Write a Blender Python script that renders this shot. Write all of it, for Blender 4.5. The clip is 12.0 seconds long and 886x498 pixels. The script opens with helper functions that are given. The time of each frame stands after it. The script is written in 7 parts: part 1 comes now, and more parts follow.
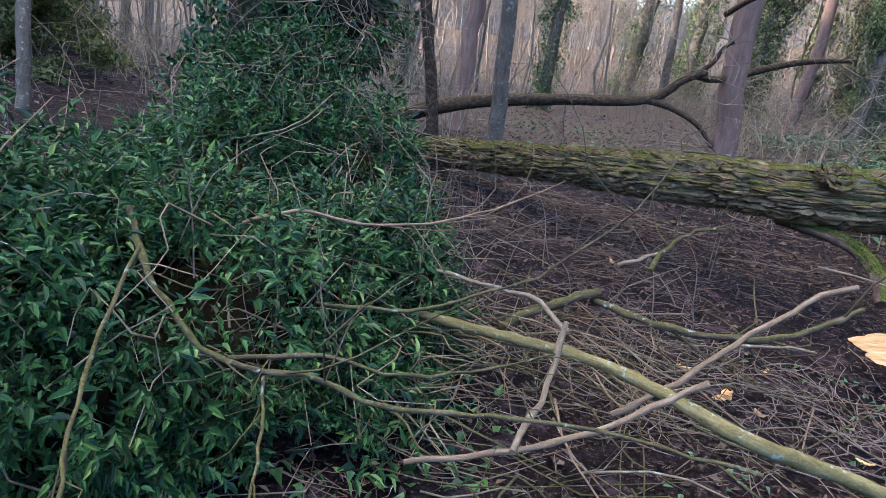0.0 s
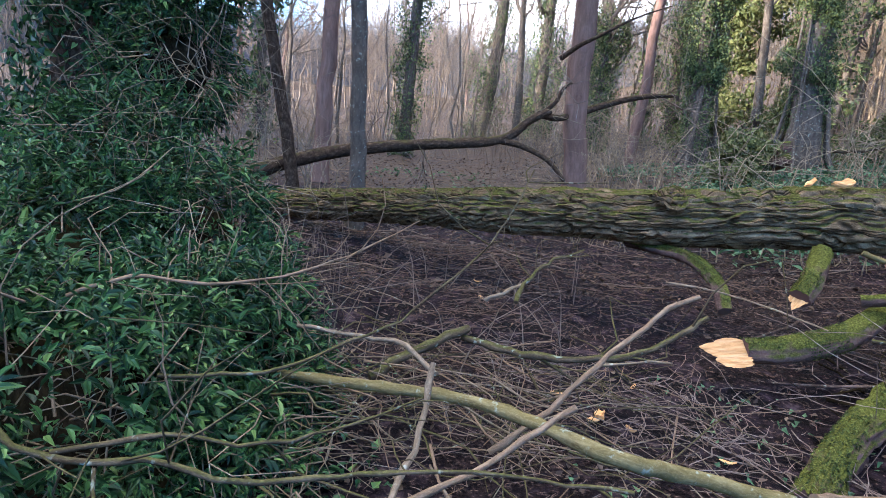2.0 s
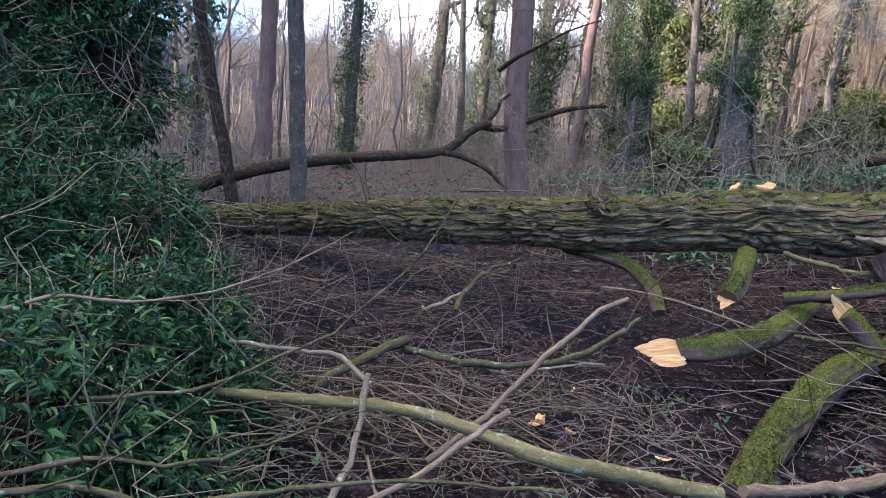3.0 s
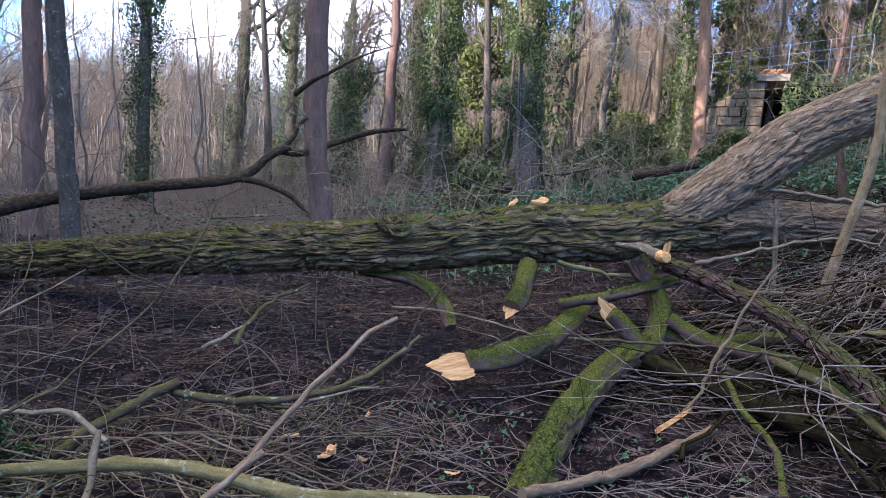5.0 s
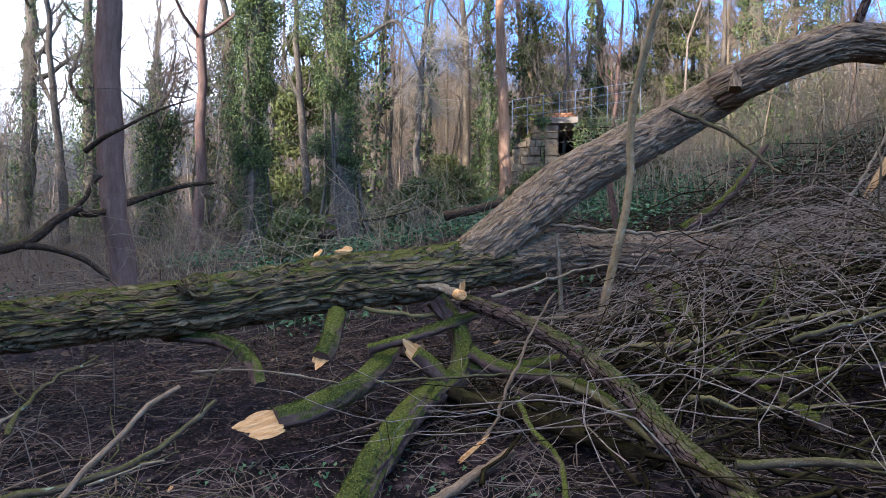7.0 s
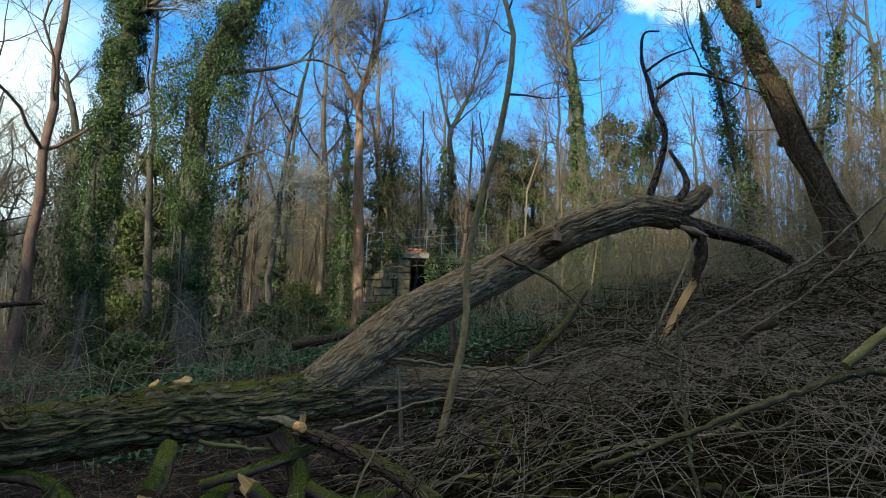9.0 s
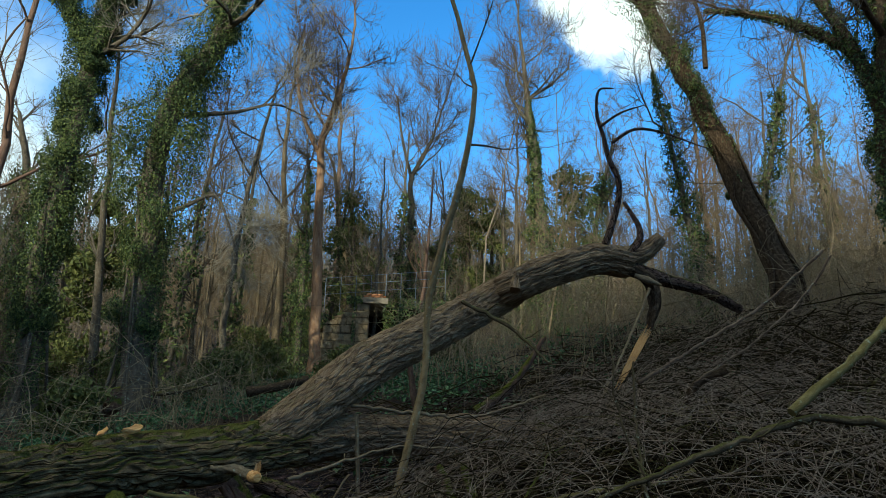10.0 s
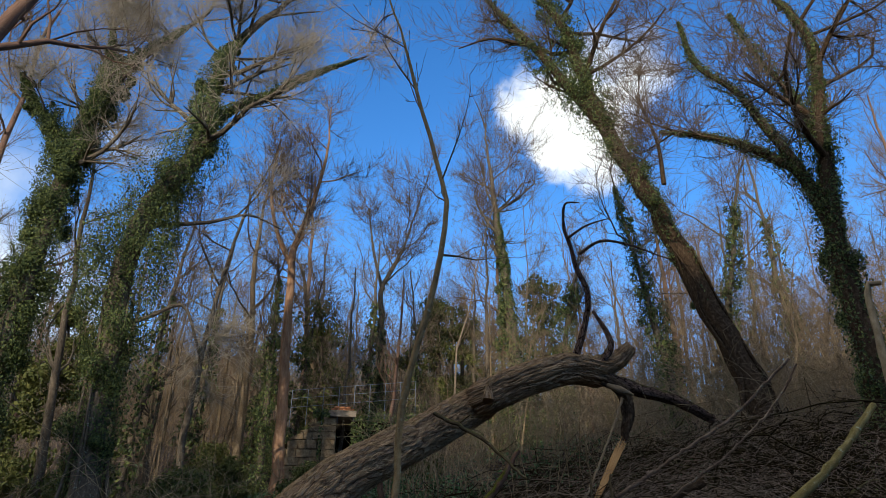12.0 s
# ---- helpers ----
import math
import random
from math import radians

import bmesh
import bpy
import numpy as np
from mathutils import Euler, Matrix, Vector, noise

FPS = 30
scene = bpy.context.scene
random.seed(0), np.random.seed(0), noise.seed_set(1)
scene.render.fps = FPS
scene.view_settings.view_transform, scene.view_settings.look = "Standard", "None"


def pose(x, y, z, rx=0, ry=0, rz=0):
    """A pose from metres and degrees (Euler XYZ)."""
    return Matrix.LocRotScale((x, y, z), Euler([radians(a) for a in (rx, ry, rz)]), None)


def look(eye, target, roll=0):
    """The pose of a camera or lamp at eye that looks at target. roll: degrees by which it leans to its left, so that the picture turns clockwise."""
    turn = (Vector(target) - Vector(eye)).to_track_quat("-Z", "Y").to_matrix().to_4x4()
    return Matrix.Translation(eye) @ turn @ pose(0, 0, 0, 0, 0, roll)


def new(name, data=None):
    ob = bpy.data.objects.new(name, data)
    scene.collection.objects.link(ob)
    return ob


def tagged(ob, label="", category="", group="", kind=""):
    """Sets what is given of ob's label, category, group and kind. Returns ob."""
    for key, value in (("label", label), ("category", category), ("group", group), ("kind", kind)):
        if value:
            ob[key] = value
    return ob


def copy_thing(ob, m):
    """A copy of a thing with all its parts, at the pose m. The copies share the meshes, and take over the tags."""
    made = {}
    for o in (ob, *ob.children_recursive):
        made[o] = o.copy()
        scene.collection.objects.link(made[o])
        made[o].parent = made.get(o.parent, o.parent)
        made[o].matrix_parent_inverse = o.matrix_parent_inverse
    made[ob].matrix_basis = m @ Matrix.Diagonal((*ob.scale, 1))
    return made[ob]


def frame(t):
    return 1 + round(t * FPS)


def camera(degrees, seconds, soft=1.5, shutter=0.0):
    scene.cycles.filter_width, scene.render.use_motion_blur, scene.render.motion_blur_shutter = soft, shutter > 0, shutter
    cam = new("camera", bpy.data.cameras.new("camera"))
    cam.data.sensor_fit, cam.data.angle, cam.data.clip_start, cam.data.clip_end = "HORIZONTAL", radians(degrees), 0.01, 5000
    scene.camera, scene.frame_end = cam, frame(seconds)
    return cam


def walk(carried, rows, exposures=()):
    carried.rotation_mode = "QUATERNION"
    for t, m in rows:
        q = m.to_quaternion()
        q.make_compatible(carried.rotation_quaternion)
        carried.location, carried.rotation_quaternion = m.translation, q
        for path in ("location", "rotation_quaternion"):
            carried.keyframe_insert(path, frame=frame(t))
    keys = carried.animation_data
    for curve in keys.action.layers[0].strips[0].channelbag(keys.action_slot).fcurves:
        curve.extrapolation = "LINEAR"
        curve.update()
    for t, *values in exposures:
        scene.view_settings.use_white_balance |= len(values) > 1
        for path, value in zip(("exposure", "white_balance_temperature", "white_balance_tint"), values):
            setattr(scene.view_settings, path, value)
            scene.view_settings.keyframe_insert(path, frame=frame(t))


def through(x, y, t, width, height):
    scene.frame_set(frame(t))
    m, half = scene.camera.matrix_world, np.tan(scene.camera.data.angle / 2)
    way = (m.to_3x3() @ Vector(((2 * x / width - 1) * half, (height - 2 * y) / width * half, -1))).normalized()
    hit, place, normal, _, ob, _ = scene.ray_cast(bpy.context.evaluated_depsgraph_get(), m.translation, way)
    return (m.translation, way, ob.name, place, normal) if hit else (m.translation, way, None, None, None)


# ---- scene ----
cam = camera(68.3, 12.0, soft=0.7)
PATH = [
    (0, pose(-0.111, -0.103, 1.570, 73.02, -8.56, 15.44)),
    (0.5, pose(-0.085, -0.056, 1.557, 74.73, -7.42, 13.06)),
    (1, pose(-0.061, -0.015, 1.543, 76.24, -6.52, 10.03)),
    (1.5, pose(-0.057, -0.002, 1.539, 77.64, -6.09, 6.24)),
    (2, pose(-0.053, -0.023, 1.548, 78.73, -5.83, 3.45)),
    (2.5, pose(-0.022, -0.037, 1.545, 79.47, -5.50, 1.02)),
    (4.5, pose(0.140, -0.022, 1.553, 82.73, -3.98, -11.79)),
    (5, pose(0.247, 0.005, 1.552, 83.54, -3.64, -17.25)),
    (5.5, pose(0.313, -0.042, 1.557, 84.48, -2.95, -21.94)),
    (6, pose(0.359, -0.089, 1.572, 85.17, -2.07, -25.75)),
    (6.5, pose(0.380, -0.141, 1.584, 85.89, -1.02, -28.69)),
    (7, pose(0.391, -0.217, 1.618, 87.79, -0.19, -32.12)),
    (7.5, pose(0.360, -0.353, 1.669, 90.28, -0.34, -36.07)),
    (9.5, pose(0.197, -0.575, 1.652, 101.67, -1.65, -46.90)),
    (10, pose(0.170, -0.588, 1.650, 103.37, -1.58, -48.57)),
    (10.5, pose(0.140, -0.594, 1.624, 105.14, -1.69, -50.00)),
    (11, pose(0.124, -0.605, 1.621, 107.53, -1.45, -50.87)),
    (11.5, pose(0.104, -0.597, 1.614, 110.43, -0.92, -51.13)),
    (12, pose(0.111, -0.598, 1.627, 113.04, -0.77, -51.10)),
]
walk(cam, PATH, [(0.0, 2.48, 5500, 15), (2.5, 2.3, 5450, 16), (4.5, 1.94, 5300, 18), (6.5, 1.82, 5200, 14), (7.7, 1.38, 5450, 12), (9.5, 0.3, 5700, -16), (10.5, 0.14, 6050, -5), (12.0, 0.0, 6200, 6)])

# ---- light: a clear winter sky with one bright cloud and unseen fill banks, low sun from behind an added ridge ----
SUN_TO = Vector((-0.82, -0.36, 0.285)).normalized()
world = bpy.data.worlds.new("sky")
scene.world = world
world.use_nodes = True
wn, wl = world.node_tree.nodes, world.node_tree.links
bg = wn["Background"]
sky = wn.new("ShaderNodeTexSky")
sky.sky_type, sky.sun_disc = "NISHITA", False
sky.sun_elevation = math.asin(SUN_TO.z)
sky.sun_rotation = math.atan2(SUN_TO.x, SUN_TO.y)
sky.air_density, sky.dust_density, sky.ozone_density = 1.0, 0.3, 1.8
coord = wn.new("ShaderNodeTexCoord")
cloud_noise = wn.new("ShaderNodeTexNoise")
cloud_noise.inputs["Scale"].default_value = 7.0
cloud_noise.inputs["Detail"].default_value = 9.0
cloud_noise.inputs["Roughness"].default_value = 0.55
wl.new(coord.outputs["Generated"], cloud_noise.inputs["Vector"])


def cloud_bank(direction, wide, soft_edge, rag=0.09):
    """How far a direction of the sky lies inside a bank of cloud."""
    dot = wn.new("ShaderNodeVectorMath")
    dot.operation = "DOT_PRODUCT"
    dot.inputs[1].default_value = Vector(direction).normalized()
    wl.new(coord.outputs["Generated"], dot.inputs[0])
    ragged = wn.new("ShaderNodeMath")
    ragged.operation = "MULTIPLY_ADD"
    ragged.inputs[1].default_value = rag
    wl.new(cloud_noise.outputs["Fac"], ragged.inputs[0])
    wl.new(dot.outputs["Value"], ragged.inputs[2])
    step = wn.new("ShaderNodeMapRange")
    step.interpolation_type = "SMOOTHSTEP"
    step.inputs["From Min"].default_value = wide + rag / 2
    step.inputs["From Max"].default_value = wide + rag / 2 + soft_edge
    wl.new(ragged.outputs[0], step.inputs["Value"])
    return step.outputs["Result"]


def larger(a, b):
    n = wn.new("ShaderNodeMath")
    n.operation = "MAXIMUM"
    wl.new(a, n.inputs[0])
    wl.new(b, n.inputs[1])
    return n.outputs[0]


banks = cloud_bank((0.742, 0.380, 0.552), 0.9964, 0.0026, 0.018)
banks = larger(banks, cloud_bank((0.775, 0.355, 0.52), 0.9984, 0.003, 0.014))
banks = larger(banks, cloud_bank((0.757, 0.285, 0.588), 0.9975, 0.006, 0.02))
banks = larger(banks, cloud_bank((0.705, 0.405, 0.582), 0.9980, 0.0026, 0.014))
banks = larger(banks, cloud_bank((0.339, 0.806, 0.485), 0.998, 0.008, 0.03))
thin = wn.new("ShaderNodeMath")
thin.operation = "MULTIPLY"
thin.inputs[1].default_value = 0.9
wl.new(banks, thin.inputs[0])
banks = thin.outputs[0]
banks = larger(banks, cloud_bank((0.07, 0.98, 0.16), 0.925, 0.09))
# two unseen banks, overhead and far left, added to fill the shaded ground with light
banks = larger(banks, cloud_bank((-0.15, -0.08, 1.0), 0.73, 0.10))
banks = larger(banks, cloud_bank((-0.62, 0.55, 0.60), 0.86, 0.10))
cloud_mix = wn.new("ShaderNodeMix")
cloud_mix.data_type = "RGBA"
wl.new(banks, cloud_mix.inputs["Factor"])
deep = wn.new("ShaderNodeHueSaturation")
deep.inputs["Saturation"].default_value = 1.3
wl.new(sky.outputs["Color"], deep.inputs["Color"])
azure = wn.new("ShaderNodeMix")
azure.data_type, azure.blend_type = "RGBA", "MULTIPLY"
azure.inputs["Factor"].default_value = 1.0
azure.inputs["B"].default_value = (1.22, 1.32, 1.62, 1)
wl.new(deep.outputs["Color"], azure.inputs["A"])
wl.new(azure.outputs["Result"], cloud_mix.inputs["A"])
cloud_mix.inputs["B"].default_value = (9.2, 8.9, 8.3, 1)
wl.new(cloud_mix.outputs["Result"], bg.inputs["Color"])
bg.inputs["Strength"].default_value = 0.15

sun = new("sun", bpy.data.lights.new("sun", "SUN"))
sun.data.energy, sun.data.angle, sun.data.color = 5.0, radians(0.6), (1.0, 0.88, 0.72)
sun.matrix_world = look(SUN_TO * 60, (0, 0, 0))


# ---- materials ----
def material(name, roughness=0.85, metallic=0.0, specular=0.3):
    m = bpy.data.materials.new(name)
    m.use_nodes = True
    b = m.node_tree.nodes["Principled BSDF"]
    b.inputs["Roughness"].default_value = roughness
    b.inputs["Metallic"].default_value = metallic
    b.inputs["Specular IOR Level"].default_value = specular
    return m, m.node_tree.nodes, m.node_tree.links, b


def ramp_node(nodes, links, fac, stops):
    r = nodes.new("ShaderNodeValToRGB")
    while len(r.color_ramp.elements) < len(stops):
        r.color_ramp.elements.new(0.5)
    for e, (at, c) in zip(r.color_ramp.elements, stops):
        e.position, e.color = at, (*c, 1)
    links.new(fac, r.inputs["Fac"])
    return r.outputs["Color"]


def noise_node(nodes, links, vec, scale, detail=5.0, stretch=(1, 1, 1), rough=0.6):
    mp = nodes.new("ShaderNodeMapping")
    mp.inputs["Scale"].default_value = stretch
    links.new(vec, mp.inputs["Vector"])
    n = nodes.new("ShaderNodeTexNoise")
    n.inputs["Scale"].default_value, n.inputs["Detail"].default_value = scale, detail
    n.inputs["Roughness"].default_value = rough
    links.new(mp.outputs["Vector"], n.inputs["Vector"])
    return n.outputs["Fac"]


def mix_node(nodes, links, fac, a, b, blend="MIX"):
    n = nodes.new("ShaderNodeMix")
    n.data_type, n.blend_type = "RGBA", blend
    if isinstance(fac, float):
        n.inputs["Factor"].default_value = fac
    else:
        links.new(fac, n.inputs["Factor"])
    for key, v in (("A", a), ("B", b)):
        if isinstance(v, tuple):
            n.inputs[key].default_value = (*v, 1)
        else:
            links.new(v, n.inputs[key])
    return n.outputs["Result"]


def math_node(nodes, links, op, a, b=0.5):
    n = nodes.new("ShaderNodeMath")
    n.operation = op
    n.use_clamp = op in ("ADD", "SUBTRACT")
    for i, v in enumerate((a, b)):
        if isinstance(v, (int, float)):
            n.inputs[i].default_value = v
        else:
            links.new(v, n.inputs[i])
    return n.outputs[0]


def range_node(nodes, links, v, lo, hi):
    n = nodes.new("ShaderNodeMapRange")
    n.interpolation_type = "SMOOTHSTEP"
    n.inputs["From Min"].default_value, n.inputs["From Max"].default_value = lo, hi
    links.new(v, n.inputs["Value"])
    return n.outputs["Result"]


def bump_node(nodes, links, height, bsdf, strength, distance):
    n = nodes.new("ShaderNodeBump")
    n.inputs["Strength"].default_value, n.inputs["Distance"].default_value = strength, distance
    links.new(height, n.inputs["Height"])
    links.new(n.outputs["Normal"], bsdf.inputs["Normal"])


def bark(name, dark, mid, light, moss=0.0, moss_low=0.35, scale=14.0, along=0.22, bump=0.012, rough=0.9, lichen=0.0, sides=False, cracks=None):
    """Bark in the tube's own coordinates: u round the stem, v along it, both in metres."""
    m, n, l, b = material(name, rough, specular=0.0)
    uv = n.new("ShaderNodeTexCoord").outputs["UV"]
    pos = n.new("ShaderNodeNewGeometry")
    plates = noise_node(n, l, uv, scale, 6.0, (1, along, 1), 0.65)
    blot = noise_node(n, l, pos.outputs["Position"], 5.0, 5.0)
    fine = noise_node(n, l, uv, scale * 6, 3.0, (1, along * 2, 1))
    c = ramp_node(n, l, plates, [(0.3, dark), (0.5, mid), (0.72, light)])
    c = mix_node(n, l, math_node(n, l, "MULTIPLY", blot, 0.5), c, mid)
    c = mix_node(n, l, range_node(n, l, fine, 0.45, 0.75), c, mix_node(n, l, 0.35, c, light))
    rnd = n.new("ShaderNodeObjectInfo").outputs["Random"]
    c = mix_node(n, l, math_node(n, l, "MULTIPLY", rnd, 0.25), c, tuple(0.5 * x for x in mid))
    height = math_node(n, l, "ADD", plates, math_node(n, l, "MULTIPLY", fine, 0.35))
    if cracks:
        # bark plates with their own tint, parted by cracks full of old dirt
        size, length, wander, depth = cracks
        sway = n.new("ShaderNodeTexNoise")
        sway.inputs["Scale"].default_value, sway.inputs["Detail"].default_value = 9.0, 4.0
        l.new(uv, sway.inputs["Vector"])
        scaled = n.new("ShaderNodeVectorMath")
        scaled.operation = "SCALE"
        scaled.inputs["Scale"].default_value = wander
        l.new(sway.outputs["Color"], scaled.inputs[0])
        moved = n.new("ShaderNodeVectorMath")
        l.new(uv, moved.inputs[0])
        l.new(scaled.outputs["Vector"], moved.inputs[1])
        mp = n.new("ShaderNodeMapping")
        mp.inputs["Scale"].default_value = (1.0 / size, 1.0 / length, 0.0)
        l.new(moved.outputs["Vector"], mp.inputs["Vector"])
        edge = n.new("ShaderNodeTexVoronoi")
        edge.voronoi_dimensions, edge.feature = "2D", "DISTANCE_TO_EDGE"
        edge.inputs["Scale"].default_value = 1.0
        cell = n.new("ShaderNodeTexVoronoi")
        cell.voronoi_dimensions = "2D"
        cell.inputs["Scale"].default_value = 1.0
        l.new(mp.outputs["Vector"], edge.inputs["Vector"])
        l.new(mp.outputs["Vector"], cell.inputs["Vector"])
        tint = n.new("ShaderNodeSeparateColor")
        l.new(cell.outputs["Color"], tint.inputs["Color"])
        c = mix_node(n, l, math_node(n, l, "MULTIPLY", tint.outputs[0], 0.45), c, mix_node(n, l, 0.5, c, dark))
        plate = range_node(n, l, edge.outputs["Distance"], 0.01, 0.11)
        c = mix_node(n, l, math_node(n, l, "ADD", math_node(n, l, "MULTIPLY", plate, depth), 1 - depth), dark, c)
        height = math_node(n, l, "MULTIPLY", height, math_node(n, l, "MULTIPLY", plate, 1.6))
    if lichen:
        spots = range_node(n, l, noise_node(n, l, pos.outputs["Position"], 22.0, 3.0), 0.62 - lichen * 0.1, 0.72)
        c = mix_node(n, l, math_node(n, l, "MULTIPLY", spots, 0.6), c, (0.33, 0.36, 0.27))
    if moss:
        sep = n.new("ShaderNodeSeparateXYZ")
        l.new(pos.outputs["Normal"], sep.inputs[0])
        up = range_node(n, l, sep.outputs["Z"], -0.5 if sides else -0.05, 0.9)
        patch = math_node(n, l, "ADD", math_node(n, l, "MULTIPLY", up, 0.42), math_node(n, l, "MULTIPLY", blot, 0.9))
        patch = math_node(n, l, "ADD", patch, math_node(n, l, "MULTIPLY", math_node(n, l, "SUBTRACT", plates, 0.3), 0.35))
        mask = math_node(n, l, "MULTIPLY", range_node(n, l, patch, 1.0 - moss_low, 1.22 - moss_low), moss)
        tuft = noise_node(n, l, pos.outputs["Position"], 90.0, 3.0)
        green = ramp_node(n, l, tuft, [(0.3, (0.018, 0.021, 0.004)), (0.55, (0.066, 0.07, 0.013)), (0.75, (0.145, 0.142, 0.032))])
        c = mix_node(n, l, mask, c, green)
    l.new(c, b.inputs["Base Color"])
    bump_node(n, l, height, b, 0.9, bump)
    return m


def leaf_material(name, stops, rough=0.4, through=0.25):
    m, n, l, b = material(name, rough, specular=0.22)
    geo = n.new("ShaderNodeNewGeometry")
    blot = noise_node(n, l, geo.outputs["Position"], 1.3, 3.0)
    v = math_node(n, l, "ADD", math_node(n, l, "MULTIPLY", geo.outputs["Random Per Island"], 0.75), math_node(n, l, "MULTIPLY", blot, 0.3))
    c = ramp_node(n, l, v, stops)
    l.new(c, b.inputs["Base Color"])
    tr = n.new("ShaderNodeBsdfTranslucent")
    l.new(c, tr.inputs["Color"])
    mx = n.new("ShaderNodeMixShader")
    mx.inputs["Fac"].default_value = through
    l.new(b.outputs["BSDF"], mx.inputs[1])
    l.new(tr.outputs["BSDF"], mx.inputs[2])
    l.new(mx.outputs["Shader"], n["Material Output"].inputs["Surface"])
    return m


M_LOG = bark("furrowed_mossy_bark", (0.009, 0.006, 0.003), (0.175, 0.112, 0.056), (0.48, 0.33, 0.18), moss=0.85, moss_low=0.32, scale=30, along=0.3, bump=0.015, cracks=(0.045, 0.7, 0.05, 0.7))
M_LIMB = bark("furrowed_grey_bark", (0.028, 0.016, 0.009), (0.28, 0.176, 0.10), (0.54, 0.375, 0.235), moss=0.25, moss_low=0.2, scale=34, along=0.22, bump=0.022, cracks=(0.03, 0.3, 0.06, 0.3))
M_MOSSY = bark("moss_covered_bark", (0.02, 0.011, 0.008), (0.105, 0.062, 0.046), (0.26, 0.165, 0.125), moss=0.95, moss_low=0.33, scale=16, along=0.4, bump=0.012, sides=True)
M_DARK = bark("dark_plated_bark", (0.006, 0.004, 0.002), (0.05, 0.032, 0.02), (0.19, 0.132, 0.085), moss=0.6, moss_low=0.13, scale=24, along=0.5, bump=0.02)
M_PLATE = bark("grey_plated_bark", (0.006, 0.004, 0.003), (0.10, 0.062, 0.046), (0.27, 0.18, 0.14), moss=0.7, moss_low=0.2, scale=20, along=0.5, bump=0.014, cracks=(0.026, 0.13, 0.045, 1.0))
M_TRUNK = bark("brown_trunk_bark", (0.075, 0.042, 0.03), (0.17, 0.102, 0.073), (0.27, 0.175, 0.128), moss=0.3, moss_low=0.17, scale=12, along=0.2, bump=0.006)
M_ORANGE = bark("orange_brown_trunk_bark", (0.12, 0.06, 0.033), (0.27, 0.152, 0.088), (0.39, 0.25, 0.155), moss=0.2, moss_low=0.15, scale=12, along=0.2, bump=0.006)
M_GREY = bark("grey_trunk_bark", (0.035, 0.028, 0.021), (0.10, 0.078, 0.057), (0.19, 0.15, 0.11), moss=0.35, moss_low=0.22, scale=16, along=0.3, bump=0.008, lichen=0.3)
M_TWIG = bark("bare_twig_bark", (0.05, 0.036, 0.026), (0.135, 0.10, 0.073), (0.26, 0.205, 0.15), scale=25, along=0.4, bump=0.002)
M_SAPLING = bark("smooth_sapling_bark", (0.075, 0.046, 0.022), (0.22, 0.146, 0.07), (0.36, 0.262, 0.145), moss=0.4, moss_low=0.22, scale=20, along=0.3, bump=0.004, lichen=0.2)
M_STICK = bark("pale_stick_bark", (0.05, 0.034, 0.020), (0.16, 0.114, 0.069), (0.37, 0.278, 0.178), scale=45, along=0.25, bump=0.005, lichen=0.1)
M_DEAD = bark("dead_branch_bark", (0.016, 0.011, 0.006), (0.066, 0.047, 0.026), (0.24, 0.178, 0.105), moss=0.5, moss_low=0.28, scale=30, along=0.2, bump=0.003, lichen=0.15)
# rotten bark, near black so that it also stands for shade inside the heaps
M_ROT_SHADE = bark("rotten_and_shade_bark", (0.005, 0.0035, 0.002), (0.017, 0.012, 0.006), (0.055, 0.038, 0.021), moss=0.2, moss_low=0.14, scale=26, along=0.4, bump=0.01)
# far twigs, paler than M_TWIG: distance haze is put into the bark colour
M_FARTWIG = bark("haze_tinted_twig_bark", (0.07, 0.05, 0.035), (0.19, 0.143, 0.10), (0.36, 0.285, 0.205), scale=25, along=0.4, bump=0.002)
# warmer, brighter twigs: low sunlight on the far wood is put into the colour
M_WARMTWIG = bark("sunlight_tinted_twig_bark", (0.08, 0.055, 0.034), (0.21, 0.15, 0.093), (0.39, 0.295, 0.185), scale=25, along=0.4, bump=0.002)
M_LIGHTTWIG = bark("straw_twig_bark", (0.085, 0.062, 0.035), (0.22, 0.165, 0.10), (0.40, 0.315, 0.205), scale=25, along=0.4, bump=0.002)
M_PINKTWIG = bark("grey_pink_twig_bark", (0.03, 0.019, 0.013), (0.17, 0.12, 0.088), (0.46, 0.365, 0.28), scale=40, along=0.3, bump=0.002)
M_PALETWIG = bark("silver_twig_bark", (0.15, 0.122, 0.09), (0.31, 0.26, 0.195), (0.5, 0.44, 0.35), scale=25, along=0.4, bump=0.002)
M_BRUSH = bark("weathered_brushwood_bark", (0.010, 0.006, 0.004), (0.082, 0.054, 0.037), (0.36, 0.265, 0.19), scale=30, along=0.2, bump=0.003, lichen=0.1)
M_FLOORTWIG = bark("damp_twig_bark", (0.03, 0.019, 0.013), (0.11, 0.072, 0.05), (0.34, 0.24, 0.175), scale=30, along=0.2, bump=0.002)
M_GREENPOLE = bark("green_algae_pole_bark", (0.036, 0.027, 0.009), (0.14, 0.105, 0.04), (0.30, 0.238, 0.115), moss=0.12, moss_low=0.25, scale=30, along=0.2, bump=0.005, lichen=0.25)
M_TAN = bark("stripped_tan_stick", (0.05, 0.032, 0.018), (0.155, 0.10, 0.058), (0.34, 0.235, 0.145), scale=45, along=0.2, bump=0.005)
M_IVY = leaf_material("ivy_leaves", [(0.0, (0.004, 0.012, 0.004)), (0.42, (0.016, 0.042, 0.011)), (0.78, (0.055, 0.115, 0.028)), (1.0, (0.19, 0.25, 0.06))], 0.42, 0.15)
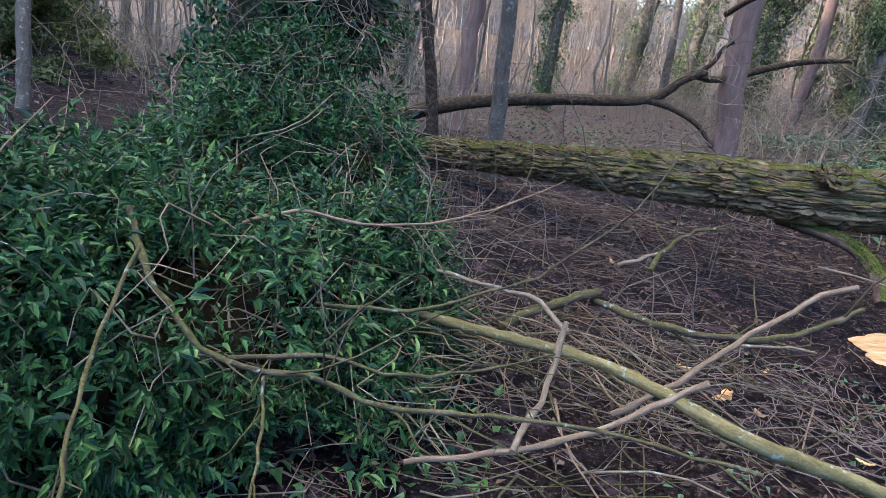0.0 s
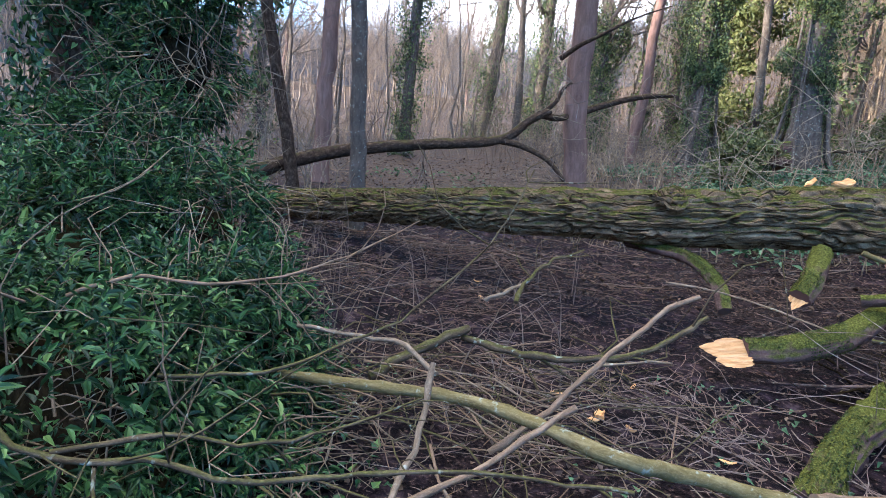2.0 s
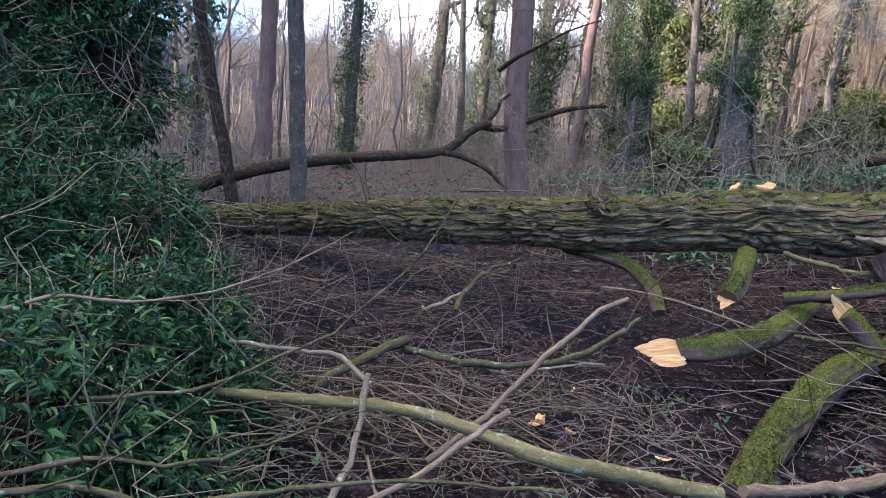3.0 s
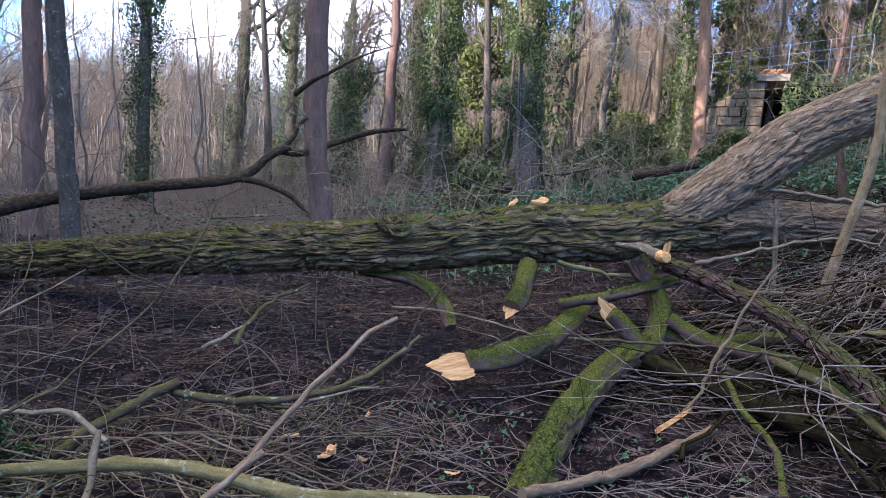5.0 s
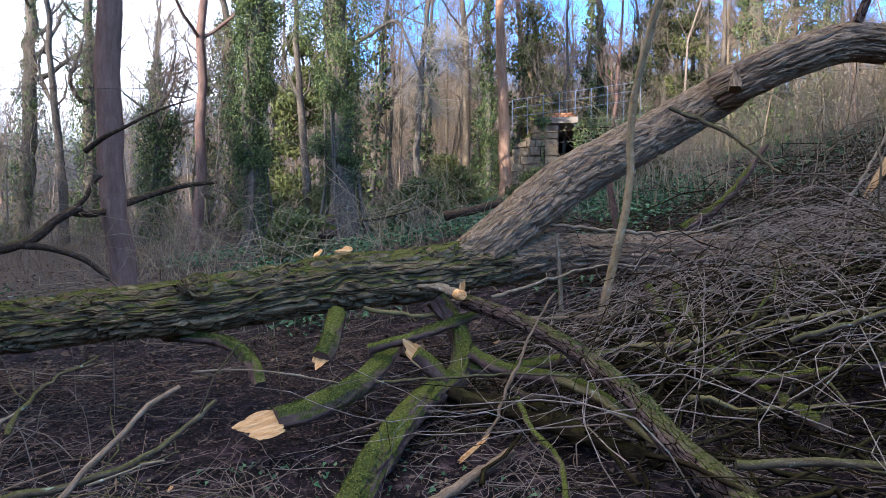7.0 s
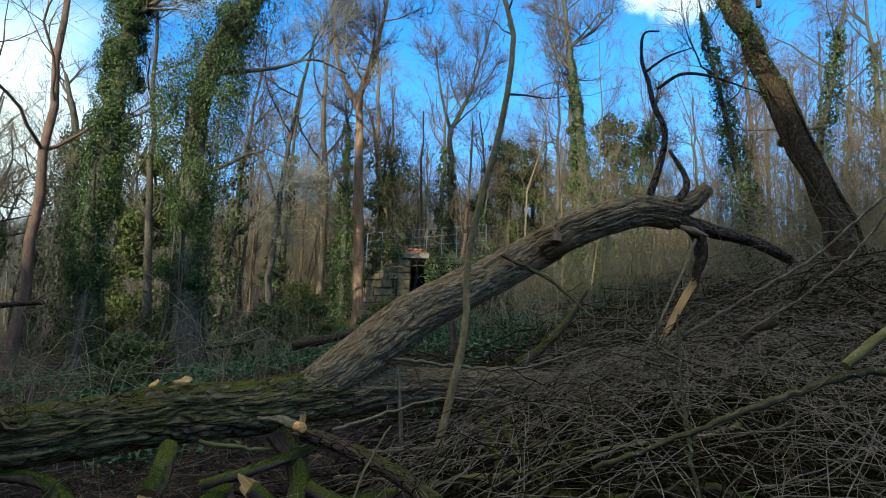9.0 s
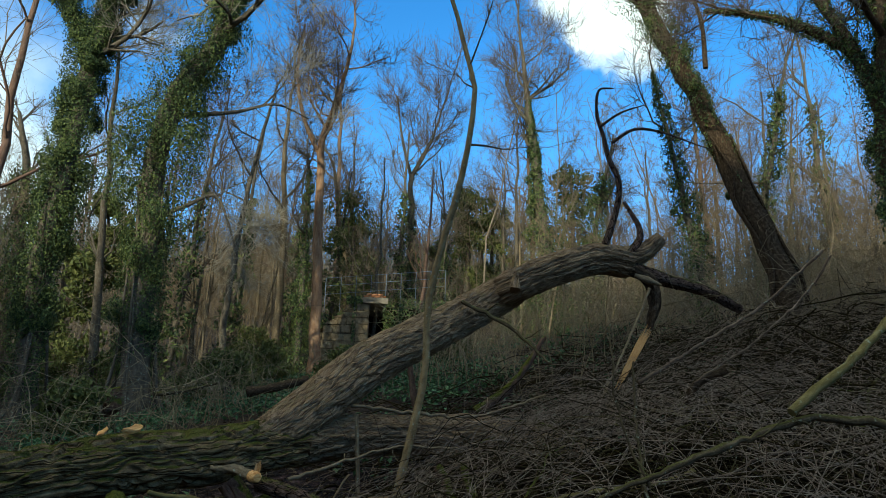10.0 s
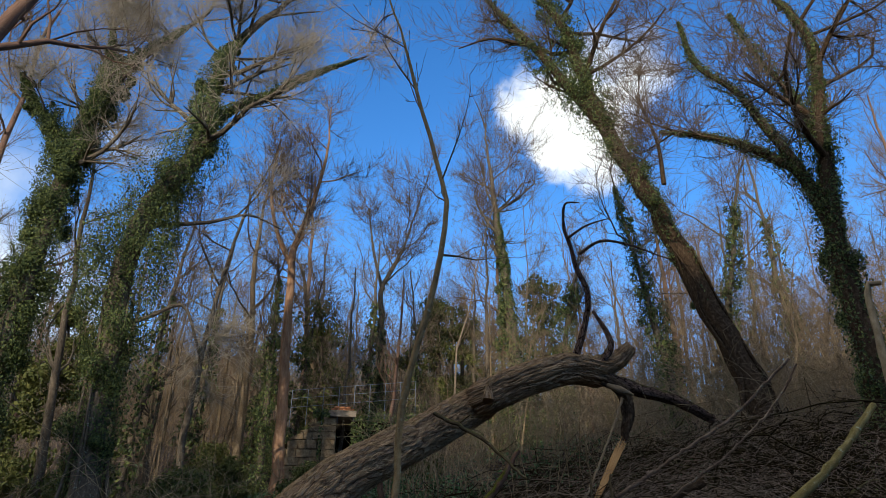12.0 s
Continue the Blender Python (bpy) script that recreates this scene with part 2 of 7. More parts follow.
M_IVYTREE = leaf_material("tree_ivy_leaves", [(0.0, (0.010, 0.018, 0.007)), (0.45, (0.052, 0.073, 0.024)), (0.8, (0.135, 0.158, 0.044)), (1.0, (0.22, 0.225, 0.068))], 0.55, 0.15)
M_COVER = leaf_material("ground_cover_leaves", [(0.0, (0.02, 0.045, 0.018)), (0.6, (0.065, 0.125, 0.048)), (1.0, (0.13, 0.19, 0.075))], 0.5, 0.15)
M_LITTER = leaf_material("leaf_litter", [(0.0, (0.015, 0.009, 0.006)), (0.5, (0.05, 0.032, 0.02)), (0.85, (0.12, 0.078, 0.046)), (1.0, (0.25, 0.17, 0.10))], 0.75, 0.1)
M_EVERGREEN = leaf_material("evergreen_leaves", [(0.0, (0.03, 0.04, 0.01)), (0.5, (0.09, 0.10, 0.025)), (1.0, (0.17, 0.16, 0.05))], 0.6, 0.2)


def soil_material():
    m, n, l, b = material("woodland_soil", 0.85, specular=0.02)
    pos = n.new("ShaderNodeNewGeometry").outputs["Position"]
    wide = noise_node(n, l, pos, 0.45, 4.0)
    mid = noise_node(n, l, pos, 5.0, 6.0, rough=0.7)
    fine = noise_node(n, l, pos, 38.0, 5.0, rough=0.7)
    soil = ramp_node(n, l, mid, [(0.43, (0.002, 0.0014, 0.0014)), (0.56, (0.021, 0.0136, 0.0148)), (0.75, (0.125, 0.082, 0.08))])
    litter = ramp_node(n, l, fine, [(0.43, (0.003, 0.002, 0.0017)), (0.57, (0.036, 0.0226, 0.0175)), (0.74, (0.21, 0.137, 0.096))])
    c = mix_node(n, l, range_node(n, l, wide, 0.42, 0.6), soil, litter)
    c = mix_node(n, l, range_node(n, l, fine, 0.52, 0.7), c, litter)
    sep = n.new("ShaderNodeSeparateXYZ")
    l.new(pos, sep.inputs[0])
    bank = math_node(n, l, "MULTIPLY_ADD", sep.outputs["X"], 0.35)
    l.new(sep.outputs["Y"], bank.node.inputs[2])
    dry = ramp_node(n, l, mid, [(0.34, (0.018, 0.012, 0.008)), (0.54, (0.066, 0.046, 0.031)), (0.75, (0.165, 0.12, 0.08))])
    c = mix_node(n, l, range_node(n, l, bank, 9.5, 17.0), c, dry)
    l.new(c, b.inputs["Base Color"])
    wet = range_node(n, l, mid, 0.35, 0.6)
    rr = math_node(n, l, "MULTIPLY", wet, 0.4)
    l.new(math_node(n, l, "ADD", rr, 0.45), b.inputs["Roughness"])
    bump_node(n, l, math_node(n, l, "ADD", mid, math_node(n, l, "MULTIPLY", fine, 0.5)), b, 1.0, 0.05)
    return m


def wood_material(name, dark, mid, light, scale=60.0, split=False):
    m, n, l, b = material(name, 0.7, specular=0.08)
    tc = n.new("ShaderNodeTexCoord").outputs["UV" if split else "Object"]
    grain = noise_node(n, l, tc, scale, 5.0, (1, 0.12, 1) if split else (0.12, 1, 1), 0.65)
    blot = noise_node(n, l, tc, 16.0 if split else 9.0, 4.0, (1, 0.5, 1))
    c = ramp_node(n, l, grain, [(0.3, dark), (0.5, mid), (0.7, light)])
    c = mix_node(n, l, math_node(n, l, "MULTIPLY", range_node(n, l, blot, 0.5, 0.75), 0.5), c, dark)
    l.new(c, b.inputs["Base Color"])
    bump_node(n, l, grain, b, 0.8, 0.01)
    return m


def stone_material(name, dark, mid, light):
    m, n, l, b = material(name, 0.9, specular=0.2)
    pos = n.new("ShaderNodeNewGeometry").outputs["Position"]
    g = noise_node(n, l, pos, 6.0, 6.0, rough=0.7)
    c = ramp_node(n, l, g, [(0.3, dark), (0.5, mid), (0.7, light)])
    rnd = n.new("ShaderNodeObjectInfo").outputs["Random"]
    c = mix_node(n, l, math_node(n, l, "MULTIPLY", rnd, 0.3), c, dark)
    l.new(c, b.inputs["Base Color"])
    bump_node(n, l, g, b, 0.8, 0.03)
    return m


def paint_material(name, colour, rough):
    m, n, l, b = material(name, rough)
    pos = n.new("ShaderNodeNewGeometry").outputs["Position"]
    g = noise_node(n, l, pos, 9.0, 5.0)
    c = ramp_node(n, l, g, [(0.3, tuple(0.6 * x for x in colour)), (0.6, colour)])
    l.new(c, b.inputs["Base Color"])
    return m


M_MOSS = leaf_material("cushion_moss", [(0.0, (0.012, 0.015, 0.003)), (0.5, (0.046, 0.056, 0.009)), (1.0, (0.135, 0.145, 0.026))], 0.9, 0.1)
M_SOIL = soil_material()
M_FRESH = wood_material("fresh_split_wood", (0.20, 0.09, 0.028), (0.42, 0.225, 0.085), (0.56, 0.355, 0.165), 40.0, True)
M_CHIP = wood_material("orange_wood_chip", (0.36, 0.14, 0.04), (0.60, 0.30, 0.10), (0.74, 0.48, 0.22))
M_HEART = wood_material("rotten_heartwood", (0.012, 0.009, 0.007), (0.03, 0.021, 0.015), (0.06, 0.04, 0.028))
M_STONE = stone_material("weathered_stone", (0.085, 0.056, 0.03), (0.21, 0.145, 0.08), (0.34, 0.25, 0.145))
M_CONCRETE = stone_material("stained_concrete", (0.13, 0.10, 0.07), (0.23, 0.18, 0.125), (0.32, 0.26, 0.19))
M_BRICK = stone_material("orange_brick", (0.22, 0.085, 0.04), (0.36, 0.15, 0.07), (0.46, 0.24, 0.13))
M_RAIL = paint_material("galvanised_rail", (0.17, 0.19, 0.23), 0.5)


# ---- building tools ----
class Geo:
    """Points, faces and stem coordinates gathered for one mesh."""

    def __init__(self):
        self.v, self.f, self.uv, self.count = [], [], [], 0

    def add(self, verts, faces, uv=None):
        verts = np.asarray(verts, float)
        self.v.append(verts)
        self.f.append(np.asarray(faces, int) + self.count)
        self.uv.append(np.zeros((len(verts), 2)) if uv is None else np.asarray(uv, float))
        self.count += len(verts)


def finish(geo, name, mat, smooth=True):
    mesh = bpy.data.meshes.new(name)
    verts = np.concatenate(geo.v)
    quads = [f for f in geo.f if f.shape[1] == 4]
    tris = [f for f in geo.f if f.shape[1] == 3]
    loops = np.concatenate([np.concatenate(quads).ravel() if quads else np.zeros(0, int), np.concatenate(tris).ravel() if tris else np.zeros(0, int)])
    nq, nt = sum(len(f) for f in quads), sum(len(f) for f in tris)
    starts = np.concatenate([np.arange(nq) * 4, nq * 4 + np.arange(nt) * 3])
    mesh.vertices.add(len(verts))
    mesh.vertices.foreach_set("co", verts.ravel())
    mesh.loops.add(len(loops))
    mesh.loops.foreach_set("vertex_index", loops)
    mesh.polygons.add(nq + nt)
    mesh.polygons.foreach_set("loop_start", starts)
    mesh.update(calc_edges=True)
    mesh.polygons.foreach_set("use_smooth", np.full(nq + nt, smooth))
    layer = mesh.uv_layers.new(name="stem")
    layer.data.foreach_set("uv", np.concatenate(geo.uv)[loops].ravel())
    mesh.materials.append(mat)
    mesh.update()
    return mesh


def part(name, geo, mat, parent=None, label="", smooth=True):
    """One mesh object out of a Geo or a bmesh, under a thing."""
    if isinstance(geo, Geo):
        mesh = finish(geo, name, mat, smooth)
    else:
        mesh = bpy.data.meshes.new(name)
        geo.to_mesh(mesh)
        geo.free()
        mesh.materials.append(mat)
    ob = new(name, mesh)
    if parent:
        ob.parent = parent
    if label:
        tagged(ob, label)
    return ob


def thing(name, at, label, category, group="", kind=""):
    """An Empty at the base of a thing; its parts are given in world metres and hung under it."""
    e = new(name)
    e.location = at
    return tagged(e, label, category, group, kind)


def hang(ob, parent):
    ob.parent = parent
    ob.matrix_parent_inverse = Matrix.Translation(parent.location).inverted()
    return ob


def under(ob, piece):
    """Hangs a sub-part, given in world metres, under a part that hang() has placed."""
    ob.parent = piece
    ob.matrix_parent_inverse = (piece.parent.matrix_basis @ piece.matrix_parent_inverse @ piece.matrix_basis).inverted()
    return ob


def wobble(p, seed=0):
    """Smooth value noise in 0..1 at an array of places."""
    p = np.asarray(p, float)
    i = np.floor(p).astype(np.int64)
    f = p - i
    f = f * f * (3 - 2 * f)
    total = np.zeros(len(p))
    for cx in (0, 1):
        for cy in (0, 1):
            for cz in (0, 1):
                k = (i[:, 0] + cx) * 374761393 + (i[:, 1] + cy) * 668265263 + (i[:, 2] + cz) * 2147483647 + seed * 974711
                k = (k ^ (k >> 13)) * 1274126177
                k = ((k ^ (k >> 16)) & 0xFFFFFF) / 0xFFFFFF
                total += k * (f[:, 0] if cx else 1 - f[:, 0]) * (f[:, 1] if cy else 1 - f[:, 1]) * (f[:, 2] if cz else 1 - f[:, 2])
    return total


def spline(points, count):
    """A smooth line through a few points, evenly stepped."""
    p = np.asarray(points, float)
    if len(p) == 2:
        return p[0] + (p[1] - p[0]) * np.linspace(0, 1, count)[:, None]
    q = np.vstack([2 * p[0] - p[1], p, 2 * p[-1] - p[-2]])
    out = []
    per = 14
    for i in range(len(p) - 1):
        a, b, c, d = q[i:i + 4]
        t = np.linspace(0, 1, per, endpoint=False)[:, None]
        out.append(0.5 * (2 * b + (c - a) * t + (2 * a - 5 * b + 4 * c - d) * t**2 + (3 * b - a - 3 * c + d) * t**3))
    dense = np.vstack(out + [p[-1:]])
    s = np.concatenate([[0], np.cumsum(np.linalg.norm(np.diff(dense, axis=0), axis=1))])
    want = np.linspace(0, s[-1], count)
    return np.stack([np.interp(want, s, dense[:, k]) for k in range(dense.shape[1])], 1)


def tube(geo, pts, radii, n=6, relief=None, cap=True):
    """A stem along pts. relief(angle cos, angle sin, run, radius) gives metres outwards."""
    pts = np.asarray(pts, float)
    k = len(pts)
    radii = np.broadcast_to(np.asarray(radii, float), (k,))
    tan = np.gradient(pts, axis=0)
    tan /= np.linalg.norm(tan, axis=1)[:, None] + 1e-9
    ref = np.array([0.0, 0.0, 1.0]) if abs(tan[0, 2]) < 0.8 else np.array([1.0, 0.0, 0.0])
    side = np.cross(tan[0], ref)
    side /= np.linalg.norm(side)
    sides = np.empty_like(pts)
    for i in range(k):
        side = side - tan[i] * (side @ tan[i])
        side = side / (np.linalg.norm(side) + 1e-9)
        sides[i] = side
    ups = np.cross(sides, tan)
    ang = np.arange(n) * 2 * np.pi / n
    ca, sa = np.cos(ang), np.sin(ang)
    run = np.concatenate([[0], np.cumsum(np.linalg.norm(np.diff(pts, axis=0), axis=1))])
    r = np.repeat(radii[:, None], n, 1)
    if relief is not None:
        r = r + relief(np.tile(ca, k), np.tile(sa, k), np.repeat(run, n), np.repeat(radii, n)).reshape(k, n)
    verts = pts[:, None] + r[..., None] * (ca[None, :, None] * sides[:, None] + sa[None, :, None] * ups[:, None])
    uv = np.stack([np.tile(np.abs(((ang + np.pi) % (2 * np.pi)) - np.pi), (k, 1)) * radii.mean() + 0 * r, np.repeat(run[:, None], n, 1)], -1)
    base = np.arange(k - 1)[:, None] * n
    j = np.arange(n)[None]
    jn = (j + 1) % n
    faces = np.stack([base + j, base + jn, base + n + jn, base + n + j], -1).reshape(-1, 4)
    geo.add(verts.reshape(-1, 3), faces[:, ::-1], uv.reshape(-1, 2))
    if cap:
        for end, at in ((0, pts[0]), (k - 1, pts[-1])):
            ring = verts[end]
            order = np.arange(n)
            tri = np.stack([order, (order + 1) % n, np.full(n, n)], -1)
            if end == 0:
                geo.add(np.vstack([ring, at]), tri, np.zeros((n + 1, 2)))
            else:
                geo.add(np.vstack([ring, at]), tri[:, ::-1], np.zeros((n + 1, 2)))


def furrows(depth, seed, round_scale=6.0, along=1.6, lumpy=0.14):
    """Ridged bark: wavy plates parted by furrows, over broad lumps."""
    def relief(ca, sa, run, radius):
        q = np.stack([ca * round_scale, sa * round_scale, run * along], 1)
        warp = wobble(q * 0.45 + 9.1, seed + 5) * 2.6
        q2 = q + warp[:, None] * np.array([0.5, 0.5, 0.8])
        a = np.abs(2 * wobble(q2, seed) - 1)
        c = np.abs(2 * wobble(q2 * np.array([0.55, 0.55, 2.3]) + 7.7, seed + 4) - 1)
        b = wobble(q * np.array([2.6, 2.6, 5.0]) + 3.7, seed + 1)
        ridge = 1 - np.clip(np.minimum(a * 2.2, c * 3.4), 0, 1)
        lump = wobble(np.stack([ca * 1.2, sa * 1.2, run * 1.5], 1) + 4.4, seed + 2) - 0.5
        return depth * (0.25 - ridge ** 1.5 * 1.25 + 0.5 * (b - 0.5)) + radius * lumpy * lump
    return relief


def wavy_bark(depth, seed, round_scale, along, stray=1.0):
    """Long wavy ridges of old bark, parted by narrow deep furrows that fork and rejoin."""
    def relief(ca, sa, run, radius):
        q = np.stack([ca * round_scale, sa * round_scale, run * along], 1)
        sway = wobble(np.stack([ca * 1.6, sa * 1.6, run * 3.2], 1), seed + 5) - 0.5
        sway2 = wobble(np.stack([ca * 4.0, sa * 4.0, run * 9.0], 1), seed + 6) - 0.5
        q2 = q + stray * np.stack([sway * 3.4 + sway2 * 1.5, sway * 3.4 - sway2 * 1.5, 0 * sway], 1)
        a = np.abs(2 * wobble(q2, seed) - 1)
        b = np.abs(2 * wobble(q2 * np.array([0.62, 0.62, 1.7]) + 7.7, seed + 4) - 1)
        crease = np.clip(1 - np.minimum(a / 0.30, b / 0.22), 0, 1)
        crease = crease * crease * (3 - 2 * crease)
        rough = wobble(q * np.array([2.4, 2.4, 5.0]) + 3.7, seed + 1) - 0.5
        lump = wobble(np.stack([ca * 1.2, sa * 1.2, run * 1.4], 1) + 4.4, seed + 2) - 0.5
        return depth * (0.3 - 1.25 * crease + 0.3 * rough + 0.5 * np.minimum(a, 0.6)) + radius * 0.16 * lump
    return relief


def leaves(geo, at, facing, size, rng, shape="ivy"):
    """Many small folded leaves; at and facing are arrays of places and outward directions."""
    n = len(at)
    facing = facing + rng.normal(0, 0.45, (n, 3))
    facing /= np.linalg.norm(facing, axis=1)[:, None] + 1e-9
    hangd = rng.normal(0, 0.7, (n, 3)) + np.array([0, 0, -0.6])
    tip = hangd - facing * np.sum(hangd * facing, 1)[:, None]
    tip /= np.linalg.norm(tip, axis=1)[:, None] + 1e-9
    across = np.cross(facing, tip)
    s = (size * rng.uniform(0.6, 1.3, n))[:, None]
    fold = facing * s * 0.16
    if shape == "ivy":
        v = np.stack([at - tip * s * 0.35, at - tip * s * 0.15 + across * s * 0.36 + fold, at + tip * s * 0.15 + across * s * 0.2 + fold * 0.6,
                      at + tip * s * 0.75 - fold, at + tip * s * 0.15 - across * s * 0.2 + fold * 0.6, at - tip * s * 0.15 - across * s * 0.36 + fold], 1)
        f = np.array([[0, 1, 2], [0, 2, 3], [0, 3, 4], [0, 4, 5]])
        k = 6
    else:
        v = np.stack([at - tip * s * 0.5, at + across * s * 0.3 + fold, at + tip * s * 0.6, at - across * s * 0.3 + fold], 1)
        f = np.array([[0, 1, 2], [0, 2, 3]])
        k = 4
    geo.add(v.reshape(-1, 3), (f[None] + (np.arange(n) * k)[:, None, None]).reshape(-1, 3))


def shoots(geo, at, out, length, per, size, rng, narrow=0.2):
    """Leafy shoots: narrow leaves set round short stems that stand out of a heap."""
    n = len(at)
    d = out + rng.normal(0, 0.55, (n, 3)) + np.array([0, 0, 0.25])
    d /= np.linalg.norm(d, axis=1)[:, None]
    for k in range(per):
        f = (k + 0.6) / per
        side = rng.normal(0, 1, (n, 3))
        side -= d * np.sum(side * d, 1)[:, None]
        side /= np.linalg.norm(side, axis=1)[:, None]
        tip = side * (1.1 - 0.6 * f) + d * (0.35 + 0.9 * f) + np.array([0, 0, -0.45])
        tip /= np.linalg.norm(tip, axis=1)[:, None]
        face = np.cross(np.cross(tip, d + 0.3 * side), tip)
        face /= np.linalg.norm(face, axis=1)[:, None] + 1e-9
        face = np.where((face @ np.array([0, 0, 1.0]))[:, None] < 0, -face, face)
        across = np.cross(face, tip)
        s = (size * rng.uniform(0.55, 1.25, n))[:, None]
        c = at + d * (length * f)[:, None]
        bend = face * s * 0.12
        v = np.stack([c, c + tip * s * 0.3 + across * s * narrow + bend, c + tip * s * 0.7 + across * s * narrow * 0.75 + bend * 0.5, c + tip * s * 1.15 - bend * 1.4,
                      c + tip * s * 0.7 - across * s * narrow * 0.75 + bend * 0.5, c + tip * s * 0.3 - across * s * narrow + bend], 1)
        f4 = np.array([[0, 1, 2], [0, 2, 3], [0, 3, 4], [0, 4, 5]])
        geo.add(v.reshape(-1, 3), (f4[None] + (np.arange(n) * 6)[:, None, None]).reshape(-1, 3))


def hill(x, y):
    """The lie of the land: a flat valley floor, a bank that climbs to one side and an unseen ridge behind, added to
    block the low sun.
    """
    x, y = np.asarray(x, float), np.asarray(y, float)
    s = 0.97 * x + 0.24 * np.minimum(y, 40) - 4.8
    slope = np.clip(0.33 - 0.0078 * y, 0.12, 0.36)
    soft = 0.5 * (s + np.sqrt(s * s + 3.0))
    high = s - 20.5
    near = np.clip((np.arctan2(x, y) - 0.96) / 0.24, 0, 1) * (np.arctan2(x, y) < 2.4)
    high = high - 60 * near
    z = slope * np.minimum(soft, 60 + 0 * soft) + 0.19 * np.minimum(0.5 * (high + np.sqrt(high * high + 4.0)), 45)
    # unseen ridge and its spur, their height set by where the sun is cut off
    back = 0.5 * ((-x - 9) + np.sqrt((-x - 9) ** 2 + 9.0))
    away = np.clip((y + 2) / 22, 0, 1)
    spur = np.clip((-y - 18) / 8, 0, 1)
    z = z + (0.50 + 0.10 * spur * spur * (3 - 2 * spur)) * np.minimum(back, 61) * (1 - 0.97 * away * away * (3 - 2 * away))
    head = 0.5 * ((y - 48) + np.sqrt((y - 48) ** 2 + 60.0))
    z = z + 0.012 * np.maximum(y - 20, 0) + 0.06 * np.minimum(head, 110)
    return z - 0.147


def ground_z(x, y):
    x, y = np.atleast_1d(np.asarray(x, float)), np.atleast_1d(np.asarray(y, float))
    p = np.stack([x, y, 0 * x], 1)
    return hill(x, y) + 0.10 * (wobble(p * 0.9, 3) - 0.5) + 0.05 * (wobble(p * 3.1, 4) - 0.5) + 0.5 * (wobble(p * 0.13, 6) - 0.5) * np.clip(np.hypot(x, y) / 25, 0, 1)


# ---- the ground ----
def build_ground():
    u = np.linspace(-1, 1, 250)
    axis = 9.0 * u + 400 * np.sign(u) * np.abs(u) ** 5.5
    xs, ys = axis + 2.5, axis + 6.0
    gx, gy = np.meshgrid(xs, ys, indexing="ij")
    z = ground_z(gx.ravel(), gy.ravel())
    n = len(u)
    i, j = np.meshgrid(np.arange(n - 1), np.arange(n - 1), indexing="ij")
    a = (i * n + j).ravel()
    g = Geo()
    g.add(np.stack([gx.ravel(), gy.ravel(), z], 1), np.stack([a, a + n, a + n + 1, a + 1], 1))
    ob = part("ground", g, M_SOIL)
    tagged(ob, "dark damp woodland soil with trodden leaf litter", "ground", kind="structure")


build_ground()


# ---- the fallen tree ----
def gz(x, y):
    return float(ground_z(x, y)[0])


def stem(geo, points, radii, count, n, relief=None, cap=True):
    p = spline([tuple(q) for q in points], count)
    r = np.interp(np.linspace(0, 1, count), np.linspace(0, 1, len(radii)), radii)
    tube(geo, p, r, n, relief, cap)
    return p


LOG = [(-2.85, 8.82, 0.17), (-1.62, 7.92, 0.39), (-0.45, 6.99, 0.61), (0.71, 5.98, 0.82), (1.51, 5.29, 0.95), (2.49, 5.10, 1.09), (3.22, 5.02, 1.13), (3.82, 4.94, 1.21), (4.36, 4.91, 1.26)]
LIMB = [(3.59, 4.97, 1.16), (3.99, 4.94, 1.31), (4.41, 4.94, 1.57), (5.16, 4.98, 2.05), (5.86, 4.84, 2.42), (7.07, 4.54, 3.07), (6.98, 4.23, 3.16), (7.28, 3.79, 3.39), (7.76, 3.49, 3.57), (8.14, 3.21, 3.53)]
SECOND = [(4.25, 4.93, 1.24), (5.07, 4.95, 1.29), (5.92, 4.63, 1.30), (6.48, 4.30, 1.34), (7.65, 3.36, 1.10)]


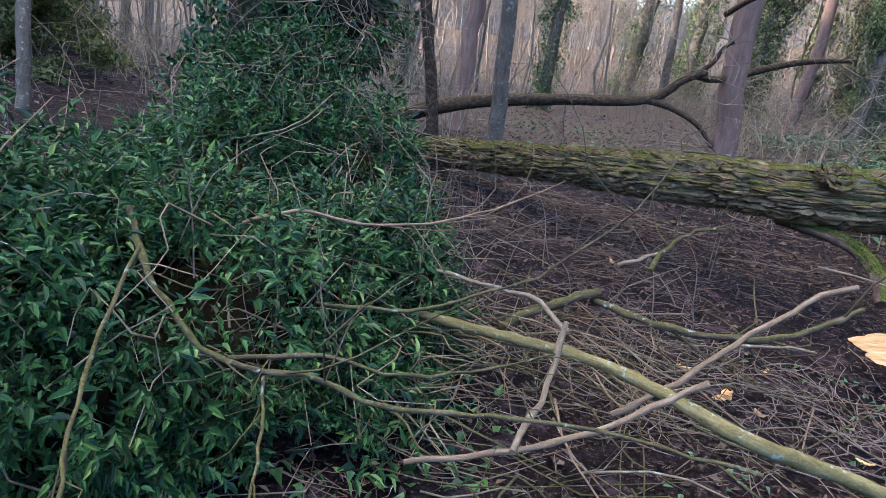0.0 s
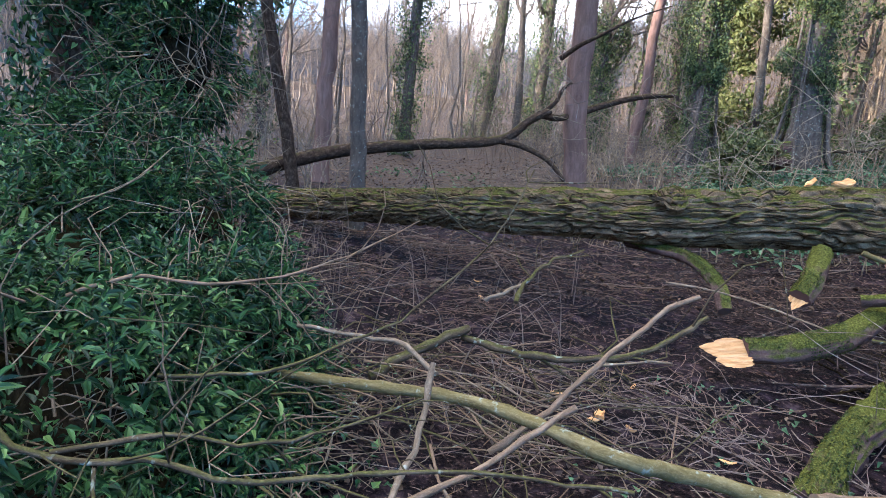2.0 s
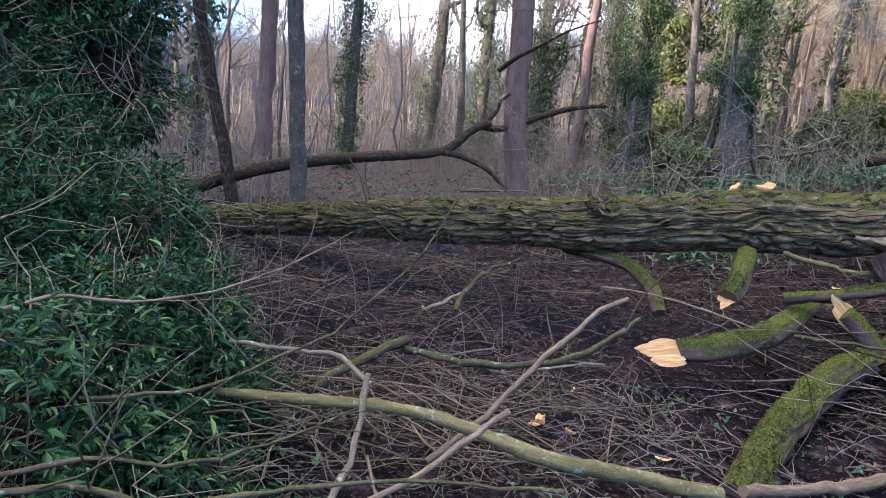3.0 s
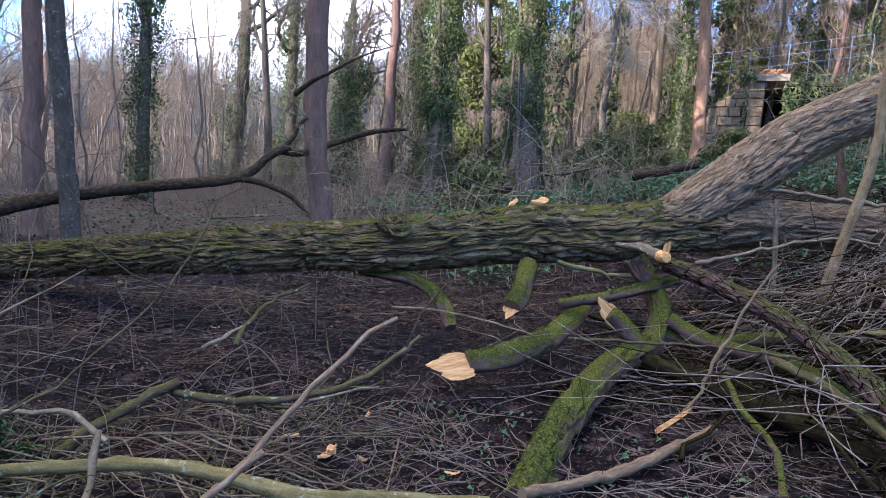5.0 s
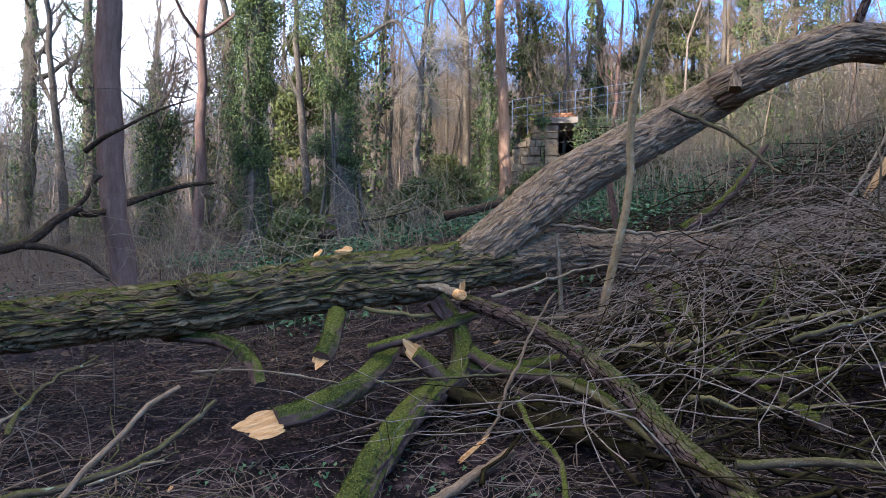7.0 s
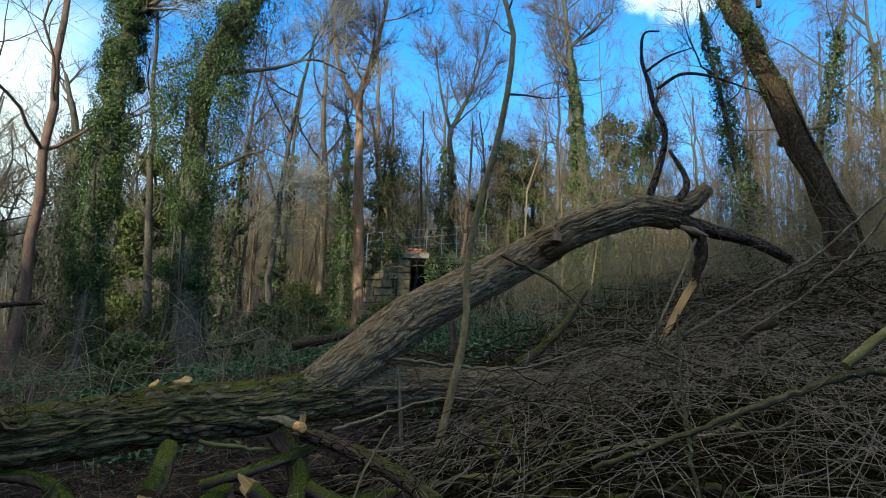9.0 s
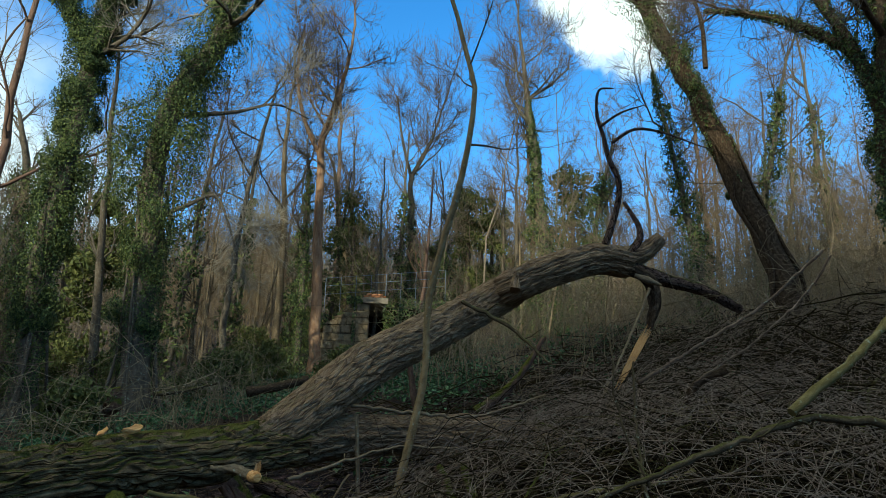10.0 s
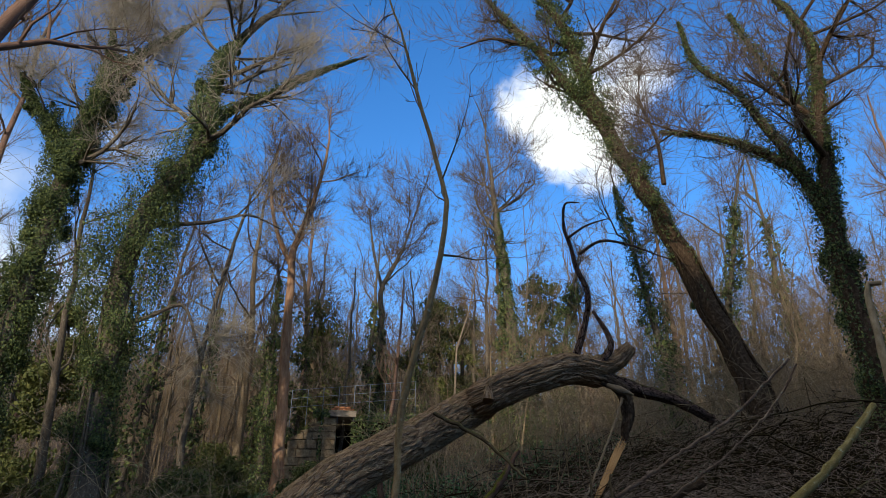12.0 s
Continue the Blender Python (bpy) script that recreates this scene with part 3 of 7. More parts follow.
def fallen_tree():
    t = thing("fallen_tree", LOG[3], "huge fallen tree with furrowed mossy bark lying over the path", "fallen tree")
    g = Geo()
    stem(g, LOG, [0.18, 0.185, 0.19, 0.20, 0.215, 0.215, 0.225, 0.235, 0.22], 680, 176, wavy_bark(0.030, 11, 5.4, 2.4, 0.75))
    hang(part("trunk", g, M_LOG, None, "dark furrowed trunk with green moss along its top"), t)
    g = Geo()
    stem(g, LIMB, [0.17, 0.225, 0.25, 0.25, 0.25, 0.24, 0.225, 0.215, 0.205, 0.19], 500, 116, wavy_bark(0.024, 23, 6.0, 1.5, 0.45))
    hang(part("rising_limb", g, M_LIMB, None, "grey-brown limb with deep plated bark rising from the fork"), t)
    g = Geo()
    stem(g, SECOND, [0.22, 0.21, 0.2, 0.17, 0.12], 420, 90, wavy_bark(0.024, 31, 5.5, 1.5, 0.45))
    hang(part("second_stem", g, M_LIMB, None, "second stem buried in cut brushwood"), t)
    # a torn collar with a rotten hole on top of the trunk
    g = Geo()
    c = Vector((1.46, 5.09, 1.16))
    face = Vector((-0.1, -0.42, 0.9)).normalized()
    ex = face.cross(Vector((0, 0, 1))).normalized()
    ey = face.cross(ex)
    kr = np.random.default_rng(47)
    for k, (grow, thick, lift) in enumerate(((1.0, 0.026, 0.004), (1.5, 0.034, -0.018), (2.05, 0.03, -0.042))):
        ring = []
        for j in range(13):
            a = j * 2 * math.pi / 12
            w = 1 + 0.25 * math.sin(3 * a + k) + (kr.uniform(-0.12, 0.12) if 0 < j < 12 else 0)
            ring.append(c + (ex * math.cos(a) * 0.055 + ey * math.sin(a) * 0.05) * grow * w + face * (lift + (kr.uniform(-0.012, 0.012) if 0 < j < 12 else 0)))
        tube(g, spline(ring, 70), thick, 14, furrows(0.02, 40 + k, 2.0, 14, 0.6), cap=False)
    collar = hang(part("knot_collar", g, M_LOG, None, "torn bark collar of a lost branch"), t)
    g = Geo()
    tube(g, [c - face * 0.06, c - face * 0.01, c + face * 0.012], [0.05, 0.045, 0.02], 14, furrows(0.012, 57))
    under(part("rotten_hole", g, M_HEART, None, "black rotten hole"), collar)
    g = Geo()
    # second knot on the limb, a low boss
    k2 = Vector((6.64, 3.99, 3.22))
    tube(g, spline([k2 - Vector((0.05, 0.02, 0.2)), k2 - Vector((0, 0, 0.05)), k2 + Vector((0.0, -0.02, 0.05))], 12), 0.075 * np.sqrt(np.linspace(1.0, 0.01, 12)), 16, furrows(0.02, 51))
    hang(part("limb_boss", g, M_LIMB), t)
    # broken top: a short upturned stub, a bent limb running on, a hanging torn limb
    g = Geo()
    stem(g, [(8.03, 3.31, 3.58), (8.28, 3.07, 3.69), (8.42, 2.89, 3.90)], [0.17, 0.13, 0.095], 70, 48, furrows(0.018, 61, 4, 5, 0.25))
    hang(part("broken_stub", g, M_LIMB, None, "upturned broken stub"), t)
    g = Geo()
    stem(g, [(7.99, 3.29, 3.53), (8.53, 2.93, 3.36), (9.10, 2.63, 3.27), (9.67, 2.32, 3.05)], [0.11, 0.09, 0.075, 0.06], 90, 24, furrows(0.02, 63))
    hang(part("sagging_limb", g, M_PLATE), t)
    g = Geo()
    stem(g, [(8.06, 3.18, 3.45), (8.24, 2.99, 3.30), (8.30, 2.96, 3.02), (8.27, 3.03, 2.67)], [0.08, 0.085, 0.075, 0.04], 90, 24, furrows(0.03, 65))
    hang(part("hanging_limb", g, M_DARK, None, "dark torn limb hanging down"), t)
    g = Geo()
    stem(g, [(7.74, 3.40, 3.61), (7.84, 3.26, 4.10), (7.85, 3.17, 4.55), (7.72, 3.25, 4.92), (7.65, 3.27, 5.18), (7.59, 3.33, 5.49), (7.52, 3.26, 5.81), (7.64, 3.10, 5.84)], [0.055, 0.05, 0.042, 0.038, 0.03, 0.022, 0.012], 60, 10, furrows(0.008, 71))
    stem(g, [(7.68, 3.18, 5.09), (7.80, 2.90, 5.25), (8.05, 2.63, 5.22), (8.43, 2.35, 5.11), (8.80, 2.06, 5.00)], [0.024, 0.02, 0.015, 0.009, 0.005], 40, 6)
    stem(g, [(7.58, 3.28, 5.32), (7.64, 3.01, 5.46), (7.83, 2.75, 5.57)], [0.02, 0.014, 0.006], 20, 6)
    stem(g, [(8.03, 3.15, 3.63), (8.21, 3.07, 3.96), (8.19, 3.28, 4.42)], [0.06, 0.045, 0.025], 30, 10, furrows(0.008, 73))
    hang(part("upright_branch", g, M_PLATE, None, "crooked dead branch standing up from the limb"), t)
    # a pale torn tongue of wood at the break
    g = Geo()
    stem(g, [(8.06, 3.10, 3.35), (8.10, 2.93, 3.27), (8.17, 2.80, 3.21)], [0.03, 0.05, 0.012], 20, 8)
    hang(part("torn_tongue", g, M_STICK, None, "pale torn tongue of wood"), t)


fallen_tree()


def torn_face(at, out, long, wide, seed, thick=0.016):
    """A ragged slab of fresh split wood lying along out, ridged along the grain and frayed at its end."""
    out = Vector(out).normalized()
    nrm = Vector((-0.45 * at[0], -0.45 * at[1], 2.2)).normalized()
    nrm = (nrm - out * nrm.dot(out)).normalized()
    acr = out.cross(nrm).normalized()
    nu, nv = 24, 41
    rng = np.random.default_rng(seed)
    u, v = np.meshgrid(np.linspace(0, 1, nu), np.linspace(-1, 1, nv), indexing="ij")
    peak = rng.uniform(-0.5, 0.5)
    fray = 0.68 + 0.24 * np.exp(-((v[0] - peak) / 0.42) ** 2) + 0.22 * (wobble(np.stack([v[0] * 2.2 + seed, 0 * v[0], 0 * v[0]], 1), seed) - 0.5) + 0.10 * (wobble(np.stack([v[0] * 9.0, 0 * v[0], 0 * v[0] + seed], 1), seed + 7) - 0.5)
    start = rng.uniform(-0.06, 0.02, nv)
    run = (start[None] + u * (fray * (1.0 - 0.16 * np.abs(v[0]) ** 3) - start)[None]) * long
    side = v * wide * 0.5 * (0.8 + 0.2 * np.sin(np.pi * np.clip(u * 0.85, 0, 1))) + rng.normal(0, 0.0012, (nu, nv))
    grain = wobble(np.stack([v.ravel() * 4.5, u.ravel() * 1.3, 0 * u.ravel() + seed], 1), seed + 2).reshape(nu, nv)
    dish = -0.35 * thick * (1 - v * v) * np.sin(np.pi * u)
    top = dish + thick * (0.7 * grain - 0.2) * (1.0 - 0.4 * u) - 0.35 * thick * u
    low = top - thick * (1.0 - 0.85 * u) * (1.05 - np.abs(v))
    at = np.array(at) - np.array(out) * long * 0.45
    def place(h):
        return at + run[..., None] * np.array(out) + side[..., None] * np.array(acr) + h[..., None] * np.array(nrm)
    g = Geo()
    i, j = np.meshgrid(np.arange(nu - 1), np.arange(nv - 1), indexing="ij")
    k = (i * nv + j).ravel()
    quads = np.stack([k, k + nv, k + nv + 1, k + 1], 1)
    m = nu * nv
    edge = [n * nv for n in range(nu)] + [(nu - 1) * nv + n for n in range(1, nv)] + [n * nv + nv - 1 for n in range(nu - 2, -1, -1)] + list(range(nv - 2, -1, -1))
    rim = np.array([[p, q, q + m, p + m] for p, q in zip(edge, edge[1:])])
    uv = np.stack([side.ravel(), run.ravel()], 1)
    g.add(np.vstack([place(top).reshape(-1, 3), place(low).reshape(-1, 3)]), np.vstack([quads, quads[:, ::-1] + m, rim]), np.vstack([uv, uv]))
    return g


def mossy(name, label, points, radii, seed, mat=None, n=28, faces=(), group="", depth=0.012, category="branch"):
    t = thing(name, points[0], label, category, group)
    g = Geo()
    length = sum((Vector(a) - Vector(b)).length for a, b in zip(points, points[1:]))
    stem(g, points, radii, max(12, int(length / (0.018 if mat is None else 0.01))), n, furrows(depth, seed, 4.0, 3.0, 0.34) if mat is None else wavy_bark(depth, seed, 2.6, 8.0))
    skin = hang(part("bark", g, mat or M_MOSSY), t)
    if mat is None or mat is M_PLATE:
        rng = np.random.default_rng(seed)
        m = Geo()
        bark_v = g.v[0]
        axis = spline([tuple(q) for q in points], 60)
        pick = bark_v[rng.integers(0, len(bark_v), int(3600 * length * (1.0 if mat is None else 0.4)))]
        out = pick - axis[np.argmin(((pick[:, None] - axis[None]) ** 2).sum(2), axis=1)]
        out /= np.linalg.norm(out, axis=1)[:, None] + 1e-9
        keep = wobble(pick * 5.0, 77) + 0.35 * out[:, 2] > (0.62 if mat is None else 0.92)
        keep &= wobble(pick * 1.9 + 3.0, 78) > 0.36
        leaves(m, pick[keep] + out[keep] * 0.004, out[keep], np.full(keep.sum(), 0.017), rng, "kite")
        tagged(under(part("moss", m, M_MOSS, None, "bright green cushion moss", False), skin), kind="stuff")
    for i, (at, out, long, wide) in enumerate(faces):
        under(part("torn_face", torn_face(at, out, long, wide, seed + i), M_FRESH, None, "fresh splintered pale wood", False), skin)
    return t


def towards(a, b):
    return tuple(Vector(b) - Vector(a))


B1 = [(1.71, 3.95, 0.33), (1.92, 3.98, 0.34), (2.30, 4.11, 0.40), (2.60, 4.28, 0.49), (2.90, 4.49, 0.64)]
mossy("broken_limb", "moss-covered broken limb with a pale splintered end on the soil", B1, [0.08, 0.088, 0.088, 0.08, 0.065], 101, faces=[((1.59, 3.88, 0.33), towards(B1[1], (1.40, 3.88, 0.32)), 0.30, 0.22)])
B2 = [(2.22, 4.42, 0.60), (2.35, 4.56, 0.71), (2.52, 4.84, 0.87)]
mossy("broken_limb", "short mossy stub with a pale torn face propping the trunk", B2, [0.07, 0.075, 0.075], 103, faces=[(B2[0], towards(B2[1], (1.97, 4.12, 0.52)), 0.30, 0.13)])
B3 = [(1.78, 4.50, 0.43), (1.77, 4.63, 0.55), (1.70, 4.89, 0.66), (1.54, 5.15, 0.70), (1.29, 5.61, 0.67)]
mossy("broken_limb", "thin curved mossy limb reaching the soil under the trunk", B3, [0.055, 0.055, 0.05, 0.045, 0.035], 105, n=18)
B4 = [(2.81, 4.02, 0.65), (2.91, 3.99, 0.55), (3.02, 3.94, 0.41)]
mossy("broken_limb", "mossy stub ending in torn pale wood", B4, [0.06, 0.07, 0.075], 107, faces=[(B4[0], towards(B4[1], B4[0]), 0.26, 0.15)], n=20)
B5 = [(2.57, 4.33, 0.65), (2.83, 4.20, 0.72), (3.10, 4.16, 0.79), (3.52, 4.24, 0.86)]
mossy("broken_limb", "mossy pole lying across the limbs", B5, [0.04, 0.045, 0.045, 0.035], 109, n=16)
B6 = [(3.20, 4.37, 1.00), (3.30, 4.27, 0.81), (3.30, 4.11, 0.62), (3.14, 3.99, 0.43), (2.79, 3.88, 0.31), (2.31, 3.51, 0.18), (1.94, 3.17, 0.06), (1.61, 2.74, -0.01)]
mossy("bent_limb", "thick bent limb with bright green moss and bare brown patches", B6, [0.08, 0.09, 0.102, 0.108, 0.11, 0.108, 0.106, 0.105], 111, n=48, depth=0.026)
B7 = [(3.19, 4.03, 0.51), (3.48, 3.93, 0.45), (3.90, 3.85, 0.48), (4.41, 3.63, 0.54), (4.81, 3.32, 0.57), (5.47, 2.40, 0.45)]
mossy("mossy_pole", "long green mossy pole running into the brushwood", B7, [0.06, 0.055, 0.05, 0.045, 0.04, 0.03], 113, n=16)
B8 = [(3.34, 4.15, 0.99), (3.44, 3.81, 0.93), (3.53, 3.37, 0.82), (3.53, 2.92, 0.70), (3.42, 2.45, 0.58), (3.25, 2.01, 0.45), (3.13, 1.54, 0.34), (2.93, 1.29, 0.28)]
mossy("plated_limb", "dark plated limb with moss leaning from the trunk to the ground", B8, [0.058, 0.058, 0.062, 0.065, 0.068, 0.072, 0.074, 0.074], 115, M_PLATE, n=72, depth=0.006)


def cut_end():
    """The stripped, cut end of the plated limb."""
    t = thing("cut_branch_stub", (3.12, 4.43, 1.10), "stripped pinkish branch stub with orange cut face", "branch stub")
    g = Geo()
    stem(g, [(3.08, 4.45, 1.10), (3.18, 4.27, 1.10), (3.24, 4.10, 1.06)], [0.02, 0.038, 0.045], 30, 18, furrows(0.012, 121, 4, 6, 0.4))
    wood_end = hang(part("stripped_wood", g, M_STICK), t)
    g = Geo()
    a, b = Vector((3.23, 4.09, 1.06)), Vector((3.22, 4.00, 1.06))
    tube(g, [a, a.lerp(b, 0.9), b], [0.044, 0.042, 0.03], 18)
    under(part("cut_face", g, M_CHIP, None, "orange sawn face"), wood_end)
    under(part("splinter", torn_face((3.23, 4.02, 1.13), (0.2, 0, 1), 0.12, 0.05, 5), M_FRESH, None, "", False), wood_end)


cut_end()


# ---- sticks lying about ----
def stick(name, label, points, r0, r1, mat, n=8, seed=0, kinks=0.012, twigs=0, category="stick", group=""):
    rng = np.random.default_rng(seed)
    length = sum((Vector(a) - Vector(b)).length for a, b in zip(points, points[1:]))
    count = max(8, int(length / 0.06))
    p = spline(points, count)
    p[1:-1] += rng.normal(0, kinks * 0.4, (count - 2, 3))
    knots = rng.random(count) < 0.14
    g = Geo()
    rad = np.linspace(r0, r1, count) * (1 + 0.12 * rng.normal(0, 0.6, count) + (0.28 if r0 < 0.02 else 0.1) * knots)
    tube(g, p, np.maximum(rad, 0.0015), n)
    t = thing(name, tuple(p[0]), label, category, group)
    hang(part("stem", g, mat), t)
    if twigs:
        g = Geo()
        for _ in range(twigs):
            i = rng.integers(count // 4, count - 1)
            d = p[i] - p[i - 1]
            d = d / (np.linalg.norm(d) + 1e-9) + rng.normal(0, 0.75, 3)
            d /= np.linalg.norm(d)
            ln = rng.uniform(0.12, 0.5)
            q = [p[i], p[i] + d * ln * 0.4 + rng.normal(0, 0.1, 3) * ln, p[i] + d * ln * 0.75 + rng.normal(0, 0.16, 3) * ln, p[i] + d * ln + rng.normal(0, 0.22, 3) * ln]
            tube(g, spline(q, 6), np.linspace(max(0.003, rad[i] * 0.4), 0.0015, 6), 4)
        tagged(hang(part("twig_spray", g, mat), t), kind="stuff")
    return t


stick("pole", "long straight pole with yellow-green algae on its bark", [(-0.80, 2.58, 0.41), (-0.35, 2.41, 0.48), (-0.00, 2.23, 0.55), (0.25, 2.05, 0.57), (0.47, 1.84, 0.59), (0.69, 1.95, 0.51), (1.10, 1.99, 0.43)], 0.0208, 0.0272, M_GREENPOLE, 12, 1, 0.006)
stick("pole", "pale barked pole lying in the brushwood", [(1.53, 2.60, 0.12), (1.81, 2.74, 0.06), (2.28, 2.85, 0.07), (2.96, 3.05, 0.16)], 0.0300, 0.0280, M_TAN, 12, 2, 0.01)
stick("stick", "tan stick with a bare orange tip leaning over the soil", [(0.10, 2.16, 0.39), (0.29, 2.24, 0.53), (0.48, 2.35, 0.70), (0.65, 2.45, 0.82), (0.77, 2.52, 0.91), (0.88, 2.55, 0.96)], 0.0125, 0.0105, M_TAN, 10, 3, 0.008)
stick("stick", "straight pale stick with a broken end", [(-0.51, 1.57, 0.36), (-0.21, 1.68, 0.43), (0.04, 1.79, 0.52), (0.21, 1.88, 0.62), (0.34, 1.93, 0.70)], 0.009, 0.0112, M_TAN, 10, 4, 0.006)
stick("stick", "short pale stick standing in the tangle", [(-0.13, 2.09, 0.73), (-0.14, 1.97, 0.58), (-0.17, 1.81, 0.49), (-0.20, 1.66, 0.44)], 0.0104, 0.0112, M_STICK, 8, 5)
stick("stick", "forked grey-green branch with small side twigs", [(-1.53, 1.60, 0.95), (-1.41, 1.51, 0.83), (-1.24, 1.44, 0.71), (-1.03, 1.40, 0.63), (-0.78, 1.46, 0.62), (-0.61, 1.45, 0.60), (-0.38, 1.53, 0.59), (-0.10, 1.62, 0.60), (0.17, 1.63, 0.61), (0.44, 1.53, 0.66)], 0.0112, 0.0048, M_DEAD, 8, 6, 0.012, 8)
stick("stick", "thin forked branch with knots", [(-1.03, 1.41, 0.64), (-0.90, 1.49, 0.65), (-0.75, 1.56, 0.65), (-0.58, 1.60, 0.63), (-0.35, 1.72, 0.65), (-0.14, 1.82, 0.72)], 0.0080, 0.0032, M_DEAD, 6, 7, 0.012, 5)
stick("stick", "long whippy twig arching over the tangle", [(-0.97, 1.84, 0.68), (-0.65, 1.95, 0.69), (-0.45, 2.08, 0.76), (-0.27, 2.18, 0.84), (-0.05, 2.34, 1.03), (0.08, 2.46, 1.19), (0.17, 2.58, 1.39)], 0.0072, 0.0024, M_DEAD, 6, 8, 0.008, 4)
stick("stick", "drooping twig with side shoots", [(-0.91, 1.40, 0.62), (-0.87, 1.33, 0.57), (-0.82, 1.24, 0.52), (-0.76, 1.09, 0.47)], 0.0056, 0.0048, M_DEAD, 6, 9, 0.008, 3)
stick("stick", "grey branch hanging through the ivy", [(-1.36, 1.44, 0.89), (-1.32, 1.28, 0.77), (-1.25, 1.12, 0.67), (-1.16, 0.96, 0.56), (-1.07, 0.84, 0.53)], 0.0072, 0.0056, M_DEAD, 6, 10, 0.01, 3)
stick("stick", "reddish bare shoot sticking out of the ivy", [(-1.34, 1.96, 0.86), (-1.17, 2.07, 0.92), (-0.95, 2.15, 0.90), (-0.70, 2.29, 0.93), (-0.45, 2.42, 1.03), (-0.26, 2.56, 1.14)], 0.0072, 0.0024, M_TAN, 6, 11, 0.008, 5)
stick("stick", "pale bent stick lying over the soil", [(-0.71, 2.48, 0.67), (-0.46, 2.42, 0.68), (-0.26, 2.34, 0.69), (-0.12, 2.17, 0.66)], 0.0080, 0.0096, M_STICK, 8, 12)
stick("stick", "grey branch lying on the soil", [(-0.03, 3.31, 0.42), (0.23, 3.09, 0.45), (0.47, 2.96, 0.49), (0.82, 2.96, 0.57), (1.16, 3.16, 0.72)], 0.0192, 0.0128, M_DEAD, 10, 13, 0.01, 5)
stick("stick", "mossy branch half sunk in the soil", [(-0.46, 2.92, 0.30), (-0.27, 3.08, 0.39), (-0.01, 3.32, 0.47)], 0.0224, 0.0240, M_DEAD, 10, 14)
stick("stick", "bare branch with a pale broken tip", [(0.26, 3.74, 0.53), (0.34, 3.97, 0.63), (0.50, 4.17, 0.72), (0.72, 4.35, 0.78)], 0.0150, 0.0070, M_DEAD, 8, 15, 0.015, 4)
stick("stick", "barkless pale stick lying on the soil", [(0.08, 3.85, 0.49), (0.17, 3.86, 0.54), (0.30, 3.96, 0.59)], 0.0144, 0.0096, M_STICK, 8, 16)
stick("stick", "thin pale stick lying flat on the soil", [(0.55, 2.65, 0.59), (0.71, 2.63, 0.63), (0.82, 2.55, 0.67)], 0.0072, 0.0048, M_STICK, 6, 17)
stick("stick", "long thin stick lying across the limbs", [(1.24, 4.17, 0.66), (1.67, 4.04, 0.64), (2.08, 3.75, 0.57)], 0.0072, 0.0048, M_STICK, 6, 18)
stick("stick", "slender grey twig across the mossy limbs", [(2.38, 3.82, 0.52), (2.66, 3.66, 0.54), (3.08, 3.37, 0.58), (3.53, 2.95, 0.60)], 0.0112, 0.0080, M_DEAD, 6, 19)
stick("stick", "reddish stick with a torn orange end", [(3.50, 3.25, 1.13), (3.32, 3.25, 0.92), (3.10, 3.22, 0.59), (2.88, 3.16, 0.28), (2.64, 3.15, 0.13)], 0.0080, 0.0128, M_TAN, 8, 20, 0.01, 3)
stick("stick", "mossy stick hanging down into the brushwood", [(3.11, 3.17, 0.46), (3.02, 2.92, 0.33), (2.98, 2.63, 0.24), (2.77, 2.32, 0.12)], 0.0192, 0.0176, M_MOSSY, 10, 21)
stick("stick", "pale pole end pointing out of the trunk's shade", [(2.60, 4.48, 0.95), (2.94, 4.40, 0.88), (3.38, 4.35, 0.84)], 0.017, 0.013, M_GREENPOLE, 8, 22, 0.012, 2)
stick("stick", "curved pale rod across the second stem", [(3.81, 4.42, 0.97), (4.32, 4.40, 1.07), (5.02, 4.28, 1.22), (5.65, 3.83, 1.20)], 0.016, 0.010, M_STICK, 8, 23, 0.016, 4)
stick("stick", "long pole across the brushwood", [(4.03, 4.59, 0.73), (4.52, 4.30, 0.75), (5.15, 3.92, 0.78), (5.60, 3.44, 0.64)], 0.020, 0.013, M_TAN, 8, 24, 0.014, 3)
stick("stake", "pale upright broken sapling stake", [(4.66, 4.44, 0.72), (4.67, 4.49, 1.12), (4.66, 4.52, 1.53)], 0.020, 0.018, M_STICK, 8, 25, 0.006, category="stake")
stick("branch", "thick green-grey branch across the brushwood", [(4.36, 3.42, 0.62), (4.73, 2.86, 0.75), (5.24, 2.31, 0.96), (5.66, 1.92, 1.03), (5.99, 1.67, 1.16)], 0.032, 0.018, M_GREENPOLE, 10, 26, 0.02, 6)
stick("branch", "mossy dark branch standing in the brushwood", [(5.15, 3.54, 1.09), (5.04, 3.32, 0.87), (4.96, 3.03, 0.67), (4.64, 2.36, 0.49), (4.26, 1.77, 0.46)], 0.0400, 0.0400, M_MOSSY, 12, 27, 0.02, 4)
stick("branch", "pale branch lying over the brush heap", [(4.81, 4.79, 1.61), (5.38, 4.38, 1.55), (5.98, 3.99, 1.54), (6.72, 3.62, 1.79)], 0.020, 0.011, M_STICK, 8, 28, 0.02, 6)
stick("branch", "long bare pole leaning up out of the brush", [(6.45, 2.36, 1.91), (7.04, 1.91, 2.34), (7.55, 1.45, 2.76), (7.98, 0.91, 3.38)], 0.0190, 0.0150, M_BRUSH, 8, 29, 0.012, 2)
stick("branch", "thin bare pole leaning out of the brush", [(6.28, 1.74, 1.90), (6.71, 1.31, 2.30), (7.15, 0.95, 2.77), (7.33, 0.72, 3.17)], 0.0125, 0.0095, M_BRUSH, 8, 30, 0.012, 3)
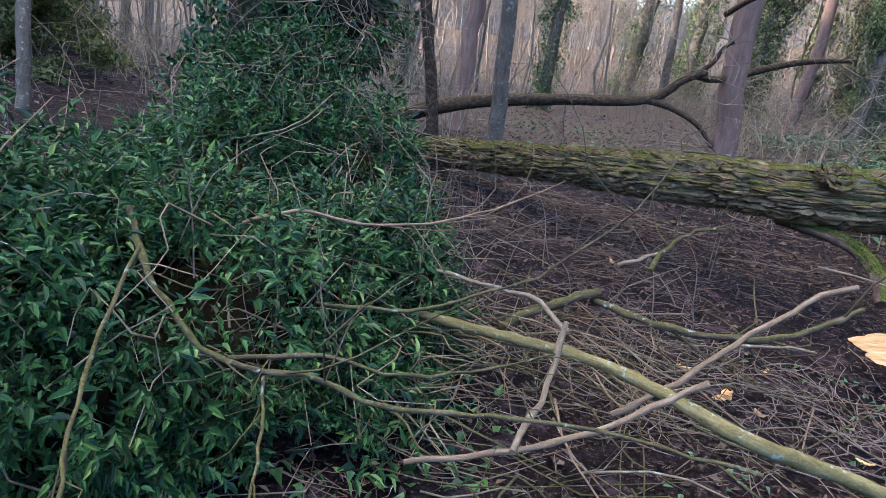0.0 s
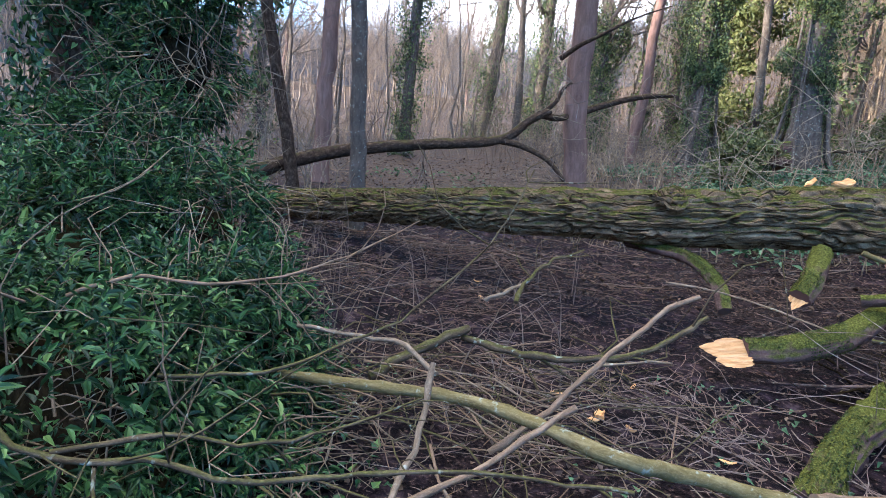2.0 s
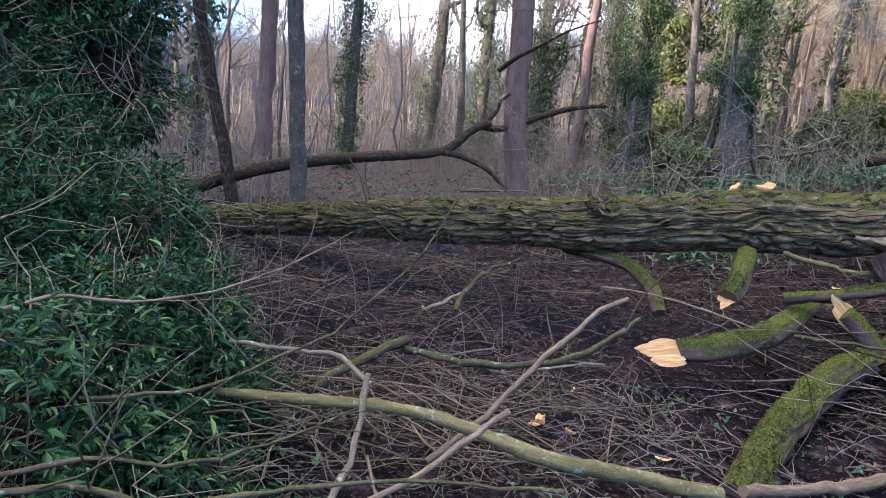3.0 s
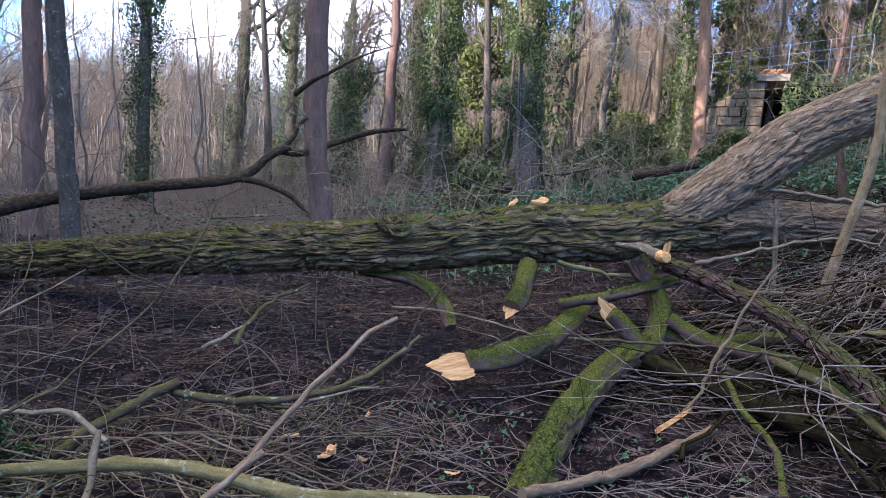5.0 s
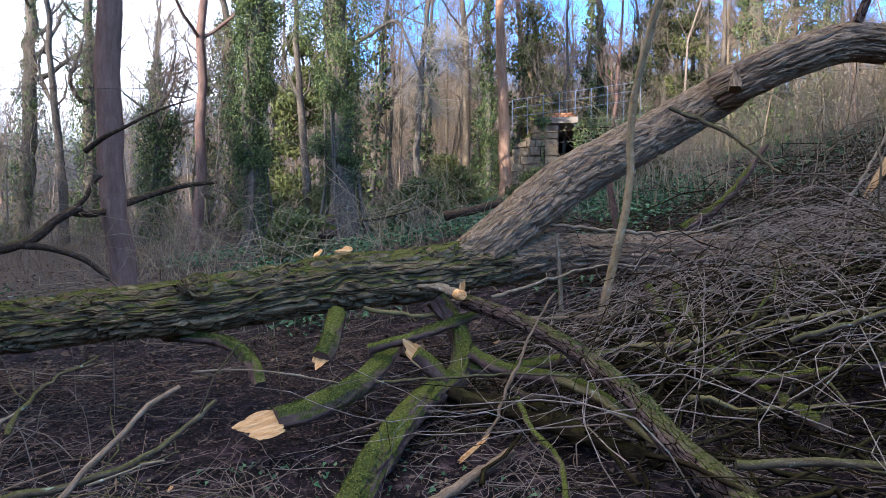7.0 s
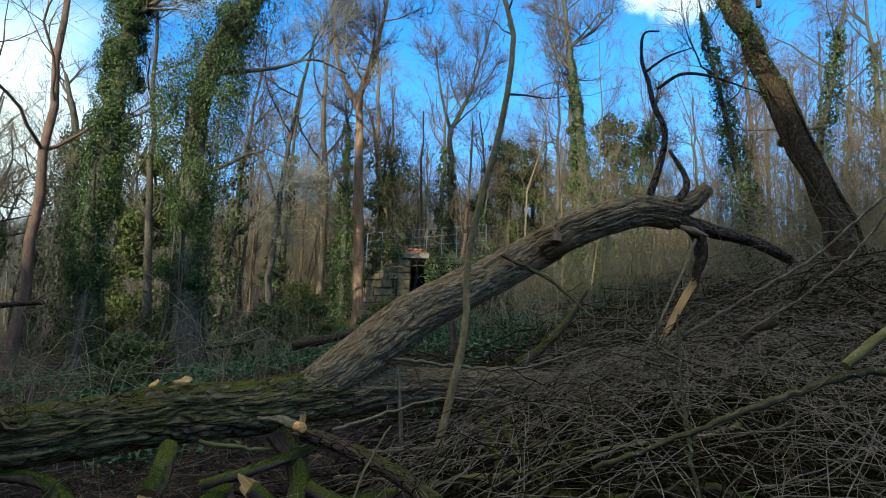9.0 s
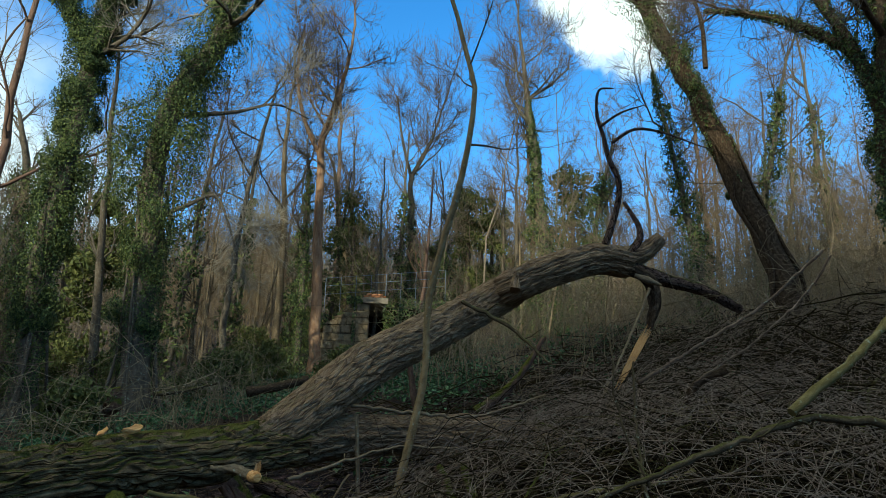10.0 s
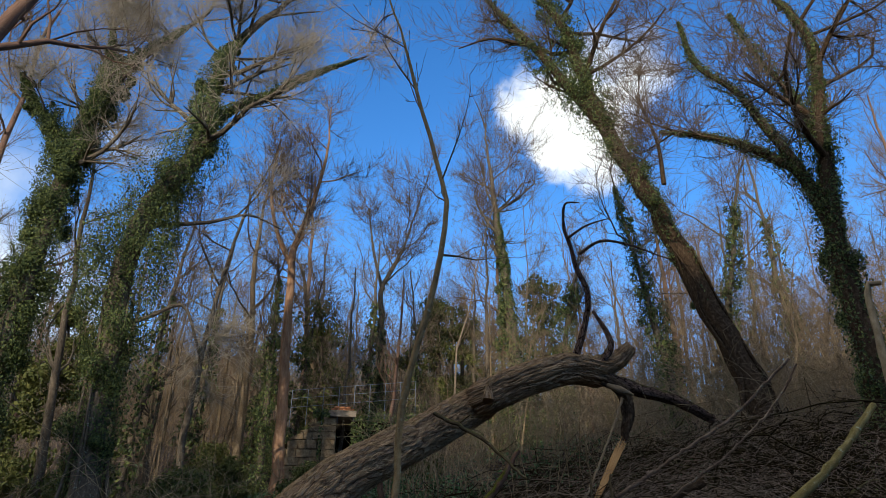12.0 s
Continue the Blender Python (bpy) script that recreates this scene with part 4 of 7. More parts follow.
stick("branch", "thick mossy pole rising through the brush", [(4.84, 0.58, 1.66), (5.10, 0.42, 1.86), (5.36, 0.24, 2.08), (5.62, 0.12, 2.29), (5.93, 0.01, 2.50)], 0.032, 0.024, M_GREENPOLE, 12, 31, 0.01)
stick("branch", "bent pale stem standing in the brush", [(4.65, -0.23, 2.29), (4.77, -0.22, 2.71), (4.88, -0.22, 3.07), (4.88, -0.30, 3.09)], 0.024, 0.019, M_LIGHTTWIG, 10, 32, 0.008)
stick("branch", "dark bare shoot standing before the brush", [(4.36, 1.33, 1.17), (4.40, 1.51, 1.47), (4.46, 1.61, 1.84), (4.61, 1.70, 2.26)], 0.0112, 0.0048, M_DEAD, 6, 33, 0.02, 4)
stick("branch", "dark curved bough arching over the brush", [(3.95, 1.81, 0.97), (4.35, 1.34, 1.22), (4.60, 1.04, 1.39), (4.90, 0.66, 1.58), (5.10, 0.40, 1.63), (5.25, 0.15, 1.60), (5.35, -0.10, 1.52)], 0.014, 0.030, M_DEAD, 8, 34, 0.02, 8)
stick("branch", "broken dark branch with a pale tip", [(6.71, 2.00, 1.72), (6.75, 1.86, 1.94), (6.83, 1.62, 2.06)], 0.0400, 0.0400, M_DARK, 10, 35)
stick("branch", "thin bough leaning from the limb", [(6.25, 4.51, 2.88), (6.48, 3.96, 2.56), (6.53, 3.42, 2.12)], 0.0240, 0.0160, M_DEAD, 8, 36, 0.02, 4)

stick("log", "brown fallen log lying on the bank", [(7.38, 10.87, 1.77), (7.81, 10.57, 1.88), (8.43, 10.36, 2.06)], 0.09, 0.08, M_DARK, 12, 41, 0.01, category="fallen log")
stick("branch", "bare branch lying on the bank", [(5.73, 11.23, 1.68), (6.10, 11.03, 1.74), (6.80, 10.99, 1.92)], 0.04, 0.02, M_DEAD, 8, 42, 0.02, 3)
stick("stump", "upright stem thick with yellow-green moss", [(6.76, 5.65, 1.43), (6.70, 5.72, 1.81), (6.64, 5.75, 2.19)], 0.06, 0.035, M_MOSSY, 14, 43, 0.01, category="tree stump")
stick("mossy_log", "slanting mossy log on the bank", [(7.83, 5.52, 1.54), (8.22, 5.15, 1.97), (8.61, 4.84, 2.68)], 0.085, 0.03, M_MOSSY, 14, 44, 0.01, category="fallen log")
stick("mossy_log", "mossy log half buried in the brush", [(7.24, 4.46, 1.42), (7.69, 3.93, 1.30), (8.06, 3.44, 1.16)], 0.10, 0.07, M_MOSSY, 16, 45, 0.01, category="fallen log")
stick("stump", "low mossy broken stump at the foot of the ivy tree", [(6.31, 14.25, 1.29), (6.26, 14.27, 1.56), (6.29, 14.26, 1.80)], 0.19, 0.12, M_MOSSY, 16, 46, 0.06, category="tree stump")

stick("mossy_pole", "green mossy pole crossing the brushwood", [(3.30, 3.98, 0.60), (3.42, 3.73, 0.51), (3.56, 3.47, 0.49), (3.63, 3.18, 0.50), (3.54, 2.73, 0.45), (3.44, 2.34, 0.40)], 0.058, 0.04, M_MOSSY, 14, 51, 0.01)
stick("mossy_pole", "thin green pole under the plated limb", [(3.53, 3.23, 0.52), (3.51, 2.78, 0.47), (3.35, 2.30, 0.41), (3.29, 2.01, 0.39)], 0.03, 0.022, M_GREENPOLE, 10, 52, 0.01, 3)
stick("branch", "dark hooked branch in the brushwood", [(3.26, 3.45, 0.44), (3.36, 3.34, 0.38), (3.48, 3.24, 0.41), (3.58, 3.25, 0.54)], 0.032, 0.026, M_DARK, 12, 53, 0.01)
stick("branch", "dark mossy branch standing among the rods", [(4.91, 3.63, 1.08), (4.88, 3.46, 0.88), (4.84, 3.32, 0.72), (4.80, 3.16, 0.58)], 0.045, 0.04, M_MOSSY, 12, 54, 0.015)
stick("log", "dark wet log under the bent limb", [(3.13, 4.13, 0.26), (3.34, 3.85, 0.26), (3.47, 3.34, 0.27), (3.48, 2.86, 0.24)], 0.06, 0.05, M_ROT_SHADE, 14, 55, 0.01, category="fallen log")
stick("log", "dark log half hidden by brushwood", [(3.00, 3.93, 0.35), (3.27, 3.46, 0.27), (3.44, 2.86, 0.22), (3.58, 2.37, 0.18)], 0.055, 0.05, M_ROT_SHADE, 14, 56, 0.01, category="fallen log")
stick("branch", "long dark mossy branch crossing the heap", [(4.36, 2.79, 0.60), (4.47, 2.29, 0.60), (4.75, 1.85, 0.73), (5.01, 1.54, 0.79), (5.11, 1.25, 0.72)], 0.035, 0.025, M_MOSSY, 12, 57, 0.02, 5)
stick("branch", "pale long rod at the foot of the heap", [(3.15, 1.60, 0.50), (3.45, 1.33, 0.54), (3.62, 1.02, 0.57), (3.72, 0.78, 0.63)], 0.022, 0.016, M_DEAD, 10, 58, 0.01, 3)
stick("branch", "dark upright shoot in front of the heap", [(4.20, 1.15, 0.44), (4.46, 1.40, 1.04), (4.66, 1.55, 1.57), (4.83, 1.63, 2.00)], 0.016, 0.008, M_DEAD, 7, 59, 0.02, 5)


def plank(name, label, points, w, th, mat, seed):
    """A flat splinter of wood: broad, thin, ragged at its ends."""
    rng = np.random.default_rng(seed)
    t = thing(name, points[0], label, "wood splinter")
    g = Geo()
    a, b = Vector(points[0]), Vector(points[-1])
    d = (b - a).normalized()
    acr = d.cross(Vector(points[1]) if len(points) > 2 else Vector((0.3, 0.8, 0.2))).normalized()
    for k in range(7):
        f = (k / 6 - 0.5) * w
        s, e = rng.uniform(-0.12, 0.06), rng.uniform(-0.1, 0.16)
        p0, p1 = a + acr * f - d * s * (b - a).length, b + acr * f * 0.5 + d * e * (b - a).length
        tube(g, [p0, p0.lerp(p1, 0.3), p0.lerp(p1, 0.7), p1], [w * 0.04, w * 0.11, w * 0.11, w * 0.02], 6)
    hang(part("split_wood", g, mat, None, "", False), t)
    return t


plank("split_plank", "long pale splinter of split wood standing in the brush", [(7.63, 2.75, 2.61), (7.39, 2.86, 2.30), (7.15, 2.94, 1.90)], 0.085, 0.02, M_FRESH, 3)
plank("wood_chip", "orange wood splinter caught in the twigs", [(2.61, 3.11, 0.15), (2.70, 3.07, 0.20), (2.81, 3.08, 0.28)], 0.0280, 0.0080, M_CHIP, 4)
stick("branch", "pale bare rod hanging beside the torn limb", [(7.94, 2.86, 3.14), (7.65, 2.93, 2.66), (6.90, 3.00, 1.77)], 0.0160, 0.0128, M_STICK, 8, 37)


def wood_flake(at, size, turn, seed, label, mat):
    rng = np.random.default_rng(seed)
    bm = bmesh.new()
    ring = []
    for k in range(11):
        a = k * 2 * math.pi / 11
        r = size * rng.uniform(0.6, 1.1)
        ring.append((math.cos(a) * r * 1.5, math.sin(a) * r * 0.6))
    low = [bm.verts.new((x, y, 0.2 * x * x / size)) for x, y in ring]
    top = [bm.verts.new((x * 0.93, y * 0.9, 0.2 * x * x / size + size * 0.22 + rng.uniform(-0.05, 0.08) * size)) for x, y in ring]
    bm.faces.new(low[::-1])
    bm.faces.new(top)
    for i in range(11):
        bm.faces.new((low[i], low[(i + 1) % 11], top[(i + 1) % 11], top[i]))
    ob = part("wood_chip", bm, mat)
    ob.matrix_world = Matrix.Translation(at) @ Euler(turn).to_matrix().to_4x4()
    return tagged(ob, label, "wood chip")


wood_flake((2.43, 5.03, 1.35), 0.045, (0.5, -0.5, 0.4), 1, "orange chip of fresh wood on the mossy trunk", M_CHIP)
wood_flake((2.65, 4.99, 1.37), 0.075, (0.7, -0.3, 0.2), 2, "large orange chip of fresh wood on the mossy trunk", M_CHIP)
for k, (p, s, m) in enumerate([((0.57, 3.69, 0.03), 0.035, M_FRESH), ((0.76, 3.39, 0.04), 0.055, M_CHIP), ((1.33, 3.01, 0.04), 0.03, M_CHIP), ((0.74, 3.35, 0.04), 0.05, M_CHIP), ((0.10, 5.52, 0.03), 0.03, M_FRESH),
                              ((4.50, 5.28, 0.34), 0.05, M_FRESH), ((4.49, 6.68, 0.39), 0.05, M_CHIP), ((0.08, 6.50, 0.03), 0.035, M_FRESH), ((1.04, 3.81, 0.04), 0.025, M_CHIP), ((0.91, 3.26, 0.04), 0.025, M_FRESH)]):
    wood_flake((p[0], p[1], gz(p[0], p[1]) + 0.015), s, (0.2, 0.1, k * 1.3), 10 + k, "chip of fresh wood lying on the soil", m)


# ---- trees ----
TIPS = []


def fan_twigs(geo, lines, count, length, thick, rng, up=0.15, spread=0.6, steps=4):
    """Countless fine last twigs, set along the thin ends of a crown."""
    pick = rng.integers(0, len(lines), count)
    at, axis = np.empty((count, 3)), np.empty((count, 3))
    for k, i in enumerate(pick):
        q = lines[i]
        j = rng.integers(1, len(q))
        f = rng.random()
        at[k], axis[k] = q[j - 1] + (q[j] - q[j - 1]) * f, q[j] - q[j - 1]
    axis /= np.linalg.norm(axis, axis=1)[:, None] + 1e-9
    d = axis + rng.normal(0, spread, (count, 3)) + np.array([0, 0, up])
    d /= np.linalg.norm(d, axis=1)[:, None]
    ln = length * rng.uniform(0.4, 1.3, count)[:, None]
    pts = [at]
    for _ in range(steps - 1):
        d = d + rng.normal(0, 0.22, (count, 3)) + np.array([0, 0, up * 0.6])
        d /= np.linalg.norm(d, axis=1)[:, None]
        pts.append(pts[-1] + d * ln / (steps - 1))
    side = np.cross(d, rng.normal(0, 1, (count, 3)))
    side /= np.linalg.norm(side, axis=1)[:, None] + 1e-9
    over = np.cross(side, d)
    rings = []
    for k, p in enumerate(pts):
        r = thick * (1 - 0.75 * k / (steps - 1))
        rings.append(np.stack([p + r * (math.cos(a) * side + math.sin(a) * over) for a in (0.0, 2.094, 4.189)], 1))
    v = np.stack(rings, 1).reshape(-1, 3)
    f = np.array([[k * 3 + j, k * 3 + (j + 1) % 3, k * 3 + 3 + (j + 1) % 3, k * 3 + 3 + j] for k in range(steps - 1) for j in range(3)])
    geo.add(v, (f[None] + (np.arange(count) * 3 * steps)[:, None, None]).reshape(-1, 4), np.tile(np.repeat(np.linspace(0, 0.6, steps), 3)[:, None], (count, 2)))


def branchlet(limbs, twigs, p, d, r, length, level, rng, up=0.12, spread=0.75, keep=None, droop=0.0):
    """A limb that wanders, thins and forks into finer ones."""
    count = max(3, int(length / (0.5 if level < 2 else 0.4)))
    count = min(count, 12 if level < 2 else 5)
    pts = [np.array(p, float)]
    d = np.array(d, float)
    stepl = length / count
    for i in range(count):
        d = d + rng.normal(0, 0.13 + 0.04 * level, 3) + np.array([0, 0, up - droop])
        d /= np.linalg.norm(d)
        pts.append(pts[-1] + d * stepl)
    pts = np.array(pts)
    tip = 0.45 if level < 2 else 0.25
    radii = np.linspace(r, max(r * tip, 0.004), len(pts))
    tube(limbs if r > 0.02 else twigs, pts, radii, 7 if r > 0.08 else (5 if r > 0.03 else 3), cap=False)
    if level >= 2 or r < 0.008:
        TIPS.append(pts)
    if level >= 3 or r < 0.006:
        return
    kids = {0: 5, 1: 5, 2: 6}[level] if keep is None else keep[level]
    for k in range(kids):
        f = rng.uniform(0.3, 1.0) if k else 1.0
        i = min(int(f * (len(pts) - 1)), len(pts) - 1)
        axis = pts[i] - pts[max(i - 1, 0)]
        axis /= np.linalg.norm(axis) + 1e-9
        nd = axis + rng.normal(0, spread, 3)
        nd /= np.linalg.norm(nd)
        branchlet(limbs, twigs, pts[i], nd, max(radii[i] * rng.uniform(0.45, 0.7), 0.005), length * rng.uniform(0.4, 0.65), level + 1, rng, up, spread, keep, droop)


def ivy_round(geo, pts, reach, count, rng, size, lump=0.5):
    """Ivy leaves all round a stem: close leaves, then tufts that stand out of it."""
    pts = np.asarray(pts, float)
    full = np.asarray(reach, float)
    tufts = max(6, int(len(pts) * 2.6)) if full.max() > 0.32 else 0
    per = max(4, int(count * 0.5 / max(tufts, 1)))
    count = int(count * 0.5) if tufts else count
    for _ in range(tufts):
        u = rng.uniform(0, len(pts) - 1.001)
        c = pts[int(u)] + (pts[int(u) + 1] - pts[int(u)]) * (u - int(u))
        w = np.interp(u, np.linspace(0, len(pts) - 1, len(full)), full)
        if w < 0.03:
            continue
        a = rng.uniform(0, 6.28)
        off = w * rng.uniform(0.3, 0.95)
        c = c + np.array([math.cos(a) * off, math.sin(a) * off, rng.normal(0, 0.3)])
        d = rng.normal(0, 1, (per, 3))
        d /= np.linalg.norm(d, axis=1)[:, None]
        ball = w * rng.uniform(0.25, 0.55) * rng.uniform(0.3, 1.0, per) ** 0.5
        leaves(geo, c + d * ball[:, None] * np.array([1, 1, 1.3]), d, np.full(per, size), rng, "kite")
    s = rng.uniform(0, len(pts) - 1.001, count)
    i = s.astype(int)
    at = pts[i] + (pts[i + 1] - pts[i]) * (s - i)[:, None]
    reach = np.interp(s, np.linspace(0, len(pts) - 1, len(reach)), reach)
    dirs = rng.normal(0, 1, (count, 3)) * np.array([1, 1, 0.35])
    dirs /= np.linalg.norm(dirs, axis=1)[:, None] + 1e-9
    swag = 0.3 + 1.5 * wobble(at * 0.8 + dirs * 1.5, 17) ** 1.6 + 0.35 * (wobble(at * 3.0 + dirs * 2.0, 18) - 0.4)
    rad = reach * swag * rng.uniform(0.55, 1.0, count) ** lump
    leaves(geo, at + dirs * rad[:, None], dirs, np.full(count, size), rng, "kite")


def tree(name, label, points, radii, seed, mat, crown=5, crown_len=4.0, ivy=0, ivy_reach=(0.4, 0.2), ivy_size=0.11, start=0.55, forks=(), category="tree", twig_level=1, up=0.12, ivy_to=1.0, fork_ivy=0.0, dense=(5, 7, 9), twig_mat=None, vines=0, ivy_mat=None, fan=900, fan_len=0.7):
    """A standing tree whose stem follows points; limbs start past a share of its height."""
    rng = np.random.default_rng(seed)
    base = points[0]
    TIPS.clear()
    t = thing(name, (base[0], base[1], base[2]), label, category)
    limbs, twigs = Geo(), Geo()
    below = (base[0], base[1], min(base[2], gz(base[0], base[1])) - 0.25)
    line = [below] + [tuple(q) for q in points]
    count = 26
    p = spline(line, count)
    p[2:] += rng.normal(0, radii[0] * 0.09, (count - 2, 3))
    r = np.interp(np.linspace(0, 1, count), np.linspace(0, 1, len(radii)), radii)
    r[0] *= 1.45
    r[1] *= 1.15
    tube(limbs, p, r, 14 if r[0] > 0.12 else 9, furrows(0.06 * radii[0], seed, 3.0, 2.0), cap=False)
    for k in range(crown):
        f = start + (1 - start) * (k + rng.uniform(0, 1)) / max(crown, 1)
        i = min(int(f * (count - 1)), count - 1)
        a = rng.uniform(0, 2 * math.pi)
        d = np.array([math.cos(a), math.sin(a), rng.uniform(0.15, 0.9)])
        branchlet(limbs, twigs, p[i], d, max(r[i] * rng.uniform(0.3, 0.55), 0.012), crown_len * rng.uniform(0.6, 1.15), twig_level, rng, up, 0.75, dense)
    branchlet(limbs, twigs, p[-1], p[-1] - p[-3] + 1e-3, r[-1], crown_len * 0.9, twig_level, rng, up, 0.75, dense)
    lines = [p]
    for pts, fr, *leafy in forks:
        q = spline(pts, 16)
        tube(limbs, q, np.linspace(fr[0], fr[1], 16), 9, furrows(0.05 * fr[0], seed + 3, 3.0, 2.0), cap=False)
        if not leafy or leafy[0]:
            lines.append(q)
        for k in range(5):
            i = 6 + 2 * k if k < 5 else 15
            i = min(i, 15)
            d = q[i] - q[i - 2]
            d = d / np.linalg.norm(d) + rng.normal(0, 0.6, 3)
            branchlet(limbs, twigs, q[i], d / np.linalg.norm(d), max(fr[1] * 0.6, 0.012), crown_len * rng.uniform(0.4, 0.8), twig_level + (k < 2), rng, up, 0.75, dense)
    hang(part("trunk", limbs, mat), t)
    for k in range(vines):
        a = rng.uniform(0, 6.28)
        g = Geo()
        q = []
        for j in range(7):
            f = j / 6
            i = int(f * 9)
            a += rng.normal(0, 0.35)
            off = r[i] * 0.95 + (0.55 * (1 - f) ** 6) + rng.uniform(0, 0.07)
            q.append(p[i] + np.array([math.cos(a) * off, math.sin(a) * off, 0.05 if j else 0.1]))
        tube(g, spline(q, 24), np.linspace(rng.uniform(0.03, 0.06), 0.02, 24), 7, cap=False)
        hang(part("vine", g, mat, None, "thick bare ivy stem"), t)
    if fan and TIPS:
        fan_twigs(twigs, TIPS, fan, fan_len, 0.004 + 0.00015 * math.hypot(base[0], base[1]), rng, up)
    if twigs.count:
        tagged(hang(part("twig_spray", twigs, twig_mat or M_TWIG, None, "fine bare winter twigs"), t), kind="stuff")
    if ivy:
        g = Geo()
        for j, q in enumerate(lines):
            last = max(4, int(len(q) * ivy_to))
            ivy_round(g, q[:last], ivy_reach if j == 0 else [fork_ivy * 0.5, fork_ivy * 0.35, 0.05], int(ivy if j == 0 else ivy * 0.2 * fork_ivy), rng, ivy_size)
        tagged(hang(part("ivy", g, ivy_mat or M_IVYTREE, None, "dense dark green ivy clothing the stem", False), t), kind="stuff")
    return t


tree("bare_tree", "slender dark leaning tree behind the fallen trunk", [(-2.67, 9.23, 0.35), (-2.79, 9.20, 1.09), (-2.93, 9.16, 1.81), (-3.06, 9.12, 2.53), (-3.20, 9.09, 3.26), (-3.45, 9.2, 5.0), (-3.7, 9.4, 7.0)], [0.10, 0.09, 0.085, 0.08, 0.075, 0.06, 0.04], 201, M_DARK, 4, 2.5)
tree("bare_tree", "straight grey tree standing behind the fallen trunk", [(-1.69, 8.95, 0.50), (-1.76, 8.94, 1.70), (-1.84, 8.93, 3.00), (-1.90, 9.0, 4.86), (-2.05, 9.3, 7.80)], [0.125, 0.11, 0.10, 0.09, 0.06], 202, M_GREY, 5, 3.0)
tree("bare_tree", "brown trunk in the wood", [(-3.56, 14.50, 0.53), (-3.56, 14.51, 2.15), (-3.53, 14.51, 3.96), (-3.48, 14.55, 6.87), (-3.5, 14.6, 9.72)], [0.20, 0.18, 0.17, 0.14, 0.09], 203, M_TRUNK, 6, 3.5)
tree("bare_tree", "tall smooth brown trunk with a dark moss streak", [(1.62, 11.44, 0.74), (1.50, 11.47, 1.96), (1.44, 11.48, 3.18), (1.45, 11.47, 4.40), (1.52, 11.45, 5.62), (1.78, 11.4, 7.60), (2.2, 11.36, 9.60), (2.8, 11.28, 11.4)], [0.215, 0.20, 0.195, 0.19, 0.18, 0.16, 0.13, 0.11], 204, M_TRUNK, 4, 3.0, start=0.8, twig_level=2)
tree("ivy_tree", "tall ivy-clad tree leaning a little", [(5.99, 19.13, 1.19), (5.92, 19.15, 4.87), (6.02, 19.11, 8.00), (6.25, 19.05, 10.78), (6.53, 18.96, 13.07), (6.92, 18.84, 14.75), (7.48, 18.66, 16.29), (8.56, 18.32, 17.96)], [0.36, 0.32, 0.3, 0.27, 0.22, 0.17, 0.12, 0.08], 205, M_GREY, 16, 2.6, ivy=84000, ivy_reach=(0.3, 0.55, 0.8, 0.78, 0.62, 0.52, 0.3, 0.12), ivy_size=0.07, start=0.62, fork_ivy=1.0, twig_mat=M_PALETWIG, dense=(6, 8, 8), fan=6500, fan_len=0.85, vines=5,
     forks=[([(6.28, 19.04, 11.4), (5.67, 19.23, 12.60), (5.04, 19.42, 13.18), (4.55, 19.58, 14.1)], (0.16, 0.05)), ([(6.60, 18.94, 13.4), (6.72, 18.9, 15.2), (6.45, 18.99, 17.0)], (0.10, 0.04))])
tree("ivy_tree", "big forked tree hung with dark ivy above bare roots", [(7.21, 15.50, 1.51), (7.10, 15.55, 3.71), (7.04, 15.58, 5.60), (7.05, 15.58, 7.50), (7.20, 15.49, 9.24), (7.62, 15.29, 10.30), (8.10, 15.07, 11.17), (8.23, 15.01, 13.35), (8.53, 14.87, 15.15), (9.59, 14.38, 17.23)], [0.40, 0.34, 0.32, 0.30, 0.28, 0.26, 0.24, 0.2, 0.14, 0.09], 206, M_GREY, 12, 2.8, dense=(6, 8, 8), twig_mat=M_PALETWIG, vines=11, ivy=84000, ivy_reach=(0.12, 0.45, 0.6, 0.85, 1.25, 0.95, 0.68, 0.52, 0.32, 0.1), ivy_size=0.064, start=0.66, ivy_to=0.95, fork_ivy=0.6, fan=6500, fan_len=0.85,
     forks=[([(8.12, 15.06, 11.55), (8.66, 14.81, 12.90), (9.62, 14.36, 13.86), (10.97, 13.74, 15.26), (12.50, 13.03, 16.58)], (0.13, 0.03)), ([(7.30, 15.44, 8.85), (8.70, 14.79, 9.30), (9.63, 14.36, 9.75), (10.52, 13.95, 9.50)], (0.075, 0.02), 0), ([(9.30, 14.5, 9.6), (9.75, 14.3, 10.35), (9.95, 14.2, 11.0)], (0.03, 0.012), 0), ([(7.10, 15.52, 6.0), (7.80, 15.2, 6.45), (8.43, 14.92, 6.85), (8.82, 14.74, 6.05), (9.10, 14.62, 5.2)], (0.07, 0.02), 0)])
tree("bare_tree", "reddish-brown straight tree by the stone culvert", [(14.72, 18.45, 3.27), (14.68, 18.50, 5.42), (14.60, 18.55, 7.57), (14.55, 18.59, 9.71), (14.52, 18.62, 11.40), (14.95, 18.3, 13.40), (15.25, 18.1, 15.6)], [0.22, 0.2, 0.18, 0.16, 0.14, 0.1, 0.06], 207, M_ORANGE, 9, 3.0, start=0.66, fan=2600, up=0.2,
     forks=[([(14.54, 18.60, 10.6), (13.9, 19.1, 12.3), (13.6, 19.3, 14.2), (13.7, 19.2, 16.2)], (0.1, 0.04))])
